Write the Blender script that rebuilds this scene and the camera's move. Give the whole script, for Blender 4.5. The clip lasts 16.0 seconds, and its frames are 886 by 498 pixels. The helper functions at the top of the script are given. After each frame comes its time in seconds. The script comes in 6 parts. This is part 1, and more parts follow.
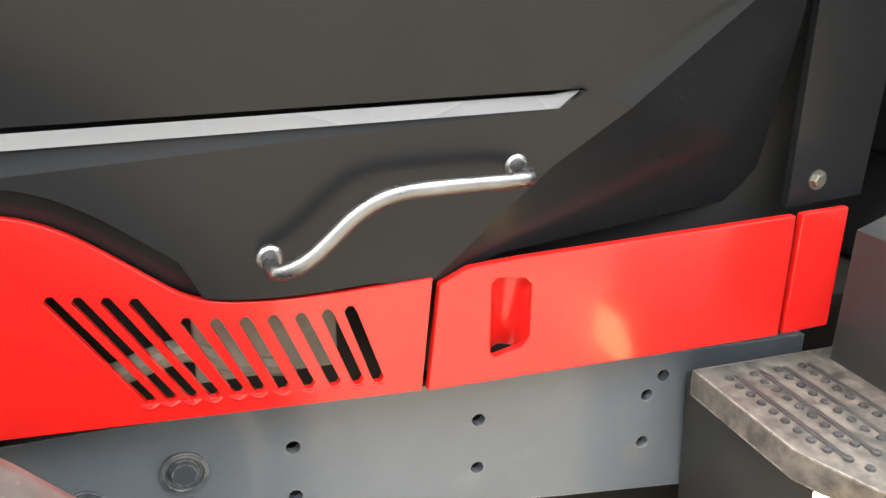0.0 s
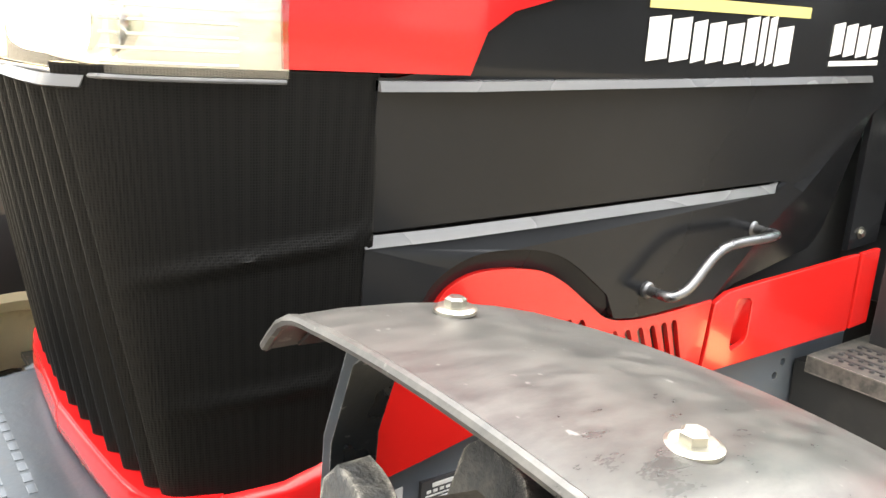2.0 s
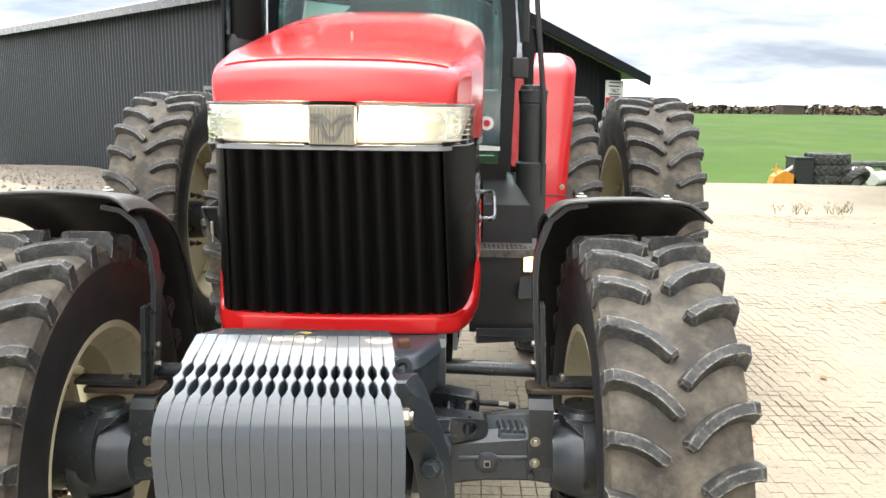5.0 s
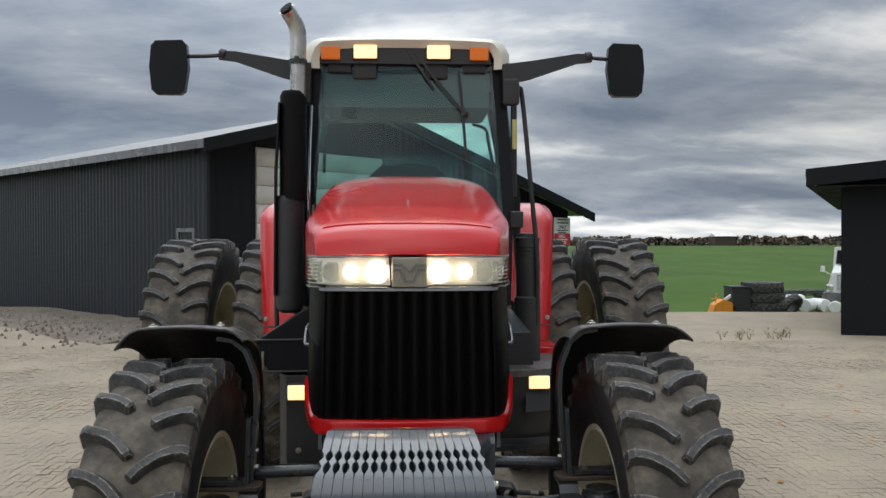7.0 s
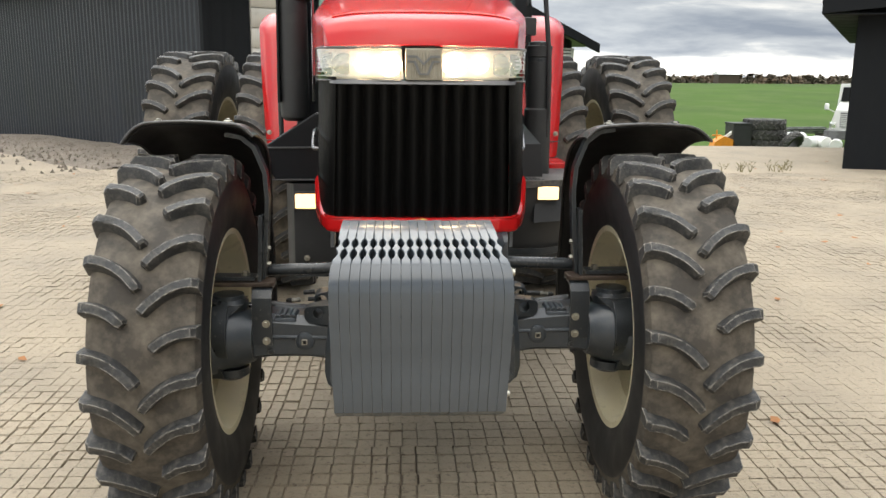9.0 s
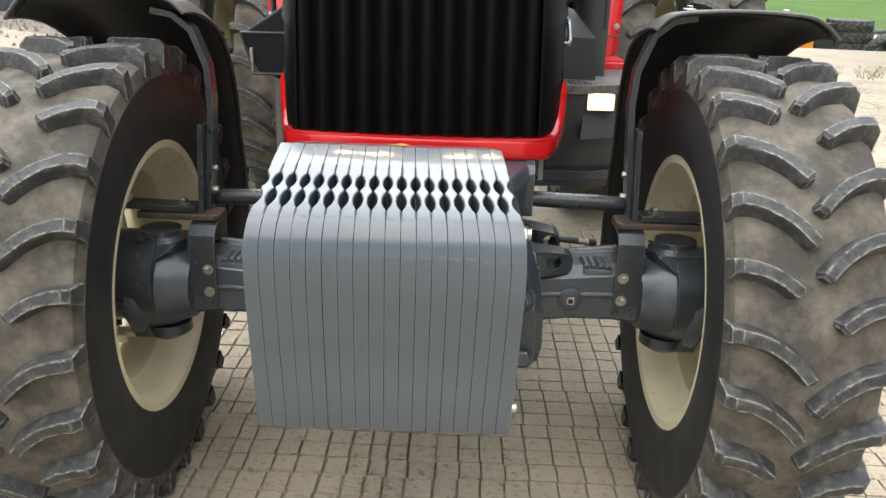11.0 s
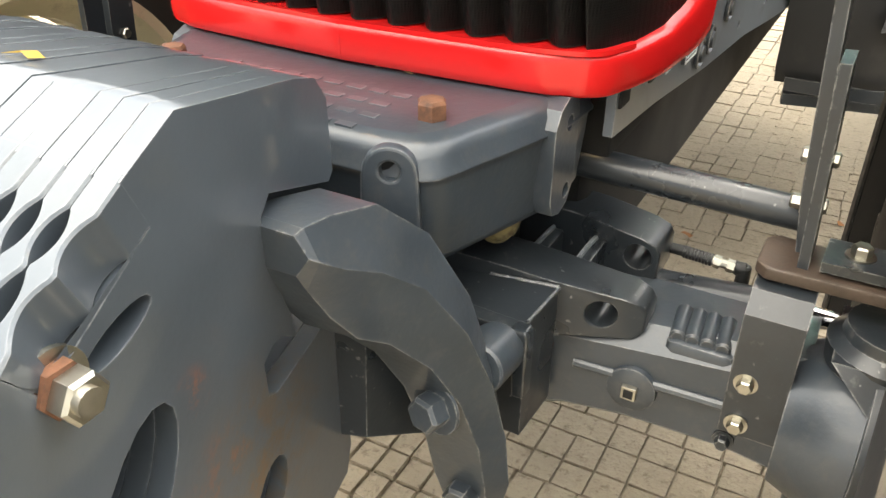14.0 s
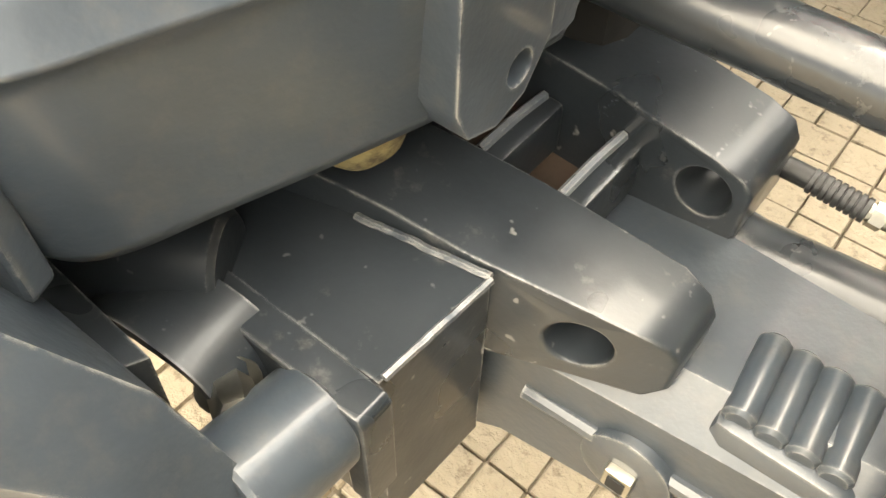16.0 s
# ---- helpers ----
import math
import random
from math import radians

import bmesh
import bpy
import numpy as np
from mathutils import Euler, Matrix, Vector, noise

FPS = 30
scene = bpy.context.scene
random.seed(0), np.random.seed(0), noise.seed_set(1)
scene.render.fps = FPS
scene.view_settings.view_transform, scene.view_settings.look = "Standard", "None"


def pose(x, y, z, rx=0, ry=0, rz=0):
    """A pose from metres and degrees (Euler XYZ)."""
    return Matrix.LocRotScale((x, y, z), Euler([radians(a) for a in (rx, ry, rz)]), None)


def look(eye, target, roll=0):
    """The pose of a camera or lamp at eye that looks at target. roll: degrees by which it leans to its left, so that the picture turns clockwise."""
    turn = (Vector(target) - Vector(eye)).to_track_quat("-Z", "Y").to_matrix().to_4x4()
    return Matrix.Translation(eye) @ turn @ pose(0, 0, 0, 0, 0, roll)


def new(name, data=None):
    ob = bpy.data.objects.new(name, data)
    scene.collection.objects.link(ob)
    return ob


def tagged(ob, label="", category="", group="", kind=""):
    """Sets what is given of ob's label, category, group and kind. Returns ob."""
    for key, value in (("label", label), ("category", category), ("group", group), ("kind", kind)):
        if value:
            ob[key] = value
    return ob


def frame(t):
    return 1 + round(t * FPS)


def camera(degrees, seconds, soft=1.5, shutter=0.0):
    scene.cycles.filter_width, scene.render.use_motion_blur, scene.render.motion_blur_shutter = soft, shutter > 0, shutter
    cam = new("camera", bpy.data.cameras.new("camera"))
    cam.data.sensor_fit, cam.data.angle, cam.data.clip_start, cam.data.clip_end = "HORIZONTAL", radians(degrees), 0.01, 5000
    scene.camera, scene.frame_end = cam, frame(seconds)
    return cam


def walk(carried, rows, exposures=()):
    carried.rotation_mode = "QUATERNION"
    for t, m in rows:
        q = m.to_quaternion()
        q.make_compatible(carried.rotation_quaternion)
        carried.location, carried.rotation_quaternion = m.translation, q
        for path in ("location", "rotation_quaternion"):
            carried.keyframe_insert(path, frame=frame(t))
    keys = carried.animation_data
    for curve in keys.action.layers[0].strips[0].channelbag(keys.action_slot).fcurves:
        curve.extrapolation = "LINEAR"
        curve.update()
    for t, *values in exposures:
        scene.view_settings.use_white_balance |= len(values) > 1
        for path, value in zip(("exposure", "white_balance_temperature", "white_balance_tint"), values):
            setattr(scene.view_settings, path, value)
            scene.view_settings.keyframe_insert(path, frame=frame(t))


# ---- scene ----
cam = camera(56.2, 16.0)
PATH = [
    (0, (1.255, 0.298, 1.618), (-0.522, 0.898, 0.923), 0.6),
    (0.5, (1.287, 0.1, 1.645), (-0.48, 0.776, 0.996), 0.9),
    (1, (1.32, -0.115, 1.659), (-0.438, 0.63, 1.066), 1.9),
    (1.5, (1.34, -0.349, 1.683), (-0.369, 0.548, 1.157), 3),
    (2, (1.27, -0.658, 1.701), (-0.271, 0.508, 1.188), 3.5),
    (2.5, (1.207, -0.94, 1.722), (-0.07, 0.514, 1.217), 5),
    (3, (1.099, -1.253, 1.725), (0.165, 0.456, 1.27), 5.6),
    (3.5, (0.887, -1.574, 1.722), (0.329, 0.298, 1.292), 4.2),
    (3.7, (0.793, -1.74, 1.73), (0.385, 0.172, 1.309), 3.6),
    (5.8, (0.222, -3.309, 1.769), (0.22, -1.322, 1.547), 0.2),
    (6, (0.187, -3.387, 1.79), (0.199, -1.395, 1.619), 0),
    (6.5, (0.07, -3.521, 1.807), (0.124, -1.523, 1.743), -0.4),
    (7, (-0.002, -3.581, 1.81), (0.084, -1.583, 1.788), -0.1),
    (7.5, (-0.036, -3.591, 1.781), (0.066, -1.593, 1.73), 0.3),
    (8, (-0.051, -3.585, 1.747), (0.049, -1.591, 1.61), 0.5),
    (8.5, (-0.06, -3.568, 1.709), (0.039, -1.588, 1.451), 0.5),
    (9, (-0.064, -3.523, 1.651), (0.029, -1.568, 1.242), 0.5),
    (9.2, (-0.067, -3.49, 1.632), (0.02, -1.548, 1.162), 0.4),
    (11.3, (0.196, -2.515, 1.573), (0.116, -0.627, 0.919), 2.2),
    (11.5, (0.247, -2.434, 1.585), (0.107, -0.54, 0.958), 1.7),
    (12, (0.343, -2.206, 1.597), (0.057, -0.315, 1.013), 1.1),
    (12.5, (0.488, -1.955, 1.584), (0.015, -0.101, 1.002), 1.7),
    (13, (0.568, -1.726, 1.546), (-0.024, 0.069, 0.893), 1.7),
    (13.5, (0.628, -1.51, 1.492), (-0.076, 0.173, 0.671), 0.8),
    (14, (0.663, -1.33, 1.427), (-0.153, 0.184, 0.406), 0.8),
    (14.5, (0.679, -1.102, 1.359), (-0.261, 0.222, 0.191), 0.8),
    (15, (0.647, -0.94, 1.294), (-0.341, 0.233, 0.011), 0.6),
    (15.5, (0.549, -0.762, 1.221), (-0.374, 0.327, -0.18), 2.1),
    (16, (0.514, -0.67, 1.201), (-0.26, 0.336, -0.344), 1.6),
]
walk(cam, [(t, look(eye, target, roll)) for t, eye, target, roll in PATH],
     exposures=[(0, 2.0, 7100, 10), (1, 1.85, 7100, 10), (2, 1.7, 7100, 10), (3.7, 1.45, 6900, 10), (4.5, 1.0, 6750, 10), (5.8, 0.2, 6600, 10), (6.1, -0.1, 6500, 10), (6.5, -0.57, 6300, 10), (7, -0.85, 6300, 10), (8, -0.78, 6300, 10),
                (8.5, -0.35, 6500, 10), (9, -0.03, 6800, 10), (9.2, 0.1, 6800, 10), (11.3, 0.60, 6500, 10), (12, 0.78, 6900, 10), (13, 0.95, 7400, 10), (14, 1.4, 7500, 10), (15, 2.0, 7900, 10), (15.5, 2.25, 8100, 10), (16, 2.45, 8500, 10)])

# ---- sky, sun ----
world = bpy.data.worlds.new("overcast_sky")
scene.world = world
world.use_nodes = True
wn = world.node_tree
wn.nodes.clear()


def wnode(kind, **values):
    n = wn.nodes.new(kind)
    for key, value in values.items():
        n.inputs[key].default_value = value
    return n


sky = wn.nodes.new("ShaderNodeTexSky")
sky.sky_type = "NISHITA"
sky.sun_disc = False
sky.sun_elevation = radians(64)
sky.sun_rotation = radians(172)
coord = wn.nodes.new("ShaderNodeTexCoord")
split = wn.nodes.new("ShaderNodeSeparateXYZ")
wn.links.new(coord.outputs["Generated"], split.inputs[0])
# a flat layer of cloud, seen ever more edge-on towards the horizon
height = wnode("ShaderNodeMath")
height.operation = "ADD"
height.inputs[1].default_value = 0.18
wn.links.new(split.outputs[2], height.inputs[0])
layer = wn.nodes.new("ShaderNodeVectorMath")
layer.operation = "DIVIDE"
wn.links.new(coord.outputs["Generated"], layer.inputs[0])
wn.links.new(height.outputs[0], layer.inputs[1])
flat = wnode("ShaderNodeMapping", Scale=(0.62, 0.85, 0.0), Location=(3.1, 0.7, 0.0))
wn.links.new(layer.outputs[0], flat.inputs["Vector"])
big = wnode("ShaderNodeTexNoise", Scale=1.15, Detail=10.0, Roughness=0.56, Distortion=0.2)
wn.links.new(flat.outputs[0], big.inputs["Vector"])
clouds = wn.nodes.new("ShaderNodeValToRGB")
el = clouds.color_ramp.elements
el[0].position, el[0].color = 0.37, (0.22, 0.26, 0.33, 1)
el[1].position, el[1].color = 0.64, (1.15, 1.13, 1.07, 1)
mid = el.new(0.5)
mid.color = (0.44, 0.48, 0.53, 1)
wn.links.new(big.outputs[0], clouds.inputs[0])
# brighter cloud overhead
lift = wn.nodes.new("ShaderNodeValToRGB")
steps = lift.color_ramp.elements
steps[0].position, steps[0].color = 0.0, (0.43, 0.43, 0.43, 1)
steps[1].position, steps[1].color = 0.85, (0.86, 0.86, 0.86, 1)
for place, value in ((0.05, 0.36), (0.15, 0.265), (0.34, 0.34)):
    steps.new(place).color = (value, value, value, 1)
wn.links.new(split.outputs[2], lift.inputs[0])
five = wn.nodes.new("ShaderNodeMath")
five.operation = "MULTIPLY"
five.inputs[1].default_value = 5.0
wn.links.new(lift.outputs[0], five.inputs[0])
bright = wn.nodes.new("ShaderNodeVectorMath")
bright.operation = "SCALE"
wn.links.new(clouds.outputs[0], bright.inputs[0])
# thinner cloud on one side
lean = wnode("ShaderNodeMapRange", **{"From Min": -1.0, "From Max": 1.0, "To Min": 1.45, "To Max": 0.55})
wn.links.new(split.outputs[0], lean.inputs[0])
both = wn.nodes.new("ShaderNodeMath")
both.operation = "MULTIPLY"
wn.links.new(five.outputs[0], both.inputs[0])
wn.links.new(lean.outputs[0], both.inputs[1])
# and round the veiled sun
toward = wn.nodes.new("ShaderNodeVectorMath")
toward.operation = "DOT_PRODUCT"
toward.inputs[1].default_value = (0.10, 0.63, 0.77)
wn.links.new(coord.outputs["Generated"], toward.inputs[0])
halo = wnode("ShaderNodeMapRange", **{"From Min": 0.70, "From Max": 1.0, "To Min": 1.0, "To Max": 2.2})
wn.links.new(toward.outputs["Value"], halo.inputs[0])
veiled = wn.nodes.new("ShaderNodeMath")
veiled.operation = "MULTIPLY"
wn.links.new(both.outputs[0], veiled.inputs[0])
wn.links.new(halo.outputs[0], veiled.inputs[1])
wn.links.new(veiled.outputs[0], bright.inputs["Scale"])
thin = wnode("ShaderNodeMixRGB", Fac=0.92)
skyscale = wn.nodes.new("ShaderNodeVectorMath")
skyscale.operation = "SCALE"
skyscale.inputs["Scale"].default_value = 0.1
wn.links.new(sky.outputs[0], skyscale.inputs[0])
wn.links.new(skyscale.outputs[0], thin.inputs[1])
wn.links.new(bright.outputs[0], thin.inputs[2])
back = wnode("ShaderNodeBackground", Strength=1.0)
wn.links.new(thin.outputs[0], back.inputs[0])
wout = wn.nodes.new("ShaderNodeOutputWorld")
wn.links.new(back.outputs[0], wout.inputs[0])

sun = new("sun", bpy.data.lights.new("sun", "SUN"))
sun.data.energy, sun.data.angle, sun.data.color = 0.70, radians(60), (1.0, 0.95, 0.87)
sun.matrix_world = look((0, 0, 0), (-0.12, 0.42, -0.90))


# ---- materials ----
def mat(name):
    m = bpy.data.materials.new(name)
    m.use_nodes = True
    nt = m.node_tree
    return m, nt, nt.nodes["Principled BSDF"]


def texture(nt, scale, detail=4.0, stretch=(1, 1, 1), rough=0.55, laid=False):
    tc = nt.nodes.new("ShaderNodeNewGeometry" if laid else "ShaderNodeTexCoord")
    mp = nt.nodes.new("ShaderNodeMapping")
    mp.inputs["Scale"].default_value = stretch
    n = nt.nodes.new("ShaderNodeTexNoise")
    n.inputs["Scale"].default_value, n.inputs["Detail"].default_value, n.inputs["Roughness"].default_value = scale, detail, rough
    nt.links.new(tc.outputs["Position" if laid else "Object"], mp.inputs[0])
    nt.links.new(mp.outputs[0], n.inputs["Vector"])
    return n


def ramp(nt, source, low, high, a=(0, 0, 0, 1), b=(1, 1, 1, 1)):
    r = nt.nodes.new("ShaderNodeValToRGB")
    e = r.color_ramp.elements
    e[0].position, e[0].color, e[1].position, e[1].color = low, a, high, b
    nt.links.new(source, r.inputs[0])
    return r.outputs[0]


def mix(nt, fac, a, b):
    m = nt.nodes.new("ShaderNodeMixRGB")
    for value, socket in ((fac, m.inputs[0]), (a, m.inputs[1]), (b, m.inputs[2])):
        if isinstance(value, (int, float)):
            socket.default_value = value
        elif isinstance(value, tuple):
            socket.default_value = (*value[:3], 1)
        else:
            nt.links.new(value, socket)
    return m.outputs[0]


def bump(nt, p, source, strength, distance):
    b = nt.nodes.new("ShaderNodeBump")
    b.inputs["Strength"].default_value, b.inputs["Distance"].default_value = strength, distance
    nt.links.new(source, b.inputs["Height"])
    nt.links.new(b.outputs[0], p.inputs["Normal"])


def surface(name, color, rough, metal=0.0, vary=0.12, blotch=3.0, grain=160.0, relief=0.15, depth=0.001,
            coat=0.0, dirt=None, dirt_at=(0.55, 0.75), dirt_scale=9.0, specks=None, stretch=(1, 1, 1), spec=0.5, laid=False, worn=None, worn_at=0.006, uneven=0.0, gloss=0.18):
    """Paint, plastic, metal or stone: two scales of colour and gloss, dirt in patches, fine specks."""
    m, nt, p = mat(name)
    large, fine = texture(nt, blotch, 3, stretch, 0.5, laid), texture(nt, grain, 3, stretch, 0.55, laid)
    dark = tuple(c * (1 - vary) for c in color)
    light = tuple(min(1, c * (1 + vary)) for c in color)
    col = mix(nt, ramp(nt, large.outputs[0], 0.28, 0.72), dark, light)
    col = mix(nt, ramp(nt, fine.outputs[0], 0.3, 0.7, (0, 0, 0, 1), (vary, vary, vary, 1)), col, light)
    r = ramp(nt, large.outputs[0], 0.3, 0.7, (rough * (1 - gloss),) * 3 + (1,), (min(1, rough * (1 + gloss)),) * 3 + (1,))
    if dirt:
        mask = ramp(nt, texture(nt, dirt_scale, 8, stretch, 0.68, laid).outputs[0], *dirt_at)
        col = mix(nt, mask, col, dirt)
        r = mix(nt, mask, r, (min(0.85, rough * 1.6),) * 3)
    if specks:
        mask = ramp(nt, texture(nt, 75, 2, (1, 1, 1), 0.5, laid).outputs[0], 0.70, 0.76)
        col = mix(nt, mask, col, specks)
    if worn:
        # paint rubbed thin along the edges
        geo, rounded = nt.nodes.new("ShaderNodeNewGeometry"), nt.nodes.new("ShaderNodeBevel")
        rounded.samples = 4
        rounded.inputs["Radius"].default_value = worn_at
        dot = nt.nodes.new("ShaderNodeVectorMath")
        dot.operation = "DOT_PRODUCT"
        nt.links.new(geo.outputs["Normal"], dot.inputs[0])
        nt.links.new(rounded.outputs[0], dot.inputs[1])
        edge = ramp(nt, dot.outputs["Value"], 0.86, 0.97, (1, 1, 1, 1), (0, 0, 0, 1))
        chip = ramp(nt, texture(nt, 55, 6, (1, 1, 1), 0.7, laid).outputs[0], 0.42, 0.56)
        both = mix(nt, edge, (0, 0, 0), chip)
        col = mix(nt, both, col, worn)
    nt.links.new(col, p.inputs["Base Color"])
    nt.links.new(r, p.inputs["Roughness"])
    p.inputs["Metallic"].default_value = metal
    p.inputs["Specular IOR Level"].default_value = spec
    p.inputs["Coat Weight"].default_value = coat
    p.inputs["Coat Roughness"].default_value = 0.05
    if relief:
        height = fine.outputs[0]
        if uneven:
            height = mix(nt, 0.75, height, texture(nt, uneven, 4, stretch, 0.6, laid).outputs[0])
        bump(nt, p, height, relief, depth)
    return m


def glow(name, color, strength):
    m, nt, p = mat(name)
    p.inputs["Base Color"].default_value = (*color, 1)
    p.inputs["Emission Color"].default_value = (*color, 1)
    p.inputs["Emission Strength"].default_value = strength
    p.inputs["Roughness"].default_value = 0.4
    return m


def pane(name, color, clear):
    """Glass: a sharp reflection over a tinted see-through sheet."""
    m, nt, p = mat(name)
    t = nt.nodes.new("ShaderNodeBsdfTransparent")
    t.inputs[0].default_value = (*color, 1)
    g = nt.nodes.new("ShaderNodeBsdfGlossy")
    g.inputs["Roughness"].default_value = 0.02
    fr = nt.nodes.new("ShaderNodeLayerWeight")
    fr.inputs[0].default_value = 0.5
    steep = nt.nodes.new("ShaderNodeMath")
    steep.operation = "POWER"
    steep.inputs[1].default_value = 4.0
    nt.links.new(fr.outputs["Facing"], steep.inputs[0])
    add = nt.nodes.new("ShaderNodeMath")
    add.inputs[1].default_value = 1 - clear
    nt.links.new(steep.outputs[0], add.inputs[0])
    s = nt.nodes.new("ShaderNodeMixShader")
    nt.links.new(add.outputs[0], s.inputs[0])
    nt.links.new(t.outputs[0], s.inputs[1])
    nt.links.new(g.outputs[0], s.inputs[2])
    nt.links.new(s.outputs[0], nt.nodes["Material Output"].inputs[0])
    return m


RED = surface("red_paint", (0.50, 0.010, 0.011), 0.24, vary=0.05, blotch=2, relief=0.0, coat=0.3, spec=0.35)
RED_FLAT = surface("red_paint_side", (0.60, 0.012, 0.010), 0.24, vary=0.04, blotch=2, relief=0.0, coat=0.4)
BLACK = surface("black_hood_plastic", (0.0115, 0.0122, 0.0138), 0.23, vary=0.12, blotch=4.0, relief=0.0, spec=0.21, gloss=0.08)
BLACK_MATT = surface("black_textured_plastic", (0.020, 0.021, 0.022), 0.5, vary=0.25, relief=0.3, grain=420, depth=0.0005, dirt=(0.055, 0.052, 0.048), dirt_at=(0.55, 0.95), worn=(0.07, 0.07, 0.07), worn_at=0.004)
FENDER = surface("black_fender_plastic", (0.030, 0.0295, 0.029), 0.29, vary=0.3, relief=0.12, grain=160, depth=0.0006, dirt=(0.135, 0.128, 0.118), dirt_at=(0.30, 1.0), dirt_scale=44, stretch=(1, 0.4, 1), specks=(0.16, 0.155, 0.145))
# fender plastic for below, its colour darkened to carry the shade there
UNDERSIDE_SHADE = surface("shaded_fender_underside", (0.009, 0.009, 0.0095), 0.6, vary=0.3, blotch=8, dirt=(0.022, 0.021, 0.019), dirt_at=(0.6, 0.9))
STEP = surface("dusty_step_plastic", (0.034, 0.033, 0.031), 0.5, vary=0.3, relief=0.3, grain=300, depth=0.0006, dirt=(0.19, 0.168, 0.145), dirt_at=(0.38, 0.85), dirt_scale=40, worn=(0.32, 0.29, 0.26), worn_at=0.006)
TRIM = surface("grey_trim_plastic", (0.11, 0.11, 0.113), 0.27, vary=0.12, relief=0.0, coat=0.3)
GREY = surface("blue_grey_chassis_paint", (0.033, 0.042, 0.052), 0.36, vary=0.16, blotch=11, grain=120, relief=0.34, depth=0.003, uneven=26, gloss=0.12, coat=0.22, dirt=(0.075, 0.074, 0.070), dirt_at=(0.50, 1.0), dirt_scale=42, worn=(0.26, 0.255, 0.24), worn_at=0.004)
RAIL_GREY = surface("blue_grey_rail_paint", (0.105, 0.122, 0.142), 0.33, vary=0.10, blotch=5, grain=120, relief=0.1, depth=0.001, gloss=0.08, coat=0.4, dirt=(0.16, 0.155, 0.145), dirt_at=(0.55, 0.95), dirt_scale=10, worn=(0.3, 0.3, 0.29), worn_at=0.004)
GREY_SMOOTH = surface("blue_grey_weight_paint", (0.055, 0.067, 0.080), 0.33, vary=0.2, blotch=6, grain=140, relief=0.20, depth=0.002, uneven=18, gloss=0.15, coat=0.6, dirt=(0.125, 0.055, 0.026), dirt_at=(0.66, 0.74), dirt_scale=11, worn=(0.17, 0.18, 0.19), worn_at=0.003)
RUST_STAINED = GREY_SMOOTH.copy()
RUST_STAINED.name = "rust_stained_weight_paint"
nt = RUST_STAINED.node_tree
p = nt.nodes["Principled BSDF"]
paint = p.inputs["Base Color"].links[0].from_socket
blot = texture(nt, 24, 7, (1, 1, 1), 0.7)
for place, radius, colour, low in (((0, -0.850, 0.790), 0.16, (0.085, 0.058, 0.030), 0.42), ((0, -0.922, 0.820), 0.085, (0.21, 0.060, 0.018), 0.52), ((0, -0.952, 0.955), 0.030, (0.24, 0.075, 0.022), 0.50)):
    spot = nt.nodes.new("ShaderNodeTexCoord")
    far = nt.nodes.new("ShaderNodeVectorMath")
    far.operation = "DISTANCE"
    far.inputs[1].default_value = place
    nt.links.new(spot.outputs["Object"], far.inputs[0])
    fade = ramp(nt, far.outputs["Value"], radius * 0.15, radius, (1, 1, 1, 1), (0, 0, 0, 1))
    paint = mix(nt, mix(nt, fade, (0, 0, 0), ramp(nt, blot.outputs[0], low, low + 0.16)), paint, colour)
nt.links.new(paint, p.inputs["Base Color"])
IRON = surface("dark_grey_forging", (0.018, 0.0225, 0.027), 0.36, vary=0.3, blotch=10, grain=150, relief=0.22, depth=0.0025, uneven=30, gloss=0.35, coat=0.15, dirt=(0.080, 0.080, 0.076), dirt_at=(0.60, 0.74), dirt_scale=30, specks=(0.15, 0.15, 0.145), worn=(0.22, 0.22, 0.21), worn_at=0.0035)
RUST = surface("rusty_steel", (0.13, 0.055, 0.028), 0.8, vary=0.4, blotch=60, grain=300, relief=0.6, depth=0.001, dirt=(0.06, 0.03, 0.02), dirt_at=(0.45, 0.7), dirt_scale=90)
BRASS = surface("corroded_yellow_brass", (0.22, 0.18, 0.085), 0.5, metal=0.3, vary=0.4, blotch=25, dirt=(0.06, 0.045, 0.03), dirt_at=(0.45, 0.62), dirt_scale=40)
BROWN_STEEL = surface("brown_worn_steel", (0.055, 0.038, 0.028), 0.5, vary=0.4, blotch=25, grain=200, relief=0.3, worn=(0.2, 0.16, 0.12), worn_at=0.004)
ZINC = surface("zinc_plated_steel", (0.40, 0.385, 0.335), 0.35, metal=1.0, vary=0.2, blotch=40)
CHROME = surface("chrome", (0.75, 0.75, 0.77), 0.14, metal=1.0, vary=0.15, blotch=14, relief=0.0)
STEEL = surface("brushed_exhaust_steel", (0.5, 0.48, 0.45), 0.3, metal=1.0, vary=0.3, blotch=12)
HANDLE = surface("satin_grey_handle_metal", (0.19, 0.19, 0.195), 0.3, metal=0.9, vary=0.2, blotch=25)
CREAM = surface("cream_wheel_paint", (0.62, 0.56, 0.38), 0.35, vary=0.1, blotch=6, dirt=(0.30, 0.25, 0.17), dirt_at=(0.55, 0.85), dirt_scale=12, relief=0.1)
CREAM_ROOF = surface("cream_roof_plastic", (0.62, 0.60, 0.49), 0.4, vary=0.06, dirt=(0.4, 0.38, 0.3), dirt_at=(0.6, 0.95), relief=0.1)
RUBBER = surface("black_rubber_lugs", (0.024, 0.0245, 0.025), 0.55, vary=0.4, blotch=14, grain=100, relief=0.7, depth=0.005, dirt=(0.130, 0.120, 0.102), dirt_at=(0.48, 0.80), dirt_scale=26, worn=(0.40, 0.37, 0.32), worn_at=0.009)
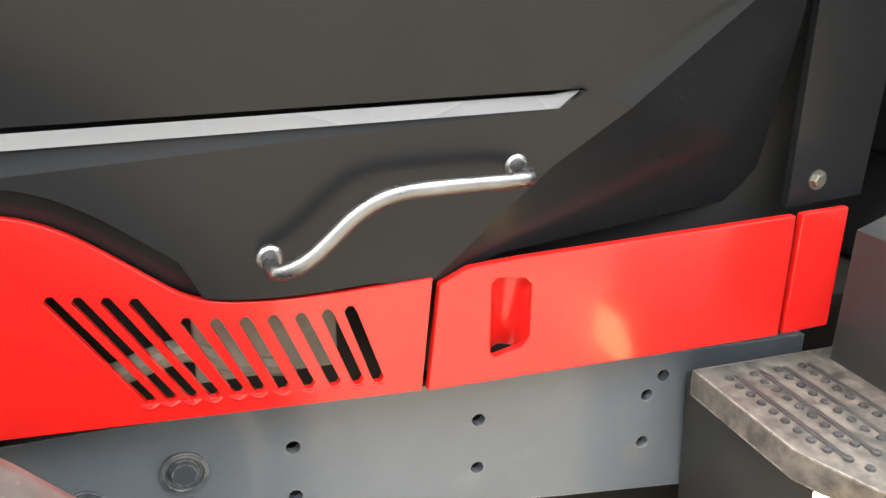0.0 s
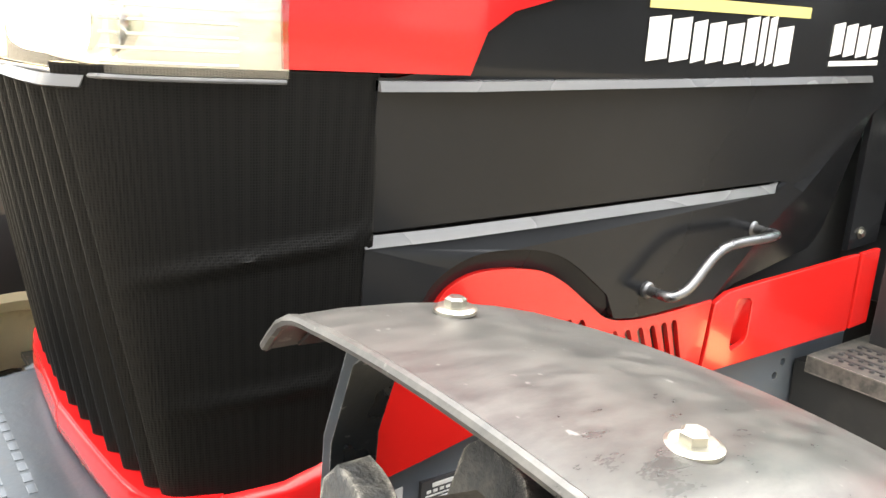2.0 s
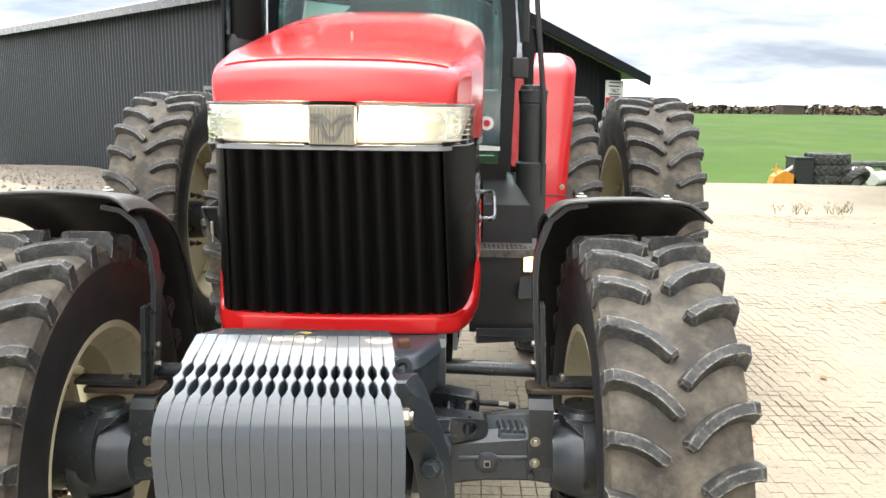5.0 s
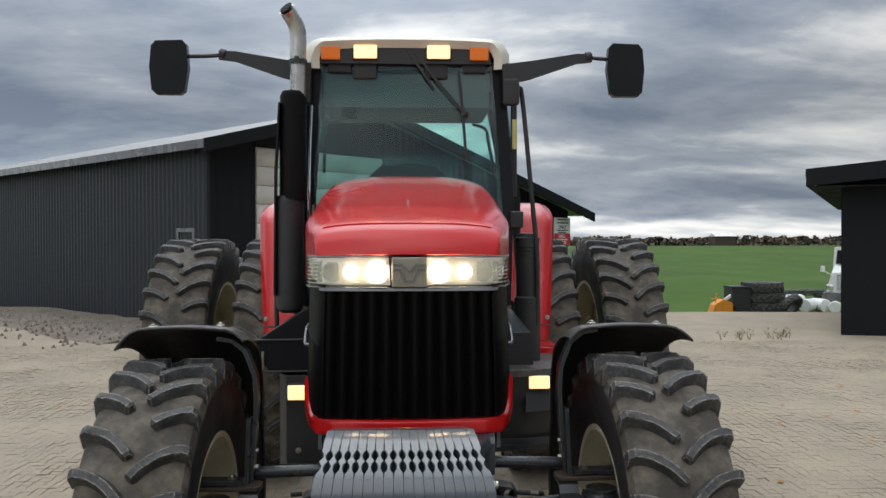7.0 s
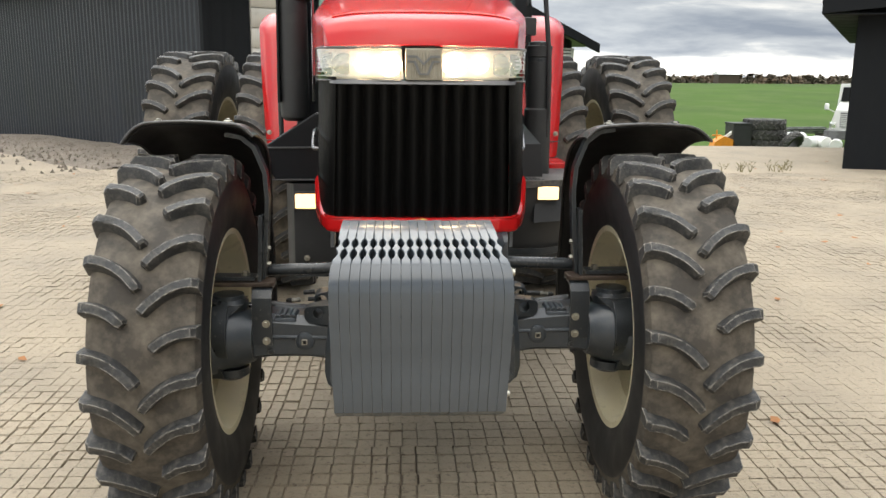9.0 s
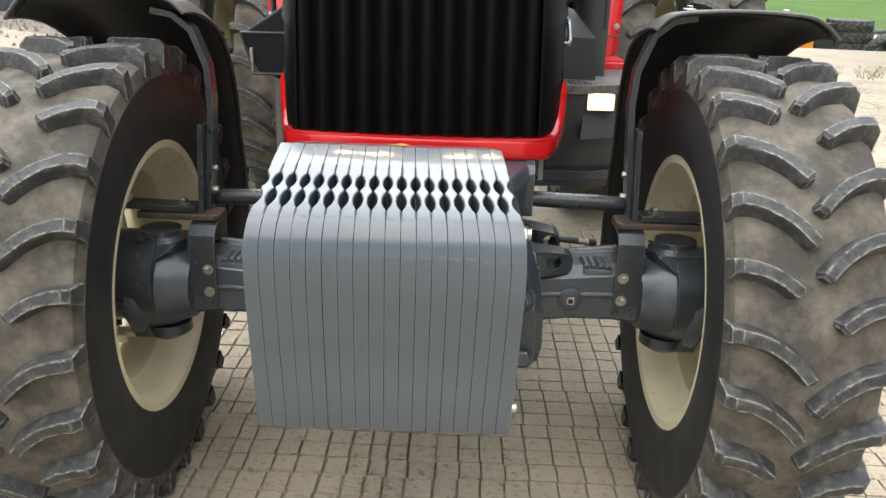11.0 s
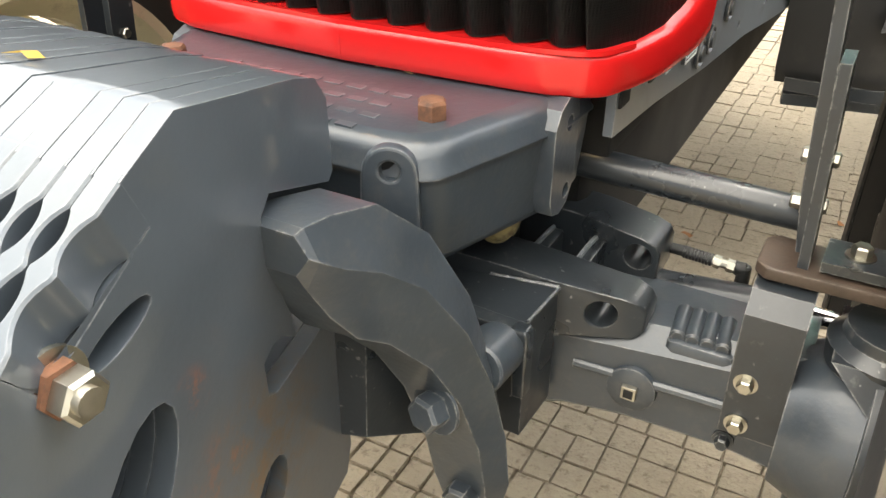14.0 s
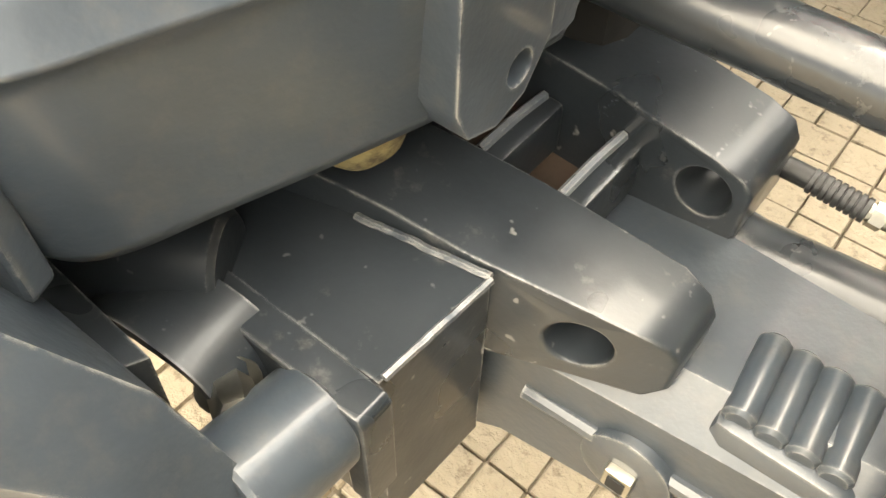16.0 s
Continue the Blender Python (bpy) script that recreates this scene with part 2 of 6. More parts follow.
DUSTY = surface("dusty_rubber", (0.050, 0.043, 0.035), 0.85, vary=0.3, blotch=5, grain=70, relief=0.5, depth=0.003, dirt=(0.20, 0.170, 0.130), dirt_at=(0.42, 0.78), dirt_scale=8)
SIDEWALL = surface("tyre_sidewall_rubber", (0.012, 0.012, 0.0125), 0.6, vary=0.3, blotch=7, grain=90, relief=0.2, dirt=(0.034, 0.031, 0.027), dirt_at=(0.58, 0.9), dirt_scale=8)
GLASS = pane("tinted_cab_glass", (0.80, 0.95, 0.93), 0.945)
LENS = pane("clear_lens", (0.93, 0.94, 0.93), 0.92)
AMBER = glow("amber_lens", (0.75, 0.17, 0.01), 0.12)
BULB = glow("lit_headlight", (1.0, 0.74, 0.42), 34.0)
BULB_SOFT, nt, p = mat("lit_reflector")
facet = nt.nodes.new("ShaderNodeTexVoronoi")
facet.inputs["Scale"].default_value = 16
hot = ramp(nt, facet.outputs["Distance"], 0.1, 0.75, (1.0, 0.84, 0.62, 1), (0.62, 0.54, 0.42, 1))
p.inputs["Base Color"].default_value = (0.8, 0.8, 0.78, 1)
p.inputs["Metallic"].default_value, p.inputs["Roughness"].default_value = 0.7, 0.3
nt.links.new(hot, p.inputs["Emission Color"])
p.inputs["Emission Strength"].default_value = 0.42
bump(nt, p, facet.outputs["Distance"], 0.2, 0.003)
LAMP_LIT = glow("lit_lamp_face", (1.0, 0.66, 0.32), 2.3)
REFLECTOR = surface("headlight_reflector", (0.80, 0.80, 0.78), 0.18, metal=0.85, vary=0.08, blotch=30, relief=0.2, grain=90, depth=0.002)
WHITE_PRINT = surface("white_decal", (0.78, 0.78, 0.77), 0.4, vary=0.04, relief=0.0)
YELLOW_PRINT = surface("yellow_decal", (0.72, 0.62, 0.22), 0.4, vary=0.05, relief=0.0)
RED_PRINT = surface("red_decal", (0.55, 0.03, 0.03), 0.4, vary=0.05, relief=0.0)
DARK_PRINT = surface("dark_decal", (0.05, 0.05, 0.055), 0.5, vary=0.1, relief=0.0)
EMBLEM = surface("dull_emblem_metal", (0.33, 0.30, 0.24), 0.4, metal=0.35, vary=0.2, blotch=20, worn=(0.5, 0.48, 0.42), worn_at=0.002)
LINER = surface("grey_headliner_cloth", (0.11, 0.12, 0.125), 0.9, vary=0.1)
SEAT = surface("dark_seat_cloth", (0.03, 0.03, 0.032), 0.9, vary=0.2)
# near-black colour that stands in for deep shade in hollows and holes
VOID = surface("near_black_hollow_shade", (0.006, 0.006, 0.006), 0.9, vary=0.3, relief=0.2)
ENGINE = surface("grey_green_engine_paint", (0.27, 0.28, 0.23), 0.6, vary=0.3, blotch=14, dirt=(0.10, 0.09, 0.07), dirt_at=(0.55, 0.85))
SHED_DARK = surface("dark_corrugated_steel", (0.012, 0.016, 0.023), 0.42, vary=0.25, blotch=1.2, grain=30, relief=0.1, dirt=(0.030, 0.034, 0.041), dirt_at=(0.5, 0.85), dirt_scale=1.6, stretch=(1, 1, 0.25))
SHED_BLACK = surface("black_painted_boards", (0.008, 0.0095, 0.0115), 0.75, spec=0.2, vary=0.3, blotch=2, grain=40, relief=0.3, depth=0.003, stretch=(1, 1, 0.2))
SIDING = surface("white_board_siding", (0.62, 0.61, 0.57), 0.6, vary=0.08, blotch=1.5, dirt=(0.42, 0.40, 0.35), dirt_at=(0.55, 0.9), dirt_scale=2.5)
ROOF = surface("grey_roof_sheet", (0.25, 0.25, 0.25), 0.5, vary=0.15, blotch=1.5)
CONCRETE = surface("worn_grooved_concrete", (0.300, 0.252, 0.186), 0.9, vary=0.22, blotch=1.1, grain=60, relief=1.0, depth=0.008, dirt=(0.15, 0.122, 0.088), dirt_at=(0.54, 0.70), dirt_scale=36, laid=True)
SOIL = surface("dark_joint_soil", (0.21, 0.175, 0.13), 0.95, vary=0.4, blotch=6, grain=60, relief=0.6, depth=0.004, dirt=(0.12, 0.095, 0.065), dirt_at=(0.5, 0.7), dirt_scale=20, laid=True)
GRASS = surface("green_field_grass", (0.054, 0.098, 0.020), 0.95, vary=0.3, blotch=0.09, grain=1.2, relief=0.4, depth=0.05, dirt=(0.080, 0.118, 0.034), dirt_at=(0.45, 0.7), dirt_scale=0.25, spec=0.1)
LANE = surface("pale_gravel_lane", (0.50, 0.45, 0.37), 0.95, vary=0.15, blotch=0.6, grain=14, relief=0.6, depth=0.02, dirt=(0.34, 0.29, 0.22), dirt_at=(0.5, 0.75), dirt_scale=1.3, spec=0.15)
GRAVEL = surface("dark_gravel_verge", (0.17, 0.145, 0.12), 0.95, vary=0.3, blotch=1.5, grain=22, relief=0.9, depth=0.03, dirt=(0.28, 0.25, 0.2), dirt_at=(0.5, 0.65), dirt_scale=14, spec=0.15)
WHITE_PLASTIC = surface("white_plastic", (0.68, 0.68, 0.66), 0.45, vary=0.08)
ORANGE = surface("orange_paint", (0.65, 0.24, 0.02), 0.5, vary=0.15)
LEAF = surface("autumn_woods", (0.145, 0.128, 0.098), 0.95, vary=0.4, blotch=0.12, grain=1.0, relief=0.0, dirt=(0.17, 0.115, 0.075), dirt_at=(0.5, 0.62), dirt_scale=0.06, spec=0.05)
WEED = surface("dry_weed_stems", (0.16, 0.14, 0.06), 0.9, vary=0.3)
LEAF_BROWN = surface("fallen_brown_leaf", (0.30, 0.13, 0.045), 0.85, vary=0.3, blotch=30)

# perforated black screen of the grille
MESH, nt, p = mat("perforated_black_screen")
tc = nt.nodes.new("ShaderNodeTexCoord")
vor = nt.nodes.new("ShaderNodeTexVoronoi")
vor.inputs["Scale"].default_value = 300
vor.inputs["Randomness"].default_value = 0.0
nt.links.new(tc.outputs["Object"], vor.inputs["Vector"])
col = ramp(nt, vor.outputs["Distance"], 0.25, 0.5, (0.0006, 0.0006, 0.0006, 1), (0.0058, 0.0056, 0.0053, 1))
# painted highlight: fold crests and edges get a lighter colour than the faces
geo, rounded = nt.nodes.new("ShaderNodeNewGeometry"), nt.nodes.new("ShaderNodeBevel")
rounded.samples = 4
rounded.inputs["Radius"].default_value = 0.006
dot = nt.nodes.new("ShaderNodeVectorMath")
dot.operation = "DOT_PRODUCT"
nt.links.new(geo.outputs["Normal"], dot.inputs[0])
nt.links.new(rounded.outputs[0], dot.inputs[1])
col = mix(nt, ramp(nt, dot.outputs["Value"], 0.80, 0.97, (1, 1, 1, 1), (0, 0, 0, 1)), col, (0.020, 0.0195, 0.018))
nt.links.new(col, p.inputs["Base Color"])
p.inputs["Roughness"].default_value = 0.45
p.inputs["Specular IOR Level"].default_value = 0.12
bump(nt, p, vor.outputs["Distance"], 0.5, 0.0015)


# ---- mesh helpers ----
PIECES = {"lug", "tread_bump", "step_stud", "door_panel", "emblem_rib", "white_bar", "white_block"}


def sharpen(bm, angle=32):
    limit = radians(angle)
    for f in bm.faces:
        f.smooth = True
        if len(f.verts) > 4 and f.calc_area() > 4e-4:
            c, n = f.calc_center_median(), f.normal
            f.smooth = max(abs((v.co - c).dot(n)) for v in f.verts) > 2e-4
    for e in bm.edges:
        if len(e.link_faces) != 2 or e.calc_face_angle(0) > limit:
            e.smooth = False


OFFSET = [Vector((0, 0, 0))]


def side(s, dx=0.0, dy=0.0, dz=0.0):
    """The tractor's right half stands a little off the mirror image of its left half."""
    OFFSET[0] = Vector((dx, dy, dz)) if s < 0 else Vector((0, 0, 0))


def part(name, bm, material, parent=None, label="", angle=32, fix=True):
    """Links a bmesh as one mesh object under a thing or a part."""
    if OFFSET[0].length:
        bmesh.ops.translate(bm, vec=OFFSET[0], verts=bm.verts)
    if fix:
        bmesh.ops.recalc_face_normals(bm, faces=bm.faces)
    sharpen(bm, angle)
    me = bpy.data.meshes.new(name)
    bm.to_mesh(me)
    bm.free()
    for m in material if isinstance(material, (list, tuple)) else [material]:
        me.materials.append(m)
    ob = new(name, me)
    if len(me.polygons) < 4000 and name not in PIECES:
        even = ob.modifiers.new("even_shading", "WEIGHTED_NORMAL")
        even.keep_sharp = True
    if parent is not None:
        ob.parent = parent
    if label:
        tagged(ob, label)
    return ob


def thing(name, label, category, group="", at=None):
    ob = new(name)
    ob.empty_display_size = 0.2
    if at is not None:
        ob.matrix_basis = at
    return tagged(ob, label, category, group)


def merge(*bms):
    out = bmesh.new()
    for b in bms:
        me = bpy.data.meshes.new("joined")
        b.to_mesh(me)
        b.free()
        out.from_mesh(me)
        bpy.data.meshes.remove(me)
    return out


def moved(bm, m):
    bmesh.ops.transform(bm, matrix=m, verts=bm.verts)
    return bm


def soften(bm, width, seg=2, angle=25):
    """Rounds the sharp edges."""
    if width:
        edges = [e for e in bm.edges if len(e.link_faces) == 2 and e.calc_face_angle(0) > radians(angle)]
        bmesh.ops.bevel(bm, geom=edges, offset=width, segments=seg, affect="EDGES", profile=0.5, clamp_overlap=True)
    return bm


def box(lo, hi, round_=0.004, seg=2):
    bm = bmesh.new()
    bmesh.ops.create_cube(bm, size=1)
    c = [(a + b) / 2 for a, b in zip(lo, hi)]
    s = [abs(b - a) for a, b in zip(lo, hi)]
    for v in bm.verts:
        v.co = Vector([c[i] + v.co[i] * s[i] for i in range(3)])
    return soften(bm, round_, seg)


def plate(outline, place, thick, holes=(), round_=0.0, seg=2):
    """A flat piece cut from an outline, with holes through it; place(u, v, d) lays it in space, d from 0 to thick."""
    bm = bmesh.new()
    fronts, backs = [], []
    for loop in (outline, *holes):
        a = [bm.verts.new(place(u, v, thick)) for u, v in loop]
        b = [bm.verts.new(place(u, v, 0)) for u, v in loop]
        n = len(loop)
        for i in range(n):
            bm.faces.new((a[i], a[(i + 1) % n], b[(i + 1) % n], b[i]))
        fronts += [bm.edges.get((a[i], a[(i + 1) % n])) for i in range(n)]
        backs += [bm.edges.get((b[i], b[(i + 1) % n])) for i in range(n)]
    bmesh.ops.triangle_fill(bm, edges=fronts, use_beauty=True)
    bmesh.ops.triangle_fill(bm, edges=backs, use_beauty=True)
    bmesh.ops.recalc_face_normals(bm, faces=bm.faces)
    bmesh.ops.dissolve_limit(bm, angle_limit=radians(1), verts=bm.verts, edges=bm.edges)
    return soften(bm, round_, seg, 35) if round_ else bm


def on_x(x0):
    return lambda u, v, d: (x0 + d, u, v)


def on_y(y0):
    return lambda u, v, d: (u, y0 + d, v)


def on_z(z0):
    return lambda u, v, d: (u, v, z0 + d)


def ring(cx, cy, r, n=16, start=0.0):
    return [(cx + r * math.cos(start + 2 * math.pi * i / n), cy + r * math.sin(start + 2 * math.pi * i / n)) for i in range(n)]


def curve2(points, steps=6):
    """A smooth open line through points of any size (Catmull-Rom)."""
    pts = [np.array(q, float) for q in points]
    out = []
    for i in range(len(pts) - 1):
        a, b, c, d = pts[max(i - 1, 0)], pts[i], pts[i + 1], pts[min(i + 2, len(pts) - 1)]
        for k in range(steps):
            t = k / steps
            out.append(0.5 * ((2 * b) + (c - a) * t + (2 * a - 5 * b + 4 * c - d) * t * t + (3 * b - a - 3 * c + d) * t ** 3))
    out.append(pts[-1])
    return [tuple(float(x) for x in q) for q in out]


def lathe(profile, centre, axis="x", seg=48, closed=False):
    """Turns a profile of (along the axis, radius) round an axis."""
    bm = bmesh.new()
    rows = []
    for h, r in profile:
        row = []
        for i in range(seg):
            a = 2 * math.pi * i / seg
            u, v = r * math.cos(a), r * math.sin(a)
            q = {"x": (h, u, v), "y": (u, h, v), "z": (u, v, h)}[axis]
            row.append(bm.verts.new([q[k] + centre[k] for k in range(3)]))
        rows.append(row)
    pairs = list(zip(rows, rows[1:])) + ([(rows[-1], rows[0])] if closed else [])
    for a, b in pairs:
        for i in range(seg):
            bm.faces.new((a[i], a[(i + 1) % seg], b[(i + 1) % seg], b[i]))
    if not closed:
        for row in (rows[0], rows[-1]):
            if (row[0].co - row[seg // 2].co).length > 1e-4:
                bm.faces.new(row)
    bmesh.ops.remove_doubles(bm, verts=bm.verts, dist=1e-5)
    return bm


def rod(a, b, r, seg=16, round_=0.0):
    a, b = Vector(a), Vector(b)
    d = b - a
    L = d.length
    k = min(round_, r * 0.5)
    bm = lathe([(0, r - k), (k, r), (L - k, r), (L, r - k)] if k else [(0, r), (L, r)], (0, 0, 0), "z", seg)
    return moved(bm, Matrix.Translation(a) @ d.to_track_quat("Z", "Y").to_matrix().to_4x4())


def loft(rings, cap=True, closed=True):
    bm = bmesh.new()
    rows = [[bm.verts.new(q) for q in r] for r in rings]
    n = len(rows[0])
    for a, b in zip(rows, rows[1:]):
        for i in range(n if closed else n - 1):
            bm.faces.new((a[i], a[(i + 1) % n], b[(i + 1) % n], b[i]))
    if cap and closed:
        bm.faces.new(rows[0])
        bm.faces.new(rows[-1])
    return bm


def pipe(points, r, seg=12, steps=5, smooth=True):
    """A round bar or hose along a bent line."""
    pts = [Vector(q) for q in (curve2(points, steps) if smooth else points)]
    rings, side = [], None
    for i, q in enumerate(pts):
        d = (pts[min(i + 1, len(pts) - 1)] - pts[max(i - 1, 0)]).normalized()
        if side is None:
            side = d.orthogonal().normalized()
        side = (side - d * side.dot(d)).normalized()
        up = d.cross(side)
        rings.append([q + (side * math.cos(a) + up * math.sin(a)) * r for a in (2 * math.pi * k / seg for k in range(seg))])
    return loft(rings)


def bar(points, width, thick, across=(1, 0, 0), round_=0.002):
    """A flat bar bent along a line; across is the direction of its width."""
    pts = [Vector(q) for q in points]
    w = Vector(across).normalized()
    rings = []
    for i, q in enumerate(pts):
        d = (pts[min(i + 1, len(pts) - 1)] - pts[max(i - 1, 0)]).normalized()
        ww = (w - d * w.dot(d)).normalized()
        n = d.cross(ww)
        rings.append([q + ww * (sx * width / 2) + n * (sy * thick / 2) for sx, sy in ((-1, -1), (1, -1), (1, 1), (-1, 1))])
    return soften(loft(rings), round_, 2, 50)


def sheet(fn, us, vs, thick=0.0):
    """A skin from fn(u, v), thickened to its inner side."""
    bm = bmesh.new()
    rows = [[bm.verts.new(fn(u, v)) for v in vs] for u in us]
    for a, b in zip(rows, rows[1:]):
        for i in range(len(vs) - 1):
            bm.faces.new((a[i], a[i + 1], b[i + 1], b[i]))
    if thick:
        bmesh.ops.recalc_face_normals(bm, faces=bm.faces)
        bmesh.ops.solidify(bm, geom=bm.faces, thickness=thick)
    return bm


def hexbolt(at, direction, size, height, washer=True):
    """A hexagonal bolt head on a washer; size is the width across flats."""
    r = size / math.sqrt(3)
    m = Matrix.Translation(at) @ Vector(direction).to_track_quat("Z", "Y").to_matrix().to_4x4()
    head = lathe([(0.0, r), (height * 0.82, r), (height, r * 0.82)], (0, 0, 0), "z", 6)
    pieces = [head]
    if washer:
        pieces = [lathe([(0, r * 1.45), (size * 0.12, r * 1.45)], (0, 0, 0), "z", 20), moved(head, Matrix.Translation((0, 0, size * 0.12)))]
    return moved(merge(*pieces), m)


def label_text(name, body, size, m, material, parent, bold=0.0):
    cu = bpy.data.curves.new(name, "FONT")
    cu.body, cu.size, cu.align_x, cu.align_y, cu.extrude, cu.offset = body, size, "CENTER", "CENTER", 0.0008, bold
    tmp = bpy.data.objects.new(name, cu)
    me = bpy.data.meshes.new_from_object(tmp)
    bpy.data.objects.remove(tmp)
    me.materials.append(material)
    ob = new(name, me)
    ob.matrix_basis = m
    ob.parent = parent
    return ob


# ======== the tractor: x to its left side, y to its rear, front axle near y = -0.35 ========
tractor = thing("tractor", "red and black farm tractor with lit headlights parked on concrete", "tractor")


def side_x(y):
    return 0.434 + 0.020 * y if y > 0 else 0.434 + 0.12 * y + 0.05 * y * y


def bow(x):
    return 0.062 * (x / 0.36) ** 2


# --- hood ---
HOOD = np.array([  # y, half width, lower edge, shoulder, crown
    (-0.492, 0.330, 1.748, 1.752, 1.756), (-0.482, 0.345, 1.748, 1.782, 1.800), (-0.462, 0.355, 1.748, 1.805, 1.838),
    (-0.430, 0.362, 1.748, 1.820, 1.862), (-0.380, 0.374, 1.748, 1.828, 1.880), (-0.286, 0.398, 1.748, 1.832, 1.902),
    (-0.282, 0.399, 1.646, 1.832, 1.903), (-0.15, 0.420, 1.646, 1.842, 1.930), (-0.002, 0.438, 1.646, 1.858, 1.958),
    (0.020, 0.440, 1.700, 1.861, 1.963), (0.06, 0.442, 1.727, 1.866, 1.972), (0.14, 0.445, 1.750, 1.876, 1.988),
    (0.30, 0.450, 1.774, 1.90, 2.018), (0.55, 0.456, 1.799, 1.94, 2.066), (0.85, 0.464, 1.819, 1.99, 2.122), (1.16, 0.471, 1.834, 2.03, 2.172)])


def hood_at(y, v):
    w, zb, zs, zt = (float(np.interp(y, HOOD[:, 0], HOOD[:, k])) for k in (1, 2, 3, 4))
    a = abs(v)
    if a > 0.72:
        k = (a - 0.72) / 0.28
        x, z = w, zs + (zb - zs) * k
    else:
        t = (a / 0.72) * math.pi / 2
        x, z = w * math.sin(t) ** (2 / 2.9), zs + (zt - zs) * math.cos(t) ** (2 / 2.6)
    front = max(0.0, min(1.0, (-y - 0.05) / 0.4))
    return Vector((math.copysign(x, v), y + bow(x) * front, z))


ys = sorted(set(list(HOOD[:, 0]) + [-0.34, 0.2, 0.42, 0.7, 1.0]))
vs = [math.copysign(1, i) * (abs(i) / 22) for i in range(-22, 23)]
hood = part("hood", sheet(hood_at, ys, vs, 0.012), RED, tractor, "glossy red engine hood with rounded shoulders", 40)


def raised(lo_y, hi_y, lo_v, hi_v, lift_, n=10):
    def fn(a, b):
        q = hood_at(lo_y + (hi_y - lo_y) * a, lo_v + (hi_v - lo_v) * b)
        return q + Vector((0, -lift_ * 0.4, lift_))
    return sheet(fn, [i / n for i in range(n + 1)], [i / 18 for i in range(19)], 0.004)


part("hood_panel", raised(-0.40, -0.06, -0.46, 0.46, 0.004), RED_FLAT, hood)
part("hood_ornament", box((-0.004, 0.0, 1.955), (0.004, 0.01, 1.985), 0.002), ZINC, hood)

# --- headlight band ---
LAMP_PLAN = [(0.074, -0.487), (0.16, -0.482), (0.25, -0.465), (0.315, -0.445), (0.352, -0.420), (0.378, -0.375), (0.393, -0.325), (0.401, -0.275), (0.406, -0.236)]
for s in (1, -1):
    plan = curve2(LAMP_PLAN, 3)
    housing = part("headlight", sheet(lambda u, v: Vector((s * (u[0] * (1 - 0.10 * (1 - v))), u[1] + 0.075 * (1 - (u[0] / 0.40) ** 3 * 0.7), 1.637 + 0.106 * v)), plan, [0, 0.25, 0.5, 0.75, 1], 0.004), BULB_SOFT, tractor, "lit headlight behind a clear wrap-around lens")
    part("lens", sheet(lambda u, v: Vector((s * u[0], u[1] + 0.004 * abs(v - 0.5), 1.636 + 0.108 * v)), plan, [0, 0.5, 1], 0.003), LENS, housing, "clear ribbed lens")
    part("lens_rim", merge(pipe([(s * a, b - 0.002, 1.632) for a, b in LAMP_PLAN], 0.003, 8, 3), pipe([(s * a, b, 1.747) for a, b in LAMP_PLAN], 0.004, 8, 3)), TRIM, housing)
    for x, r, m in ((0.118, 0.043, BULB), (0.215, 0.028, BULB)):
        part("bulb", lathe([(0, 0.004), (0, r * 0.8), (0.012, r), (0.02, r * 0.9)], (s * x, -0.466 + 0.1 * (x - 0.1), 1.69), "y", 24), m, housing, "glowing bulb")
    part("lit_bowl", sheet(lambda u, v: Vector((s * (0.080 + 0.262 * u), -0.446 + 0.045 * u * u, 1.645 + 0.092 * v)), [i / 6 for i in range(7)], [0, 0.5, 1], 0.002), BULB_SOFT, housing)
    for x in (0.285, 0.33):
        part("reflector", lathe([(0.0, 0.040), (0.022, 0.028), (0.034, 0.010)], (s * x, -0.424 + (x - 0.285) * 0.4, 1.69), "y", 20), REFLECTOR, housing)
    for k in range(7):
        z = 1.648 + 0.0145 * k
        part("lens_rib", pipe([(s * 0.345, -0.421, z), (s * 0.375, -0.374, z), (s * 0.396, -0.290, z)], 0.0018, 6, 4), WHITE_PRINT, housing)

em = part("emblem", box((-0.060, -0.500, 1.634), (0.072, -0.462, 1.745), 0.005), EMBLEM, tractor, "dull bronze badge with a raised angular mark")
for k in range(12):
    x = -0.052 + 0.0104 * k
    part("emblem_rib", box((x - 0.0015, -0.5035, 1.640), (x + 0.0015, -0.500, 1.739), 0.0005, 1), EMBLEM, em)
for pts in ([(-0.052, 1.716), (-0.020, 1.716), (0.006, 1.690), (0.032, 1.716), (0.064, 1.716)], [(-0.052, 1.698), (-0.026, 1.698), (-0.008, 1.655), (0.020, 1.655), (0.038, 1.698), (0.064, 1.698)]):
    part("emblem_mark", bar([(x, -0.5055, z) for x, z in pts], 0.006, 0.009, (0, 1, 0), 0.001), HANDLE, em)

# --- grille ---
TOP_PLAN = [(0.0, -0.487), (0.2, -0.479), (0.285, -0.472), (0.325, -0.458), (0.358, -0.402), (0.381, -0.315), (0.398, -0.22), (0.414, -0.120)]
LOW_PLAN = [(0.0, -0.406), (0.2, -0.394), (0.300, -0.382), (0.350, -0.361), (0.371, -0.320), (0.389, -0.266), (0.404, -0.205), (0.424, -0.130)]
TOPC, LOWC = np.array(curve2(TOP_PLAN, 6)), np.array(curve2(LOW_PLAN, 6))


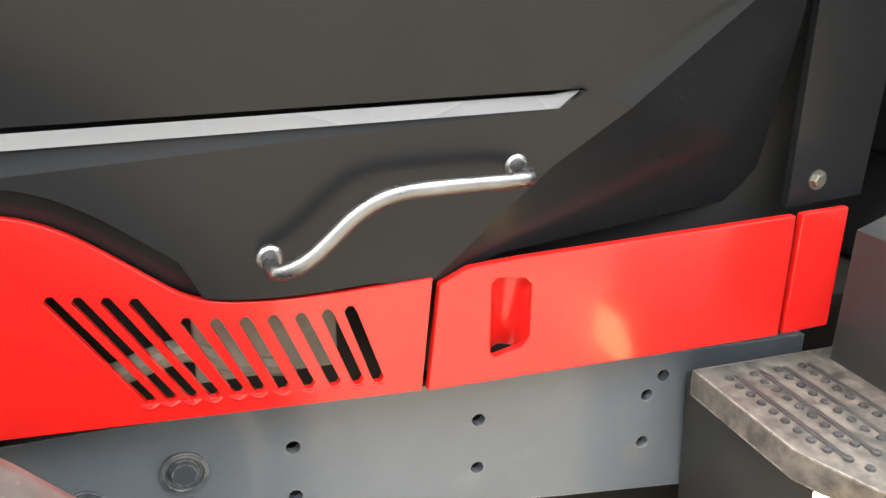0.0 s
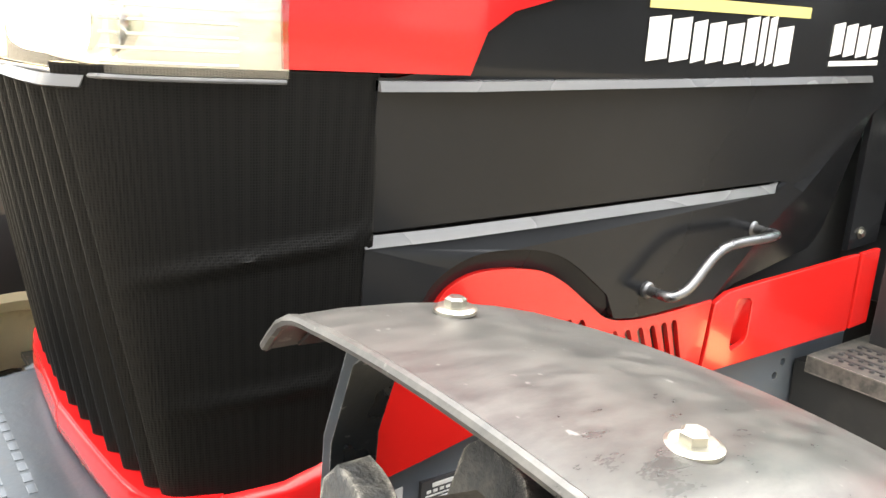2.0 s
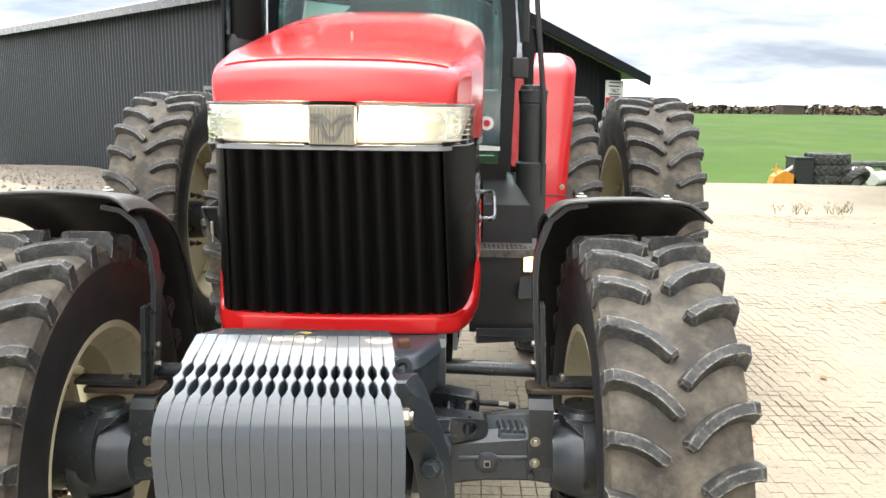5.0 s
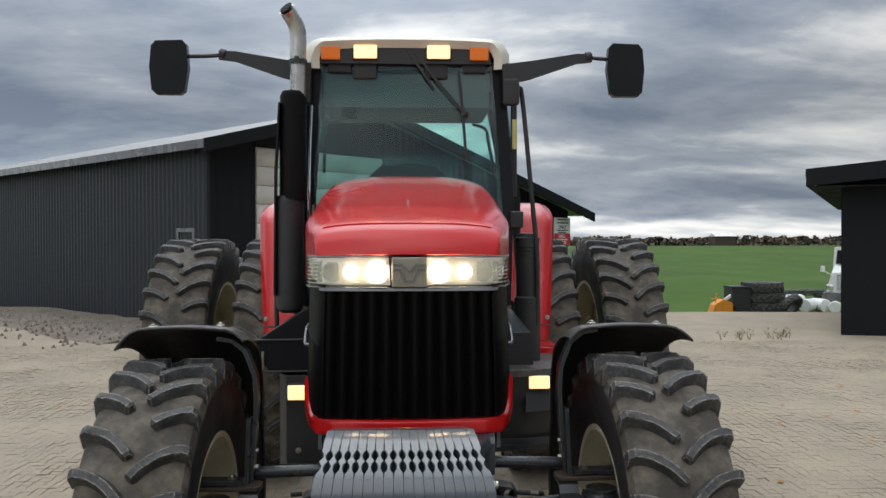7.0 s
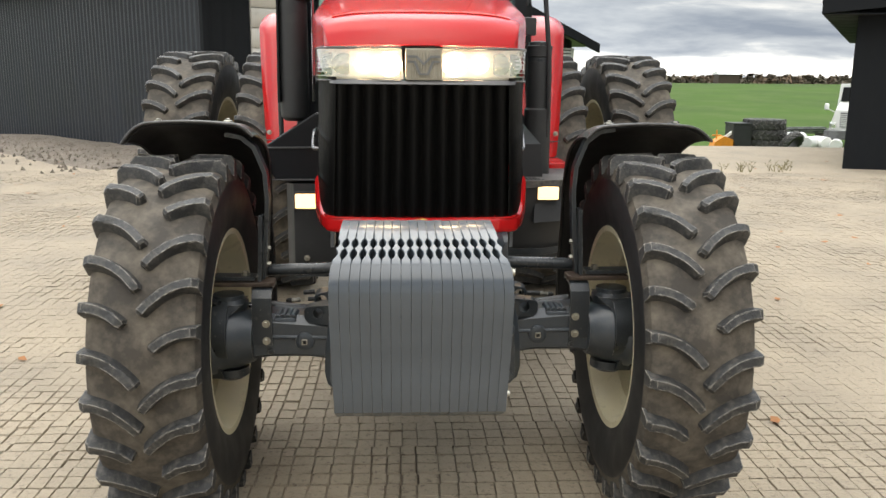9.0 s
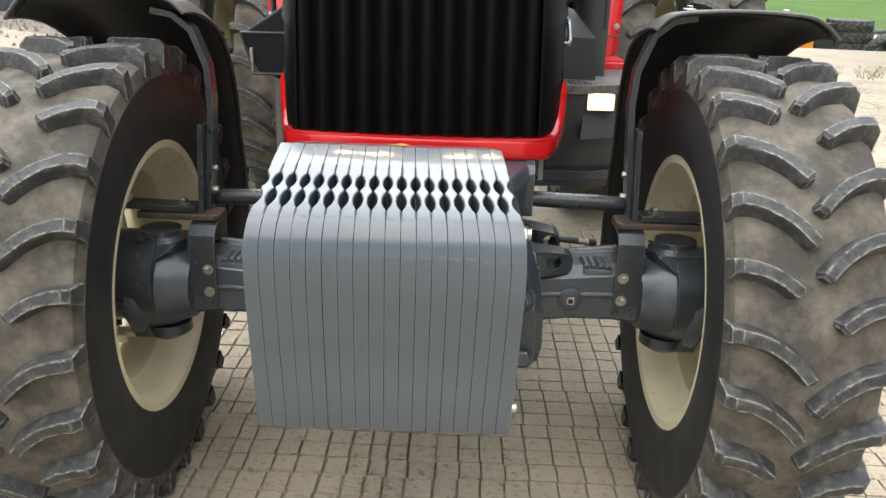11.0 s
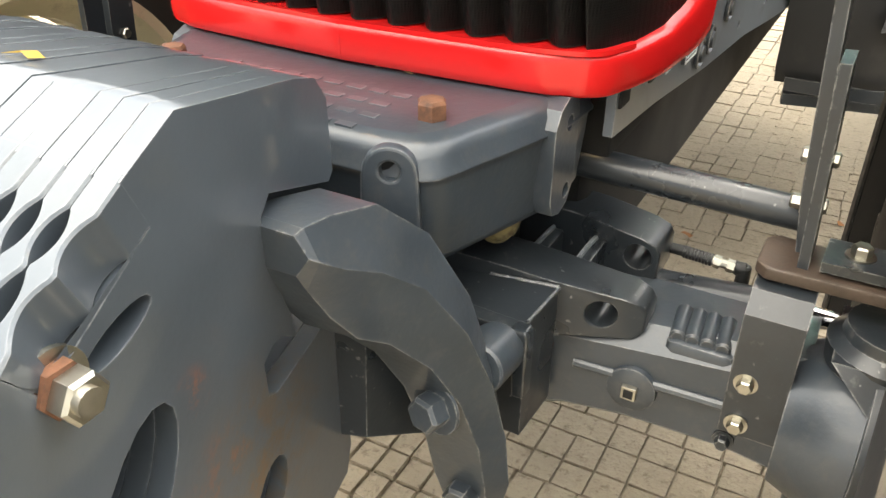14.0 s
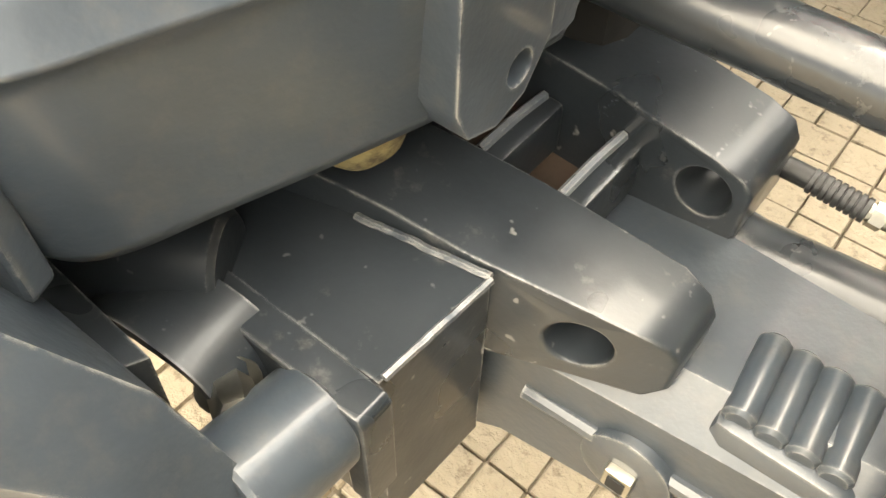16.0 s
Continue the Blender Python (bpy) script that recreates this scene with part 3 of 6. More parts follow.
def plan_at(k, z):
    """The outline of the nose at height z; k runs from 0 at the middle to 1 at the end of the screen."""
    f = (z - 1.10) / 0.53
    u = k * (len(TOPC) - 1)
    i = min(int(u), len(TOPC) - 2)
    a = LOWC[i] + (LOWC[i + 1] - LOWC[i]) * (u - i)
    b = TOPC[i] + (TOPC[i + 1] - TOPC[i]) * (u - i)
    return a + (b - a) * f


FRONT_END = 0.40


def screen(u, v):
    """u from -1 to 1 across the ribbed front, v from the bottom to the top."""
    z = 1.122 + 0.503 * v
    x = plan_at(FRONT_END, z)[0] * u
    front_y = float(np.interp(abs(x), *zip(*[tuple(plan_at(k / 40, z)) for k in range(0, 25)])))
    wave = abs((u * 6) % 1.0 - 0.5) * 2
    return Vector((x, front_y + 0.032 * wave ** 1.6 * min(1, (1.0 - v) * 4 + 0.6), z))


us = [i / 144 for i in range(-144, 145)]
grille = part("grille", sheet(screen, us, [i / 8 for i in range(9)], 0.003), MESH, tractor, "black perforated screen with upright folds", 40)
for s in (1, -1):
    side(s, 0.008)

    def corner(u, v):
        k = FRONT_END + (1 - FRONT_END) * u
        low = float(np.interp(k, [0.40, 0.62, 0.80, 0.90, 0.95, 1.0], [1.118, 1.112, 1.118, 1.135, 1.165, 1.245]))
        z = low + (1.644 - low) * v
        q = plan_at(k, z)
        f = 0.006 * math.exp(-((z - 1.445 - 0.05 * (u - 1)) / 0.008) ** 2) * min(1, u * 2) + 0.005 * math.exp(-((z - 1.262 - 0.03 * (u - 1)) / 0.008) ** 2) * min(1, u * 1.5)
        return Vector((s * (q[0] + f), q[1] - f * 0.5, z))
    part("grille_corner", sheet(corner, [i / 24 for i in range(25)], [i / 60 for i in range(61)], 0.004), MESH, tractor, "curved black perforated side screen", 50)
    part("grille_trim", sheet(lambda u, v: Vector((s * plan_at(u * 0.50, 1.625)[0], plan_at(u * 0.50, 1.625)[1] - 0.004 - 0.005 * (1 - v), 1.620 + 0.012 * v)), [i / 14 for i in range(15)], [0, 0.5, 1], 0.006), TRIM, tractor)

# --- red lower band and side panels ---
for s in (1, -1):
    side(s, 0.010)

    def band(u, v):
        k = u
        lo = float(np.interp(k, [0, 0.5, 0.8, 0.9, 1.0], [1.062, 1.056, 1.058, 1.066, 1.080]))
        hi = float(np.interp(k, [0, 0.5, 0.62, 0.80, 0.90, 0.945, 1.0], [1.121, 1.119, 1.119, 1.127, 1.145, 1.172, 1.252]))
        a = (v - 0.5) * 2
        z = (lo + hi) / 2 + (hi - lo) / 2 * a
        q = plan_at(k, 1.10)
        puff = 0.018 * (1 - a ** 8) - 0.002
        n = np.array((q[0], q[1] + 0.25))
        n = n / np.linalg.norm(n) if k > 0.3 else np.array((0.0, -1.0))
        return Vector((s * (q[0] + n[0] * puff), q[1] + n[1] * puff, z))
    part("band_ledge", sheet(lambda u, v: Vector((s * (plan_at(u, 1.10)[0] * (1.025 - 0.15 * v)), plan_at(u, 1.10)[1] - 0.012 + 0.062 * v, 1.1215 - 0.004 * v)), [i / 24 * 0.62 for i in range(25)], [0, 0.1, 0.5, 1], 0.006), RED, tractor)
    part("lower_band", sheet(band, [i / 44 for i in range(45)], [0, 0.02, 0.06, 0.12, 0.3, 0.5, 0.7, 0.84, 0.9, 0.95, 0.985, 1], 0.010), RED, tractor, "red painted band below the grille", 50)

    ARCH = curve2([(-0.030, 1.252), (-0.030, 1.318), (-0.008, 1.360), (0.047, 1.380), (0.14, 1.373), (0.196, 1.351), (0.255, 1.308), (0.296, 1.278), (0.340, 1.265), (0.42, 1.262), (0.558, 1.270)], 4)
    ledge = lambda y: 1.430 + 0.024 * (y + 0.16)
    WIDE = []
    for i, (y, z) in enumerate(ARCH):
        a, b = ARCH[max(i - 1, 0)], ARCH[min(i + 1, len(ARCH) - 1)]
        L_ = math.hypot(b[0] - a[0], b[1] - a[1])
        WIDE.append((y - (b[1] - a[1]) / L_ * 0.030, z + (b[0] - a[0]) / L_ * 0.030))

    def skin(off=0.0):
        return lambda u, v, d: (s * (side_x(u) + d + off), u, v)

    # black upper skin, above and below the ledge, and the receding rear triangle
    def leaned(u, v, d):
        lean = -0.014 * max(0.0, (1.64 - v) / 0.19) if v > ledge(u) + 0.008 else 0.001
        return (s * (side_x(u) + lean - 0.010 + d), u, v)
    upper = [(-0.125, ledge(-0.125) + 0.016), (0.735, ledge(0.735) + 0.017), (0.79, 1.447), (0.955, 1.575), (1.02, 1.60), (1.033, 1.64), (-0.125, 1.64)]
    top = [(-0.10, 1.64), (1.033, 1.64), (1.10, 1.84), (0.6, 1.81), (0.2, 1.765), (0.05, 1.73), (-0.02, 1.66)]
    panel = part("side_panel", plate(upper, leaned, 0.010), BLACK, tractor, "satin black hood side panel")
    part("decal_panel", plate(top, leaned, 0.010), BLACK, panel)
    lower = [(-0.135, ledge(-0.135)), (-0.14, 1.25), WIDE[0]] + WIDE[3:27] + [(a, b + 0.004) for a, b in ARCH[30:-2]] + [(0.555, 1.262), (0.695, 1.385), (0.79, 1.447), (0.735, ledge(0.735) + 0.017), (0.70, ledge(0.70))]
    part("lower_panel", plate(lower, lambda u, v, d: (s * (side_x(u) - 0.009 + d), u, v), 0.010), BLACK, panel)
    part("ledge_strip", loft([[(s * (side_x(y) - 0.008), y, ledge(y) - 0.002), (s * (side_x(y) + 0.002), y, ledge(y)), (s * (side_x(y) - 0.016), y, ledge(y) + 0.012), (s * (side_x(y) - 0.022), y, ledge(y) + 0.008)] for y in (-0.135, -0.03, 0.15, 0.4, 0.6, 0.70)] + [[(s * (side_x(0.735) - k), 0.735, ledge(0.735) + 0.016) for k in (0.018, 0.017, 0.017, 0.018)]]), TRIM, panel, "pale grey ledge along the panel")
    rear = [(0.555, 1.262), (0.695, 1.385), (0.79, 1.447), (0.955, 1.575), (1.02, 1.60), (1.04, 1.50), (1.035, 1.30), (0.645, 1.284)]
    part("rear_facet", plate(rear, lambda u, v, d: (s * (side_x(u) - 0.010 + (-0.014 * max(0.0, (1.64 - v) / 0.19) if v > ledge(u) + 0.008 else 0.001) - 0.32 * max(0, (u - 0.555) * 0.665 - (v - 1.262) * 0.83) + d), u, v), 0.008), BLACK, panel)
    part("rear_panel", plate([(1.045, 1.30), (1.16, 1.31), (1.18, 1.85), (1.11, 1.84), (1.045, 1.60)], skin(-0.04), 0.012), BLACK, panel)
    part("panel_screw", hexbolt((s * (side_x(1.08) - 0.028), 1.085, 1.335), (s, 0, 0), 0.016, 0.006), ZINC, panel)
    part("arch_border", loft([[(s * (side_x(y) - 0.020), y, z), (s * (side_x(y) - 0.016), y, z), (s * (side_x(y) - 0.002), yw, zw), (s * (side_x(y) - 0.008), yw, zw)] for (y, z), (yw, zw) in list(zip(ARCH, WIDE))[2:32]]), BLACK, panel, "recessed black border over the arch", 50)

    # red panel with raked slots
    slots = []
    tops = [(0.172, 1.284, 0.251, 1.163), (0.197, 1.281, 0.272, 1.163), (0.223, 1.278, 0.294, 1.162), (0.249, 1.274, 0.316, 1.161), (0.296, 1.247, 0.342, 1.161), (0.325, 1.243, 0.364, 1.160),
            (0.355, 1.241, 0.390, 1.159), (0.384, 1.240, 0.418, 1.158), (0.413, 1.239, 0.446, 1.157), (0.441, 1.240, 0.472, 1.156), (0.466, 1.241, 0.495, 1.155)]
    for a, b, c, d in tops:
        w = 0.0068
        slots.append([(a - w, b), (a - w * 0.4, b + 0.006), (a + w * 0.4, b + 0.006), (a + w, b), (c + w, d), (c + w * 0.4, d - 0.006), (c - w * 0.4, d - 0.006), (c - w, d)])
    outline = [(-0.135, 1.252)] + ARCH + [(0.546, 1.131), (0.10, 1.136), (-0.02, 1.106), (-0.10, 1.085), (-0.138, 1.088)]
    vent = part("vent_panel", plate(outline, lambda u, v, d: (s * (side_x(u) - 0.018 + 0.024 * max(0, u) - (0.05 - 0.08 * max(0, u)) * max(0, 1.27 - v) + d), u, v), 0.010, slots, 0.0015, 1), RED_FLAT, tractor, "red lower side panel with raked cooling slots")
    for a, b, c, d in tops:
        part("slot_lip", pipe([(s * (side_x(c) - 0.015 + 0.030 * c), c - 0.010, d - 0.006), (s * (side_x(c) - 0.0115 + 0.030 * c), c, d - 0.010), (s * (side_x(c) - 0.015 + 0.030 * c), c + 0.010, d - 0.006)], 0.0024, 6, 3), RED_FLAT, vent)
    # added box behind the slots, its black standing in for shade inside
    part("vent_shade_box", box((s * 0.365, 0.13, 1.14), (s * 0.380, 0.53, 1.30), 0.003), VOID, vent)
    part("engine_pipe", pipe([(s * 0.394, 0.20, 1.17), (s * 0.392, 0.29, 1.195), (s * 0.387, 0.34, 1.17), (s * 0.392, 0.40, 1.16)], 0.014, 10, 4), ENGINE, vent)
    part("engine_cover", box((s * 0.384, 0.30, 1.15), (s * 0.396, 0.46, 1.25), 0.006), ENGINE, vent)
    rec = [(0.628, 1.255), (0.634, 1.262), (0.668, 1.258), (0.676, 1.25), (0.676, 1.185), (0.668, 1.172), (0.634, 1.163), (0.628, 1.17)]
    door = part("red_panel", plate([(0.552, 1.131), (0.565, 1.262), (0.60, 1.279), (0.66, 1.284), (1.03, 1.302), (1.032, 1.136)], skin(-0.004), 0.012, [rec], 0.002), RED_FLAT, tractor, "red lower rear side panel with a finger recess")
    part("recess_cup", sheet(lambda u, v: Vector((s * (side_x(0.65) + 0.004 - 0.034 * math.sin(math.pi * u) ** 0.6 * (0.35 + 0.65 * v)), 0.626 + 0.052 * u, 1.262 - 0.10 * v)), [i / 8 for i in range(9)], [i / 8 for i in range(9)], 0.003), RED_FLAT, door)
    part("red_end_panel", plate([(1.038, 1.138), (1.038, 1.304), (1.108, 1.308), (1.108, 1.142)], skin(-0.002), 0.012, (), 0.003), RED_FLAT, tractor)

    # trim strip under the hood
    part("upper_trim", loft([[(s * (side_x(y) - 0.010), y, z), (s * (side_x(y) + 0.007), y, z), (s * (side_x(y) + 0.003), y, z + 0.012), (s * (side_x(y) - 0.010), y, z + 0.014)] for y, z in ((-0.125, 1.624), (0.0, 1.626), (0.35, 1.634), (0.7, 1.643), (0.955, 1.650))]), TRIM, panel, "pale grey trim strip")

    # grab handle on two feet
    hx = side_x(0.5)
    grab = part("grab_handle", pipe([(s * (hx - 0.01), 0.385, 1.312), (s * (hx + 0.035), 0.382, 1.313), (s * (hx + 0.052), 0.392, 1.315), (s * (hx + 0.058), 0.420, 1.330), (s * (hx + 0.058), 0.465, 1.369), (s * (hx + 0.058), 0.500, 1.385), (s * (hx + 0.058), 0.545, 1.389), (s * (hx + 0.058), 0.628, 1.390), (s * (hx + 0.044), 0.652, 1.390), (s * (hx - 0.01), 0.654, 1.389)], 0.0085, 12, 6), HANDLE, tractor, "bent satin metal grab handle")
    for y, z in ((0.384, 1.312), (0.654, 1.389)):
        part("handle_foot", rod((s * (hx - 0.012), y, z), (s * (hx + 0.008), y, z), 0.014, 20, 0.003), HANDLE, grab)

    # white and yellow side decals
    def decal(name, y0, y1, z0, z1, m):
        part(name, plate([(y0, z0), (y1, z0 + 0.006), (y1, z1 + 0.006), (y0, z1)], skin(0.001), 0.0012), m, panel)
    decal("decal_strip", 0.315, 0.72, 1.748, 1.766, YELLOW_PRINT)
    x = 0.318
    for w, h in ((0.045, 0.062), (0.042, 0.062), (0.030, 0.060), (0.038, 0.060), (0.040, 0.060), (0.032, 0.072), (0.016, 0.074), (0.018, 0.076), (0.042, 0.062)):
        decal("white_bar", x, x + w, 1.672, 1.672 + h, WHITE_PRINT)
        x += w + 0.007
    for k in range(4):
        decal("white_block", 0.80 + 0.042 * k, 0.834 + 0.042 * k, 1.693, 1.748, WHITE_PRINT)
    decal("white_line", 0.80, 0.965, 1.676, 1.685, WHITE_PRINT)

side(1)
# plain boxes fill the bay, with the shade put into their colour
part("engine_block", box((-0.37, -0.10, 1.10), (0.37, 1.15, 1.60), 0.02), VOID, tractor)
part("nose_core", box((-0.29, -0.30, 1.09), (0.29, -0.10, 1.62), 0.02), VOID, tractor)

# --- chassis rails ---
for s in (1, -1):
    side(s, 0.012)

    def rail_place(u, v, d):
        return (s * (0.363 + 0.036 * u + d), u, v)
    circ = [(0.402, 1.046), (0.402, 0.976), (0.637, 1.045), (0.637, 0.973), (0.900, 1.071), (0.878, 1.044), (0.878, 0.970), (0.02, 1.03)]
    rail = part("chassis_rail", plate([(-0.30, 1.066), (-0.12, 1.072), (0.0, 1.098), (0.2, 1.106), (1.12, 1.104), (1.12, 0.872), (0.75, 0.905), (0.474, 0.936), (0.18, 0.950), (0.0, 0.966), (-0.12, 0.976), (-0.30, 0.984)], rail_place, 0.014, [ring(a, b, 0.0088, 14) for a, b in circ], 0.003), RAIL_GREY, tractor, "blue-grey steel chassis rail with bolt holes")
    for y, z in ((0.276, 1.037), (0.165, 1.005), (0.105, 0.995)):
        part("rail_plug", lathe([(0, 0.027), (0.006, 0.027), (0.007, 0.023), (0.003, 0.020), (0.003, 0.016), (0.010, 0.014)], (s * (0.377 + 0.036 * y), y, z), "x", 24) if s > 0 else lathe([(0, 0.027), (-0.006, 0.027), (-0.007, 0.023), (-0.003, 0.020), (-0.010, 0.014)], (s * (0.377 + 0.036 * y), y, z), "x", 24), GREY, rail)
    # recesses shown by black boxes on the rail, their shade as colour
    for y in (-0.272, -0.150):
        part("rail_notch_shade", box((s * (0.372 + 0.036 * y), y - 0.020, 1.022), (s * (0.381 + 0.036 * y), y + 0.020, 1.062), 0.003), VOID, rail)
    # added black box behind the rail in place of the shade there
    part("rail_shade_box", box((s * 0.30, -0.25, 0.93), (s * 0.35, 1.1, 1.08), 0.004), VOID, rail)
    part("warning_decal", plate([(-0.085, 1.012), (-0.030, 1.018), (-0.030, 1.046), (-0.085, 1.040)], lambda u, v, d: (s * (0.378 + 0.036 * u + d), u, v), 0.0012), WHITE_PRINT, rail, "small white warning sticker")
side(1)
# gearbox and sump as one box, under-tractor shade in its colour
part("underbody", box((-0.30, -0.2, 0.62), (0.30, 2.8, 1.10), 0.03), VOID, tractor, "gearbox and engine sump as one near-black box, shade in its colour")

# --- front support casting ---
HALF_PLAN = curve2([(0.0, -0.622), (0.10, -0.622), (0.180, -0.620), (0.230, -0.611), (0.256, -0.588), (0.274, -0.535), (0.298, -0.46), (0.318, -0.385), (0.323, -0.30)], 4)
PLAN = [(-x, y) for x, y in HALF_PLAN[::-1]] + HALF_PLAN[1:]


def cast_ring(z, k, dy=0.0):
    return [(0.008 + x * k, -0.30 + (y + 0.30) * k + dy, z) for x, y in PLAN]


cast = part("front_support", loft([cast_ring(0.892, 0.80), cast_ring(0.893, 0.90), cast_ring(0.899, 0.945), cast_ring(0.914, 0.968), cast_ring(1.008, 0.992), cast_ring(1.017, 0.996), cast_ring(1.0205, 1.013), cast_ring(1.0245, 1.013), cast_ring(1.030, 0.999), cast_ring(1.042, 0.990), cast_ring(1.053, 0.970), cast_ring(1.059, 0.940), cast_ring(1.061, 0.90)]), GREY, tractor, "blue-grey cast front support block", 60)
for s in (1, -1):
    side(s, 0.018)
    part("bolt", hexbolt((s * 0.213, -0.527, 1.060), (0, 0, 1), 0.033, 0.024, False), RUST, cast, "rusty hexagonal bolt")
    arch_ = [(-0.037, 0.905), (-0.033, 1.026)] + [(0.032 * math.cos(t), 1.030 + 0.032 * math.sin(t)) for t in (math.pi - math.pi * k / 10 for k in range(11))] + [(0.033, 1.026), (0.037, 0.905), (0.022, 0.894), (-0.022, 0.894)]
    boss_at = Vector((s * 0.209, -0.612, 0))
    ax, out_ = Vector((s * 0.92, 0.39, 0)), Vector((s * 0.39, -0.92, 0))
    part("boss", plate(arch_, lambda u, v, d: tuple(boss_at + ax * u + out_ * d + Vector((0, 0, v))), 0.018, [ring(0, 1.032, 0.0115, 16), ring(0, 0.926, 0.0115, 16)], 0.004), GREY, cast)
    ear = plate([(-0.425, 0.93), (-0.415, 0.908), (-0.39, 0.900), (-0.365, 0.908), (-0.345, 0.935), (-0.345, 1.035), (-0.355, 1.055), (-0.385, 1.062), (-0.41, 1.052), (-0.425, 1.03)], lambda u, v, d: (s * (0.290 + d), u, v), 0.042, [ring(-0.376, 1.026, 0.0115, 14), ring(-0.372, 0.928, 0.0115, 14)], 0.008, 3)
    part("mounting_ear", ear, GREY, cast)
    # black plugs in the shallow holes paint the dark of their depth
    for z in (1.032, 0.926):
        q = boss_at + Vector((0, 0, z))
        part("hole_shade", rod(tuple(q - out_ * 0.004), tuple(q + out_ * 0.005), 0.0105, 16), VOID, cast)
    for y, z in ((-0.376, 1.026), (-0.372, 0.928)):
        part("hole_shade", rod((s * 0.315, y, z), (s * 0.321, y, z), 0.0105, 14), VOID, cast)
    part("drop_bracket", plate([(-0.34, 0.98), (-0.20, 0.985), (-0.18, 0.90), (-0.23, 0.84), (-0.29, 0.85), (-0.33, 0.90)], on_x(s * 0.270 - 0.008), 0.016, [ring(-0.245, 0.888, 0.012)], 0.003), GREY, cast)
    part("drop_bolt", hexbolt((s * 0.290, -0.185, 0.955), (s, 0, 0), 0.030, 0.02), IRON, cast)
side(1)
for r_ in range(4):
    for c in range(9):
        x, y = -0.135 + 0.034 * c + (0.008 if r_ % 2 else 0), -0.595 + 0.037 * r_
        part("tread_bump", box((x - 0.012, y - 0.006, 1.058), (x + 0.012, y + 0.006, 1.0620), 0.0, 1), GREY_SMOOTH, cast)
part("drain_ball", lathe([(-0.034, 0.002), (-0.030, 0.016), (-0.015, 0.029), (0.0, 0.034), (0.02, 0.034)], (0.255, -0.42, 0.886), "z", 24), BRASS, cast, "yellowish corroded drain boss")

# --- hook brackets, carrier and front axle, one side each ---
for s in (1, -1):
    side(s, 0.008, 0.008, -0.026)

    def rect(x, y, z, wx, h, lean):
        c, q = math.cos(radians(lean)), math.sin(radians(lean))
        return [(s * (x + a * wx), y + b * h * c, z + b * h * q) for a, b in ((-0.5, -0.5), (0.30, -0.47), (0.54, 0.05), (0.34, 0.5), (-0.5, 0.5))]
    arm = [rect(0.212, -0.822, 1.030, 0.072, 0.046, 92), rect(0.214, -0.813, 1.022, 0.078, 0.072, 91), rect(0.221, -0.786, 1.000, 0.080, 0.118, 87), rect(0.234, -0.745, 0.976, 0.084, 0.150, 74), rect(0.252, -0.695, 0.935, 0.088, 0.130, 52),
           rect(0.278, -0.650, 0.860, 0.092, 0.102, 30), rect(0.298, -0.622, 0.775, 0.096, 0.078, 14), rect(0.311, -0.602, 0.68, 0.098, 0.060, 6), rect(0.317, -0.590, 0.59, 0.094, 0.050, 3), rect(0.318, -0.585, 0.545, 0.074, 0.046, 0), rect(0.318, -0.582, 0.528, 0.040, 0.040, 0)]
    hook = part("hook_bracket", soften(loft(arm), 0.006, 2, 38), GREY, tractor, "cast hook bracket that carries the weights", 13)
    part("bolt", hexbolt((s * 0.300, -0.664, 0.757), (-s * 0.25, -1, 0.1), 0.042, 0.026), GREY, hook)
    part("bolt", hexbolt((s * 0.313, -0.606, 0.572), (0, -1, 0), 0.040, 0.026), GREY, hook)
    part("spacer", rod((s * 0.318, -0.60, 0.775), (s * 0.318, -0.530, 0.766), 0.036, 28, 0.003), GREY, hook)
    part("side_lug", soften(loft([[(s * 0.10, -0.70, 0.66), (s * 0.22, -0.70, 0.70), (s * 0.225, -0.70, 0.86), (s * 0.10, -0.70, 0.88)], [(s * 0.10, -0.58, 0.60), (s * 0.24, -0.58, 0.62), (s * 0.25, -0.58, 0.82), (s * 0.10, -0.58, 0.86)]]), 0.006), IRON, hook)

    carrier = part("carrier_plate", soften(loft([[(s * 0.06, -0.505, z), (s * 0.344, -0.5045, z), (s * 0.348, -0.405, z), (s * 0.06, -0.415, z)] for z in (0.60, 0.778, 0.795)]), 0.004), IRON, tractor, "welded dark grey carrier with an edge flange")
    part("flange", plate([(s * 0.12, 0.806), (s * 0.352, 0.797), (s * 0.356, 0.790), (s * 0.356, 0.690), (s * 0.338, 0.690), (s * 0.334, 0.760), (s * 0.12, 0.765)], on_y(-0.531), 0.026, (), 0.003), IRON, carrier)
    bead = random.Random(5)
    edge_ = [(s * (0.344 + 0.005 * k / 18), -0.500 + 0.094 * k / 18, 0.7955 + bead.uniform(-0.0005, 0.0005)) for k in range(19)]
    seam_ = [(s * (0.25 + 0.098 * k / 22) , -0.421 + 0.016 * k / 22 + bead.uniform(-0.0005, 0.0005), 0.796 + bead.uniform(-0.0004, 0.0004)) for k in range(23)]
    part("weld_bead", merge(pipe(edge_, 0.0028, 6, 2), pipe(seam_, 0.0032, 6, 2)), GREY, carrier, "raised grey weld bead")
    part("pivot_tube", rod((s * 0.10, -0.575, 0.80), (s * 0.22, -0.50, 0.80), 0.034, 24, 0.004), IRON, carrier)
    part("pivot_clip", bar(curve2([(s * 0.15, -0.565, 0.775), (s * 0.19, -0.55, 0.800), (s * 0.235, -0.545, 0.806), (s * 0.268, -0.54, 0.785), (s * 0.278, -0.54, 0.73)], 5), 0.055, 0.009, (0, 1, 0)), IRON, carrier)
    part("clip_bolt", hexbolt((s * 0.268, -0.552, 0.775), (s * 0.8, -0.4, 0.4), 0.024, 0.03), ZINC, carrier)

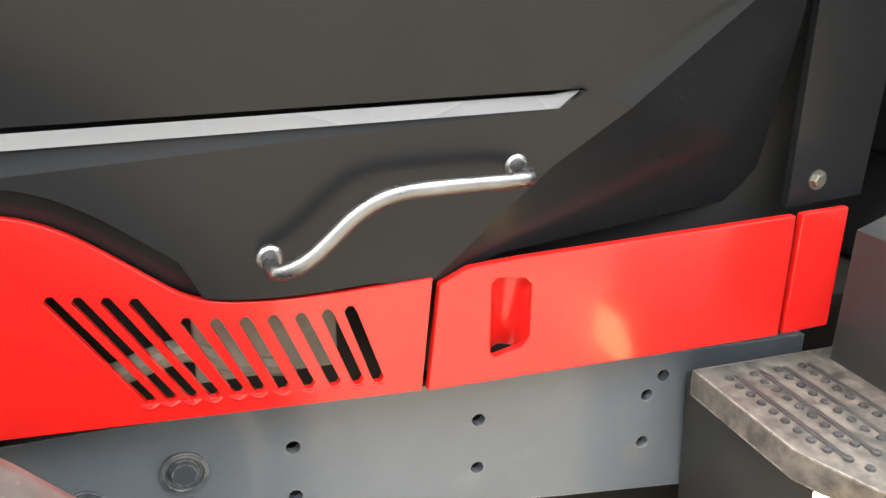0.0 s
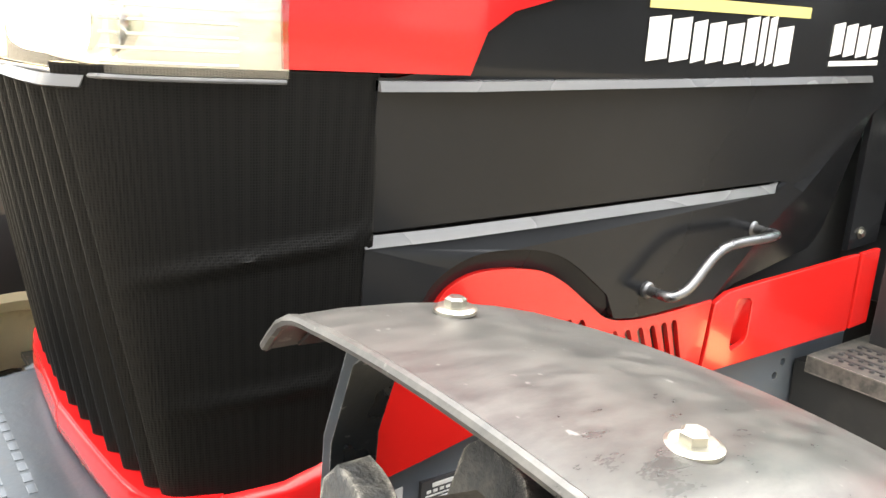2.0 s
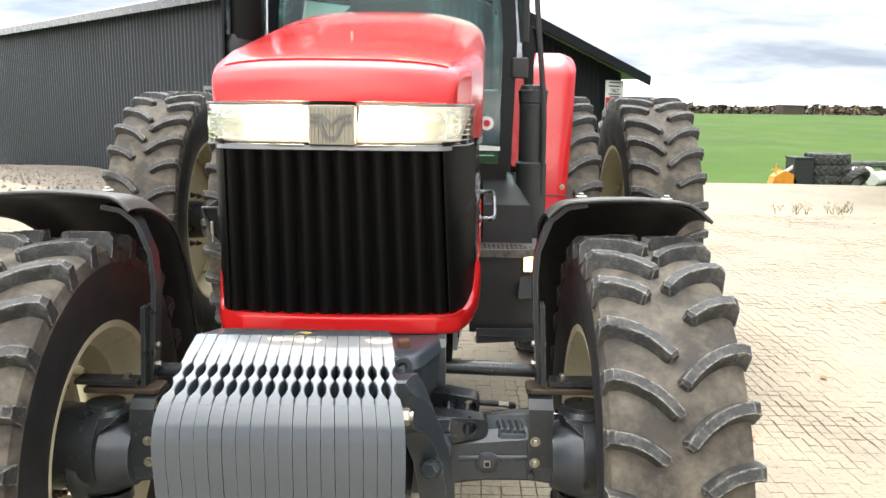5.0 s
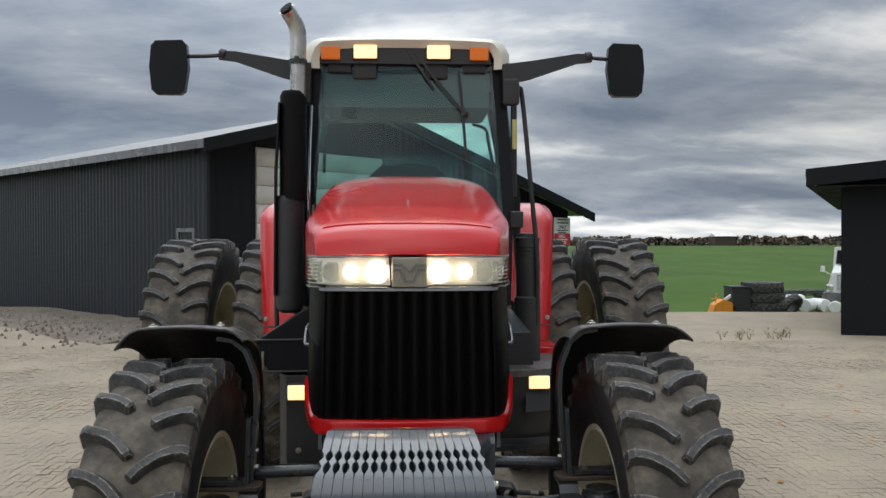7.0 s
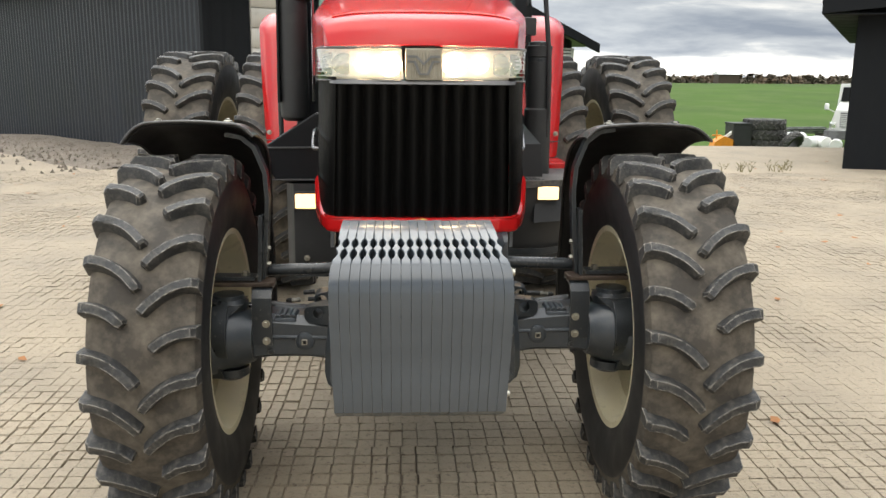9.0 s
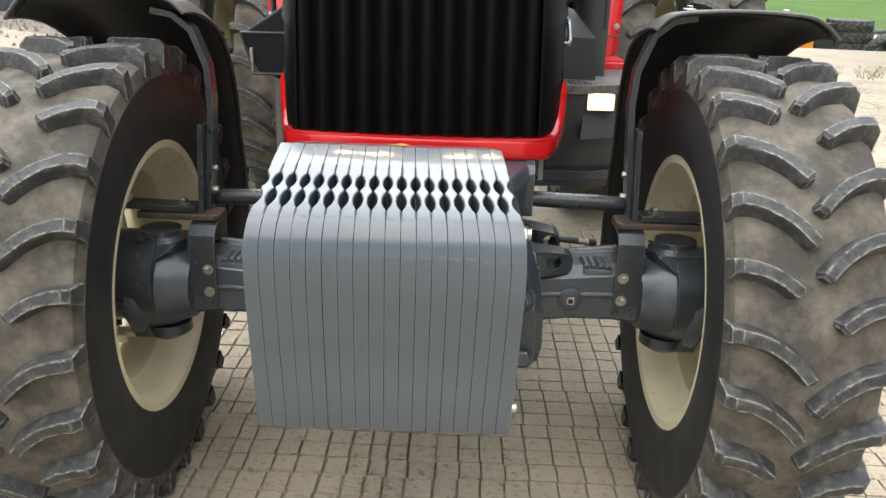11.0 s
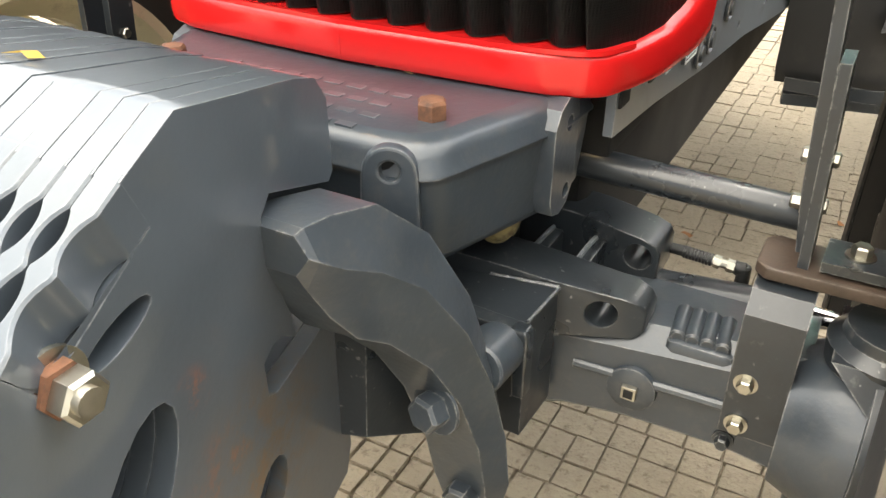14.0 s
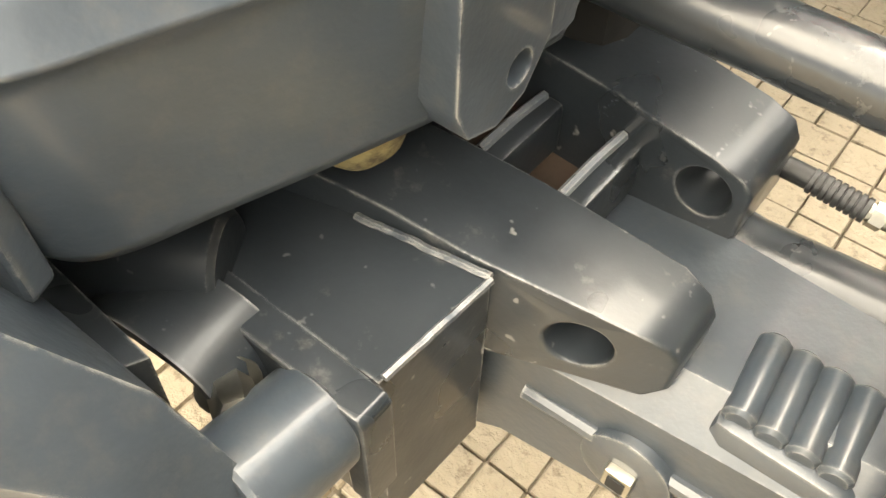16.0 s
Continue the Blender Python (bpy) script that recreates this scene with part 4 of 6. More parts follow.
    # fork arms that reach over the beam
    for y0, y1, tip, hole, rise in ((-0.402, -0.318, 0.466, (0.408, 0.762), 0.0), (-0.232, -0.142, 0.442, (0.409, 0.772), 0.016)):
        prof = [(0.05, 0.700), (0.05, 0.825), (0.20, 0.822), (0.33, 0.802 + rise), (tip - 0.03, 0.788 + rise), (tip - 0.008, 0.780 + rise), (tip, 0.768 + rise), (tip - 0.001, 0.738), (tip - 0.014, 0.722), (0.36, 0.716), (0.34, 0.706)]
        fork = plate([(s * a, b) for a, b in prof], on_y(y0), y1 - y0, [ring(s * hole[0], hole[1], 0.021, 22)], 0.0)
        bmesh.ops.bisect_plane(fork, geom=fork.verts[:] + fork.edges[:] + fork.faces[:], plane_co=(s * 0.27, 0, 0), plane_no=(1, 0, 0))
        bmesh.ops.bisect_plane(fork, geom=fork.verts[:] + fork.edges[:] + fork.faces[:], plane_co=(s * 0.13, 0, 0), plane_no=(1, 0, 0))
        for v in fork.verts:
            x = abs(v.co.x)
            v.co.y += (-0.22 if y0 < -0.3 else 0.12) * max(0.0, 0.36 - x) ** 1.5 * 2
            if y0 < -0.3 and x > 0.38:
                v.co.y += (x - 0.38) * (0.36 if v.co.y < -0.36 else 0.15)
            if x > 0.43:
                v.co.y += ((y0 + y1) / 2 - v.co.y) * min(0.3, (x - 0.43) * 6)
        part("fork_arm", soften(fork, 0.0035, 2, 40), IRON, carrier, "", 40)
    for x, tilt in ((0.20, 0.0), (0.275, 0.0), (0.345, 0.0)):
        part("fork_web", box((s * (x - 0.013), -0.318, 0.735), (s * (x + 0.013), -0.225, 0.785), 0.007), IRON, carrier)
        part("web_weld", pipe([(s * (x - 0.006), -0.312, 0.787), (s * (x - 0.005), -0.27, 0.789), (s * (x - 0.004), -0.232, 0.787)], 0.0042, 6, 5), RAIL_GREY, carrier)
    part("fork_floor", box((s * 0.08, -0.33, 0.712), (s * 0.40, -0.215, 0.73), 0.003), BROWN_STEEL, carrier)

    # axle beam with rib, plug, ridged pad, strap and bell housing
    def beam(x, y0, y1, z0, z1, c=0.03):
        return [(s * x, y0, z0 + c * 0.4), (s * x, y0 + c * 0.4, z0), (s * x, y1 - c * 0.4, z0), (s * x, y1, z0 + c * 0.4), (s * x, y1, z1 - c), (s * x, y1 - c, z1), (s * x, y0 + c, z1), (s * x, y0, z1 - c)]
    axle = part("front_axle", loft([beam(0.0, -0.40, -0.14, 0.56, 0.72), beam(0.30, -0.40, -0.14, 0.555, 0.722), beam(0.36, -0.386, -0.15, 0.572, 0.735), beam(0.46, -0.380, -0.165, 0.582, 0.742), beam(0.60, -0.374, -0.185, 0.580, 0.752), beam(0.68, -0.378, -0.19, 0.572, 0.758)]), GREY, tractor, "blue-grey cast front axle beam", 25)
    part("axle_rib", rod((s * 0.375, -0.384, 0.662), (s * 0.60, -0.376, 0.664), 0.008, 10), GREY, axle)
    plug = part("axle_plug", lathe([(0.012, 0.038), (-0.006, 0.036), (-0.009, 0.028), (-0.010, 0.020)], (s * 0.464, -0.382, 0.648), "y", 28), GREY, axle)
    part("plug_square", box((s * 0.464 - 0.011, -0.400, 0.637), (s * 0.464 + 0.011, -0.386, 0.659), 0.002), ZINC, plug)
    # no recess is cut: a black box gives the socket's shade
    part("plug_socket_shade", box((s * 0.464 - 0.007, -0.4015, 0.641), (s * 0.464 + 0.007, -0.3985, 0.655), 0.001), VOID, plug)
    for k in range(4):
        x = 0.510 + 0.0205 * k
        part("pad_ridge", rod((s * x, -0.362, 0.741), (s * (x - 0.006), -0.295, 0.747), 0.0112, 14, 0.003), GREY, axle)
    part("pad", box((s * 0.494, -0.372, 0.70), (s * 0.592, -0.280, 0.740), 0.014), GREY, axle)
    strap = part("strap", bar([(s * 0.628, -0.384, 0.632), (s * 0.628, -0.388, 0.78), (s * 0.628, -0.382, 0.822), (s * 0.628, -0.360, 0.846), (s * 0.628, -0.33, 0.852), (s * 0.628, -0.24, 0.852)], 0.076, 0.010), IRON, axle, "folded grey strap over the beam")
    for z in (0.722, 0.652):
        part("strap_bolt", hexbolt((s * 0.612, -0.390, z), (0, -1, 0), 0.019, 0.012), ZINC, strap)
    part("low_bolt", hexbolt((s * 0.60, -0.376, 0.606), (0, -1, 0), 0.018, 0.014), IRON, axle)
    part("bell_housing", lathe([(0.0, 0.10), (0.03, 0.112), (0.065, 0.128), (0.105, 0.135), (0.125, 0.140), (0.140, 0.155), (0.165, 0.158), (0.175, 0.14)], (s * 0.665, -0.33, 0.655), "x", 40) if s > 0 else lathe([(0.0, 0.10), (-0.03, 0.112), (-0.065, 0.128), (-0.105, 0.135), (-0.125, 0.140), (-0.140, 0.155), (-0.165, 0.158), (-0.175, 0.14)], (s * 0.665, -0.33, 0.655), "x", 40), GREY, axle, "", 45)
    for z, d in ((0.80, 1), (0.50, -1)):
        part("king_pin", lathe([(-0.03, 0.075), (0.0, 0.078), (0.012, 0.062), (0.028, 0.060), (0.030, 0.03)] if d > 0 else [(0.03, 0.070), (0.0, 0.072), (-0.015, 0.05), (-0.02, 0.03)], (s * 0.765, -0.33, z), "z", 28), IRON, axle)
    part("knuckle", soften(loft([[(s * 0.78, -0.40, 0.50), (s * 0.84, -0.40, 0.50), (s * 0.84, -0.26, 0.50), (s * 0.78, -0.26, 0.50)], [(s * 0.80, -0.46, 0.60), (s * 0.85, -0.46, 0.60), (s * 0.85, -0.20, 0.60), (s * 0.80, -0.20, 0.60)], [(s * 0.80, -0.46, 0.72), (s * 0.85, -0.46, 0.72), (s * 0.85, -0.20, 0.72), (s * 0.80, -0.20, 0.72)], [(s * 0.70, -0.40, 0.80), (s * 0.84, -0.40, 0.80), (s * 0.84, -0.26, 0.80), (s * 0.70, -0.26, 0.80)]]), 0.012), IRON, axle)
    part("steering_rod", rod((s * 0.60, -0.222, 0.748), (s * 0.80, -0.235, 0.757), 0.013, 14), CHROME, axle, "polished steering rod")
    part("steering_cylinder", rod((s * 0.36, -0.205, 0.708), (s * 0.62, -0.220, 0.742), 0.027, 20, 0.003), IRON, axle)
    part("hose", pipe([(s * 0.42, -0.150, 0.756), (s * 0.455, -0.151, 0.757), (s * 0.475, -0.152, 0.757)], 0.009, 12, 5), BLACK_MATT, axle, "black hydraulic hose")
    part("hose_sleeve", lathe([(0.0052 * k + h, r) for k in range(9) for h, r in ((0, 0.0085), (0.0006, 0.0102), (0.0040, 0.0102), (0.0046, 0.0085))], (0, 0, 0), "z", 14), BLACK_MATT, axle).matrix_basis = Matrix.Translation((s * 0.462, -0.152, 0.757)) @ Vector((s, -0.02, -0.05)).to_track_quat("Z", "Y").to_matrix().to_4x4()
    part("hose_fitting", merge(rod((s * 0.505, -0.153, 0.755), (s * 0.545, -0.150, 0.750), 0.0075, 10), rod((s * 0.510, -0.153, 0.7545), (s * 0.520, -0.152, 0.753), 0.0105, 6), rod((s * 0.530, -0.151, 0.752), (s * 0.541, -0.150, 0.7505), 0.0105, 6)), ZINC, axle, "zinc hose fitting")
    part("hose_elbow", merge(rod((s * 0.556, -0.148, 0.715), (s * 0.556, -0.148, 0.757), 0.011, 12, 0.003), rod((s * 0.540, -0.150, 0.750), (s * 0.560, -0.148, 0.750), 0.011, 12, 0.003)), BLACK_MATT, axle)

    # fender arm
    part("fender_tube", rod((s * 0.20, -0.239, 0.916), (s * 0.64, -0.222, 0.898), 0.024, 20), IRON, tractor, "round cross tube to the fender")
    foot = part("fender_foot", plate([(s * 0.585, -0.335), (s * 0.60, -0.350), (s * 0.83, -0.345), (s * 0.83, -0.265), (s * 0.60, -0.250), (s * 0.585, -0.265)], on_z(0.858), 0.018, (), 0.004), BROWN_STEEL, tractor, "worn flat steel foot of the fender arm")
    part("upper_bar", bar([(s * 0.66, -0.30, 0.888), (s * 0.86, -0.305, 0.892)], 0.07, 0.014, (0, 1, 0)), IRON, foot)
    part("foot_bolt", hexbolt((s * 0.70, -0.30, 0.896), (0, 0, 1), 0.022, 0.014), ZINC, foot)
side(1)

# --- notice on the rail ---
notice = part("notice", box((0.374, 0.0, 1.004), (0.3835, 0.074, 1.046), 0.0004), DARK_PRINT, tractor, "small black notice with a white border")
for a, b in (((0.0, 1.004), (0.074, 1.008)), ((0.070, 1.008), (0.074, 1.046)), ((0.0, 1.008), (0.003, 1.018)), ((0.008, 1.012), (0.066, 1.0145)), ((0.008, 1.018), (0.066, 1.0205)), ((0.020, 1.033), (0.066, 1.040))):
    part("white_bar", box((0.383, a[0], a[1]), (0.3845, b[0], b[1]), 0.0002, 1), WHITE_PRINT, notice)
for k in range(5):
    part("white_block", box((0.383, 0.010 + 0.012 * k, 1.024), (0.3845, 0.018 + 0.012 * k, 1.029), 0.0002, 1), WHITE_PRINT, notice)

# --- fenders ---
WC = (-0.35, 0.665)
for s in (1, -1):
    def mud(u, v):
        """u from the front edge to the rear, v from the inner to the outer edge."""
        a = radians(91 - 114 * u)
        w = -1 + 2 * v
        r = 0.815 - 0.020 * w * w - ((0.045 if s > 0 else 0.065) * max(0, (v - 0.80) / 0.2) ** 2) - 0.035 * max(0, (0.13 - v) / 0.13) ** 2
        x = 0.632 + 0.488 * v + 0.048 * min(1, max(0, u - 0.25) / 0.35) * (1 - v)
        return Vector((s * x, WC[0] + r * math.cos(a), WC[1] + r * math.sin(a)))
    fender = part("front_fender", sheet(mud, [i / 30 for i in range(31)], [i / 24 for i in range(25)], 0.008), FENDER, tractor, "scuffed black plastic mudguard over the front wheel", 50)
    # extra sheet inside the guard, coloured near-black for the shade under it
    part("fender_shade_sheet", sheet(lambda u, v: Vector((s * 0.860, WC[0], WC[1])) + (mud(u, v) - Vector((s * 0.860, WC[0], WC[1]))) * 0.984, [0.015 + i / 24 * 0.97 for i in range(25)], [0.02 + i / 16 * 0.96 for i in range(17)], 0.003), UNDERSIDE_SHADE, fender, "added near-black sheet for the shaded underside of the mudguard", 50)
    part("fender_lip", pipe([mud(0.0, i / 16) + Vector((0, -0.002, -0.004)) for i in range(17)], 0.0055, 8, 2), FENDER, fender)
    side(s, 0.006, 0.008, -0.028)
    part("strut", bar([(s * 0.634, -0.262, 0.868), (s * 0.622, -0.262, 0.96), (s * 0.606, -0.262, 1.20), (s * 0.612, -0.262, 1.30), (s * 0.650, -0.262, 1.40), (s * 0.70, -0.262, 1.440), (s * 0.76, -0.262, 1.450)], 0.055, 0.016, (0, 1, 0), 0.003), IRON, fender, "bent dark steel strut")
    part("strut_plate", bar([(s * 0.640, -0.30, 0.872), (s * 0.628, -0.30, 1.14)], 0.06, 0.014, (0, 1, 0), 0.003), IRON, fender)
    for z in (0.935, 1.000):
        part("strut_bolt", merge(hexbolt((s * 0.618, -0.262, z), (-s, 0, 0), 0.018, 0.014), hexbolt((s * 0.634, -0.262, z), (s, 0, 0), 0.018, 0.012)), ZINC, fender)
    side(1)
    for q in ((0.745, -0.244), (1.005, -0.262)):
        w = (q[0] - 0.605) / 0.515
        zt = WC[1] + (0.815 - 0.020 * (2 * w - 1) ** 2) - 0.006
        part("fender_bolt", merge(lathe([(0, 0.019), (0.003, 0.019), (0.005, 0.015)], (s * q[0], q[1], zt), "z", 20), lathe([(0.003, 0.0095), (0.011, 0.0095), (0.013, 0.007)], (s * q[0], q[1], zt), "z", 6)), ZINC, fender)


# --- wheels ---
def tyre_profile(R, w, rr):
    half = [(0.40, rr - 0.01), (0.455, rr + 0.02), (0.50, rr + 0.32 * (R - rr)), (0.51, rr + 0.52 * (R - rr)), (0.495, R - 0.100), (0.465, R - 0.060), (0.40, R - 0.045), (0.2, R - 0.038), (0.0, R - 0.036)]
    left = [(-a * w, r) for a, r in half]
    return left + [(a * w, r) for a, r in half[-2::-1]]


def tyre_body(R, w, rr, seg=96):
    """The carcass: 0 sidewall, 1 dusty tread."""
    bm = lathe(tyre_profile(R, w, rr) + [(0.36 * w, rr + 0.01), (-0.36 * w, rr + 0.01)], (0, 0, 0), "x", seg, closed=True)
    for f in bm.faces:
        c = f.calc_center_median()
        f.material_index = 1 if math.hypot(c.y, c.z) > R - 0.085 else 0
    return bm


def lug_mesh(R, w, rr, side, lug_w, rake, inner=0.04, seed=1):
    """One raked bar with a blunt inner end, chipped along its edges."""
    rng = random.Random(seed)
    bm = bmesh.new()
    half = sorted((abs(h), r) for h, r in tyre_profile(R, w, rr) if h >= 0 and r > R - 0.2)
    ah, ar = [h for h, r in half], [r for h, r in half]
    rings = []
    stops = [inner, inner + 0.035] + [inner + 0.035 + (0.965 - inner) * i / 9 for i in range(1, 9)] + [1.0]
    for i, t in enumerate(stops):
        ease = 1 - (1 - t) ** 2.3
        h = side * 0.505 * w * t
        ph = (0.5 - ease) * rake / R
        slope = 2.3 * (1 - t) ** 1.3
        dh, dp = side * 0.505 * w, -rake * slope
        L = math.hypot(dh, dp)
        nh, np_ = -dp / L, dh / L
        last = i == len(stops) - 1
        rc = float(np.interp(abs(h), ah, ar)) - 0.012 if not last else R - 0.085
        rt = R - 0.016 * (abs(h) / w) ** 2 - (0.016 if last else 0.007 if i == 0 else 0)
        wide = lug_w * (1.0 + 0.25 * t) * (0.66 if i == 0 else 1.0)
        chip = [rng.uniform(-0.0022, 0.0022) - (0.005 if rng.random() < 0.14 else 0) for k in range(6)]
        pts = []
        for (o, r), c in zip(((-0.80, rc), (-0.52, rt - 0.006 + chip[0]), (-0.41, rt + chip[1] * 0.6), (0.41, rt + chip[2] * 0.6), (0.52, rt - 0.006 + chip[3]), (0.80, rc)), (0, chip[4], chip[4], chip[5], chip[5], 0)):
            o = o * (1 + 6 * c) if o else o
            hh, a = h + nh * wide * o * side, ph + np_ * wide * o * side / R
            pts.append((hh, -r * math.sin(a), r * math.cos(a)))
        rings.append([bm.verts.new(q) for q in pts])
    for a, b in zip(rings, rings[1:]):
        for j in range(5):
            bm.faces.new((a[j], a[j + 1], b[j + 1], b[j]))
    bm.faces.new(rings[0])
    bm.faces.new(rings[-1])
    return bm


def rim_mesh(w, rr, s, dish):
    """A cream rim: barrel, drop centre and dished disc; s points outwards."""
    barrel = [(-0.43 * w, rr + 0.022), (-0.455 * w, rr + 0.018), (-0.445 * w, rr - 0.004), (-0.36 * w, rr - 0.016), (-0.25 * w, rr - 0.028), (-0.16 * w, rr - 0.062), (0.10 * w, rr - 0.062), (0.22 * w, rr - 0.028), (0.42 * w, rr - 0.014), (0.455 * w, rr + 0.018), (0.43 * w, rr + 0.022)]
    inner = [(h, r + 0.008) for h, r in barrel[::-1]]
    b = lathe([(h * s, r) for h, r in barrel + inner], (0, 0, 0), "x", 64, closed=True)
    d = lathe([((dish + o) * s, r) for o, r in ((0.03, rr - 0.064), (0.0, rr - 0.10), (-0.01, rr - 0.16), (0.02, 0.17), (0.03, 0.10), (0.042, 0.10), (0.032, 0.17), (0.002, rr - 0.16), (0.012, rr - 0.10), (0.042, rr - 0.064))], (0, 0, 0), "x", 64, closed=True)
    return merge(b, d)


def wheel(name, at, s, R, w, rr, n, lug_w, rake, dish, turn, label):
    m = Matrix.Translation(at)
    tyre = part(name + "_tyre", tyre_body(R, w, rr), [SIDEWALL, DUSTY], tractor, label, 38)
    tyre.matrix_basis = m @ Matrix.Rotation(turn, 4, "X")
    for side in (1, -1):
        # six worn shapes in turn, every third one short
        shapes = [part("lug", lug_mesh(R, w, rr, side, lug_w, rake, 0.24 if k % 3 == 2 else 0.03, 7 * k + side), RUBBER, tyre) for k in range(6)]
        for k in range(n):
            o = shapes[k] if k < 6 else new("lug", shapes[(k * 5 + k // 6) % 2 * 3 + k % 3].data)
            o.parent = tyre
            o.rotation_euler = ((2 * math.pi * k + (math.pi if side > 0 else 0)) / n, 0, 0)
    rim = part(name + "_rim", rim_mesh(w, rr, s, dish), CREAM, tractor, "cream painted wheel rim", 40)
    rim.matrix_basis = m
    part("hub", lathe([(-0.16 * s, 0.13), (-0.10 * s, 0.135), (0.03 * s, 0.14), (0.06 * s, 0.10), (0.13 * s, 0.085), (0.14 * s, 0.05)], (0, 0, 0), "x", 32), IRON, rim)
    for k in range(8):
        a = 2 * math.pi * (k + 0.3) / 8
        part("wheel_nut", merge(hexbolt(((dish - 0.012) * s, 0.19 * math.cos(a), 0.19 * math.sin(a)), (-s, 0, 0), 0.027, 0.022), rod(((dish - 0.03) * s, 0.19 * math.cos(a), 0.19 * math.sin(a)), ((dish - 0.05) * s, 0.19 * math.cos(a), 0.19 * math.sin(a)), 0.009, 8)), BROWN_STEEL, rim)
        a += 0.25
        part("rim_lug", merge(box(((dish - 0.03) * s, -0.02, rr - 0.095), ((dish + 0.02) * s, 0.02, rr - 0.055), 0.004), hexbolt(((dish - 0.03) * s, 0, rr - 0.085), (-s, 0, 0), 0.022, 0.02)), CREAM, rim).rotation_euler = (a, 0, 0)


wheel("front", (0.915, -0.35, 0.672), 1, 0.69, 0.368, 0.385, 28, 0.029, 0.110, 0.06, 0.0656, "dusty black front tyre with raked lugs")
wheel("front", (-0.905, -0.345, 0.660), -1, 0.69, 0.368, 0.385, 27, 0.029, 0.110, 0.06, 0.079, "dusty black front tyre with raked lugs")
for s in (1, -1):
    wheel("inner_rear", (s * 1.015, 3.18, 0.895), s, 0.925, 0.47, 0.56, 31, 0.034, 0.13, 0.02, 0.10 * s, "inner rear tyre of a pair, dusty black")
    wheel("outer_rear", (s * 1.665, 3.18, 0.895), s, 0.925, 0.47, 0.56, 31, 0.034, 0.13, -0.06, 0.03 * s, "outer rear tyre of a pair, dusty black")
    part("rear_axle", rod((s * 0.3, 3.18, 0.895), (s * 1.75, 3.18, 0.895), 0.075, 28), IRON, tractor)

# --- fuel tank steps and boxes beside the engine ---
tank = part("step_tank", soften(loft([[(x, y, z) for x, y in ((0.418, 0.93 + k), (0.64, 0.93 + k), (0.88, 1.03 + k), (0.97, 1.16), (0.97, 1.75), (0.418, 1.75))] for z, k in ((0.69, 0.05), (0.74, 0.02), (1.075, 0.0))]), 0.018, 3), BLACK_MATT, tractor, "black plastic fuel tank with a ribbed step on top", 40)
part("step_top", soften(loft([[(x, y, z) for x, y in ((0.45, 0.915), (0.645, 0.915), (0.885, 1.01), (0.98, 1.14), (0.98, 1.26), (0.45, 1.26))] for z in (1.062, 1.098)]), 0.015, 4), STEP, tank)
for r_ in range(4):
    for k in range(11 - r_):
        x, y = 0.485 + 0.021 * k, 0.945 + 0.038 * r_ + max(0, (0.021 * k - 0.16)) * 0.45
        part("step_stud", lathe([(0, 0.006), (0.004, 0.005), (0.005, 0.002)], (x, y, 1.0975), "z", 8), BLACK_MATT, tank)
    part("step_groove", box((0.48, 0.955 + 0.038 * r_, 1.096), (0.67, 0.962 + 0.038 * r_, 1.100), 0.001, 1), BLACK_MATT, tank)
part("upper_box", soften(loft([[(0.478, 1.11, 1.09), (0.715, 1.11, 1.09), (0.715, 1.75, 1.09), (0.478, 1.75, 1.09)], [(0.478, 1.115, 1.280), (0.70, 1.115, 1.280), (0.70, 1.75, 1.280), (0.478, 1.75, 1.280)], [(0.478, 1.40, 1.385), (0.63, 1.40, 1.385), (0.63, 1.75, 1.385), (0.478, 1.75, 1.385)]]), 0.02, 3), BLACK_MATT, tank, "", 40)
part("step_lamp", box((0.655, 0.935, 0.985), (0.785, 1.01, 1.072), 0.006), BLACK_MATT, tank)
part("step_lamp_face", box((0.663, 0.926, 0.993), (0.777, 0.940, 1.064), 0.008), LAMP_LIT, tank, "glowing square work lamp")
part("lamp_shelf", loft([[(0.64, 0.905, 0.87), (0.86, 0.99, 0.87), (0.86, 1.02, 0.98), (0.65, 0.945, 0.98)], [(0.64, 1.1, 0.87), (0.86, 1.1, 0.87), (0.86, 1.1, 0.98), (0.67, 1.1, 0.98)]]), BLACK_MATT, tank)
part("tank_strap", merge(bar([(0.45, 0.925, 0.705), (0.66, 0.925, 0.705), (0.88, 1.02, 0.705)], 0.035, 0.006, (0, 0, 1)), bar([(0.45, 0.935, 0.665), (0.88, 1.03, 0.665)], 0.03, 0.03, (0, 0, 1))), IRON, tank)

rbox = part("battery_box", soften(loft([[(-x, y, z) for x, y in ((0.44, 0.98), (0.665, 0.98), (0.71, 1.05), (0.71, 1.70), (0.44, 1.70))] for z in (0.57, 0.62, 1.07)]), 0.02, 3), BLACK_MATT, tractor, "black plastic battery box", 40)
part("step_lamp", box((-0.665, 0.965, 0.93), (-0.485, 1.0, 1.03), 0.006), BLACK_MATT, rbox)
part("step_lamp_face", box((-0.655, 0.956, 0.938), (-0.495, 0.970, 1.018), 0.008), LAMP_LIT, rbox, "glowing square work lamp")
part("box_strap", bar([(-0.45, 0.965, 0.575), (-0.70, 0.965, 0.575)], 0.035, 0.006, (0, 0, 1)), IRON, rbox)
part("box_screw", hexbolt((-0.60, 0.976, 0.66), (0, -1, 0), 0.02, 0.008), ZINC, rbox)
part("side_bracket", plate([(-0.84, 1.255), (-0.545, 1.45), (-0.47, 1.45), (-0.47, 1.08), (-0.755, 1.08), (-0.79, 1.13)], on_y(1.0), 0.30, (), 0.01), BLACK, tractor, "black angled battery bracket")
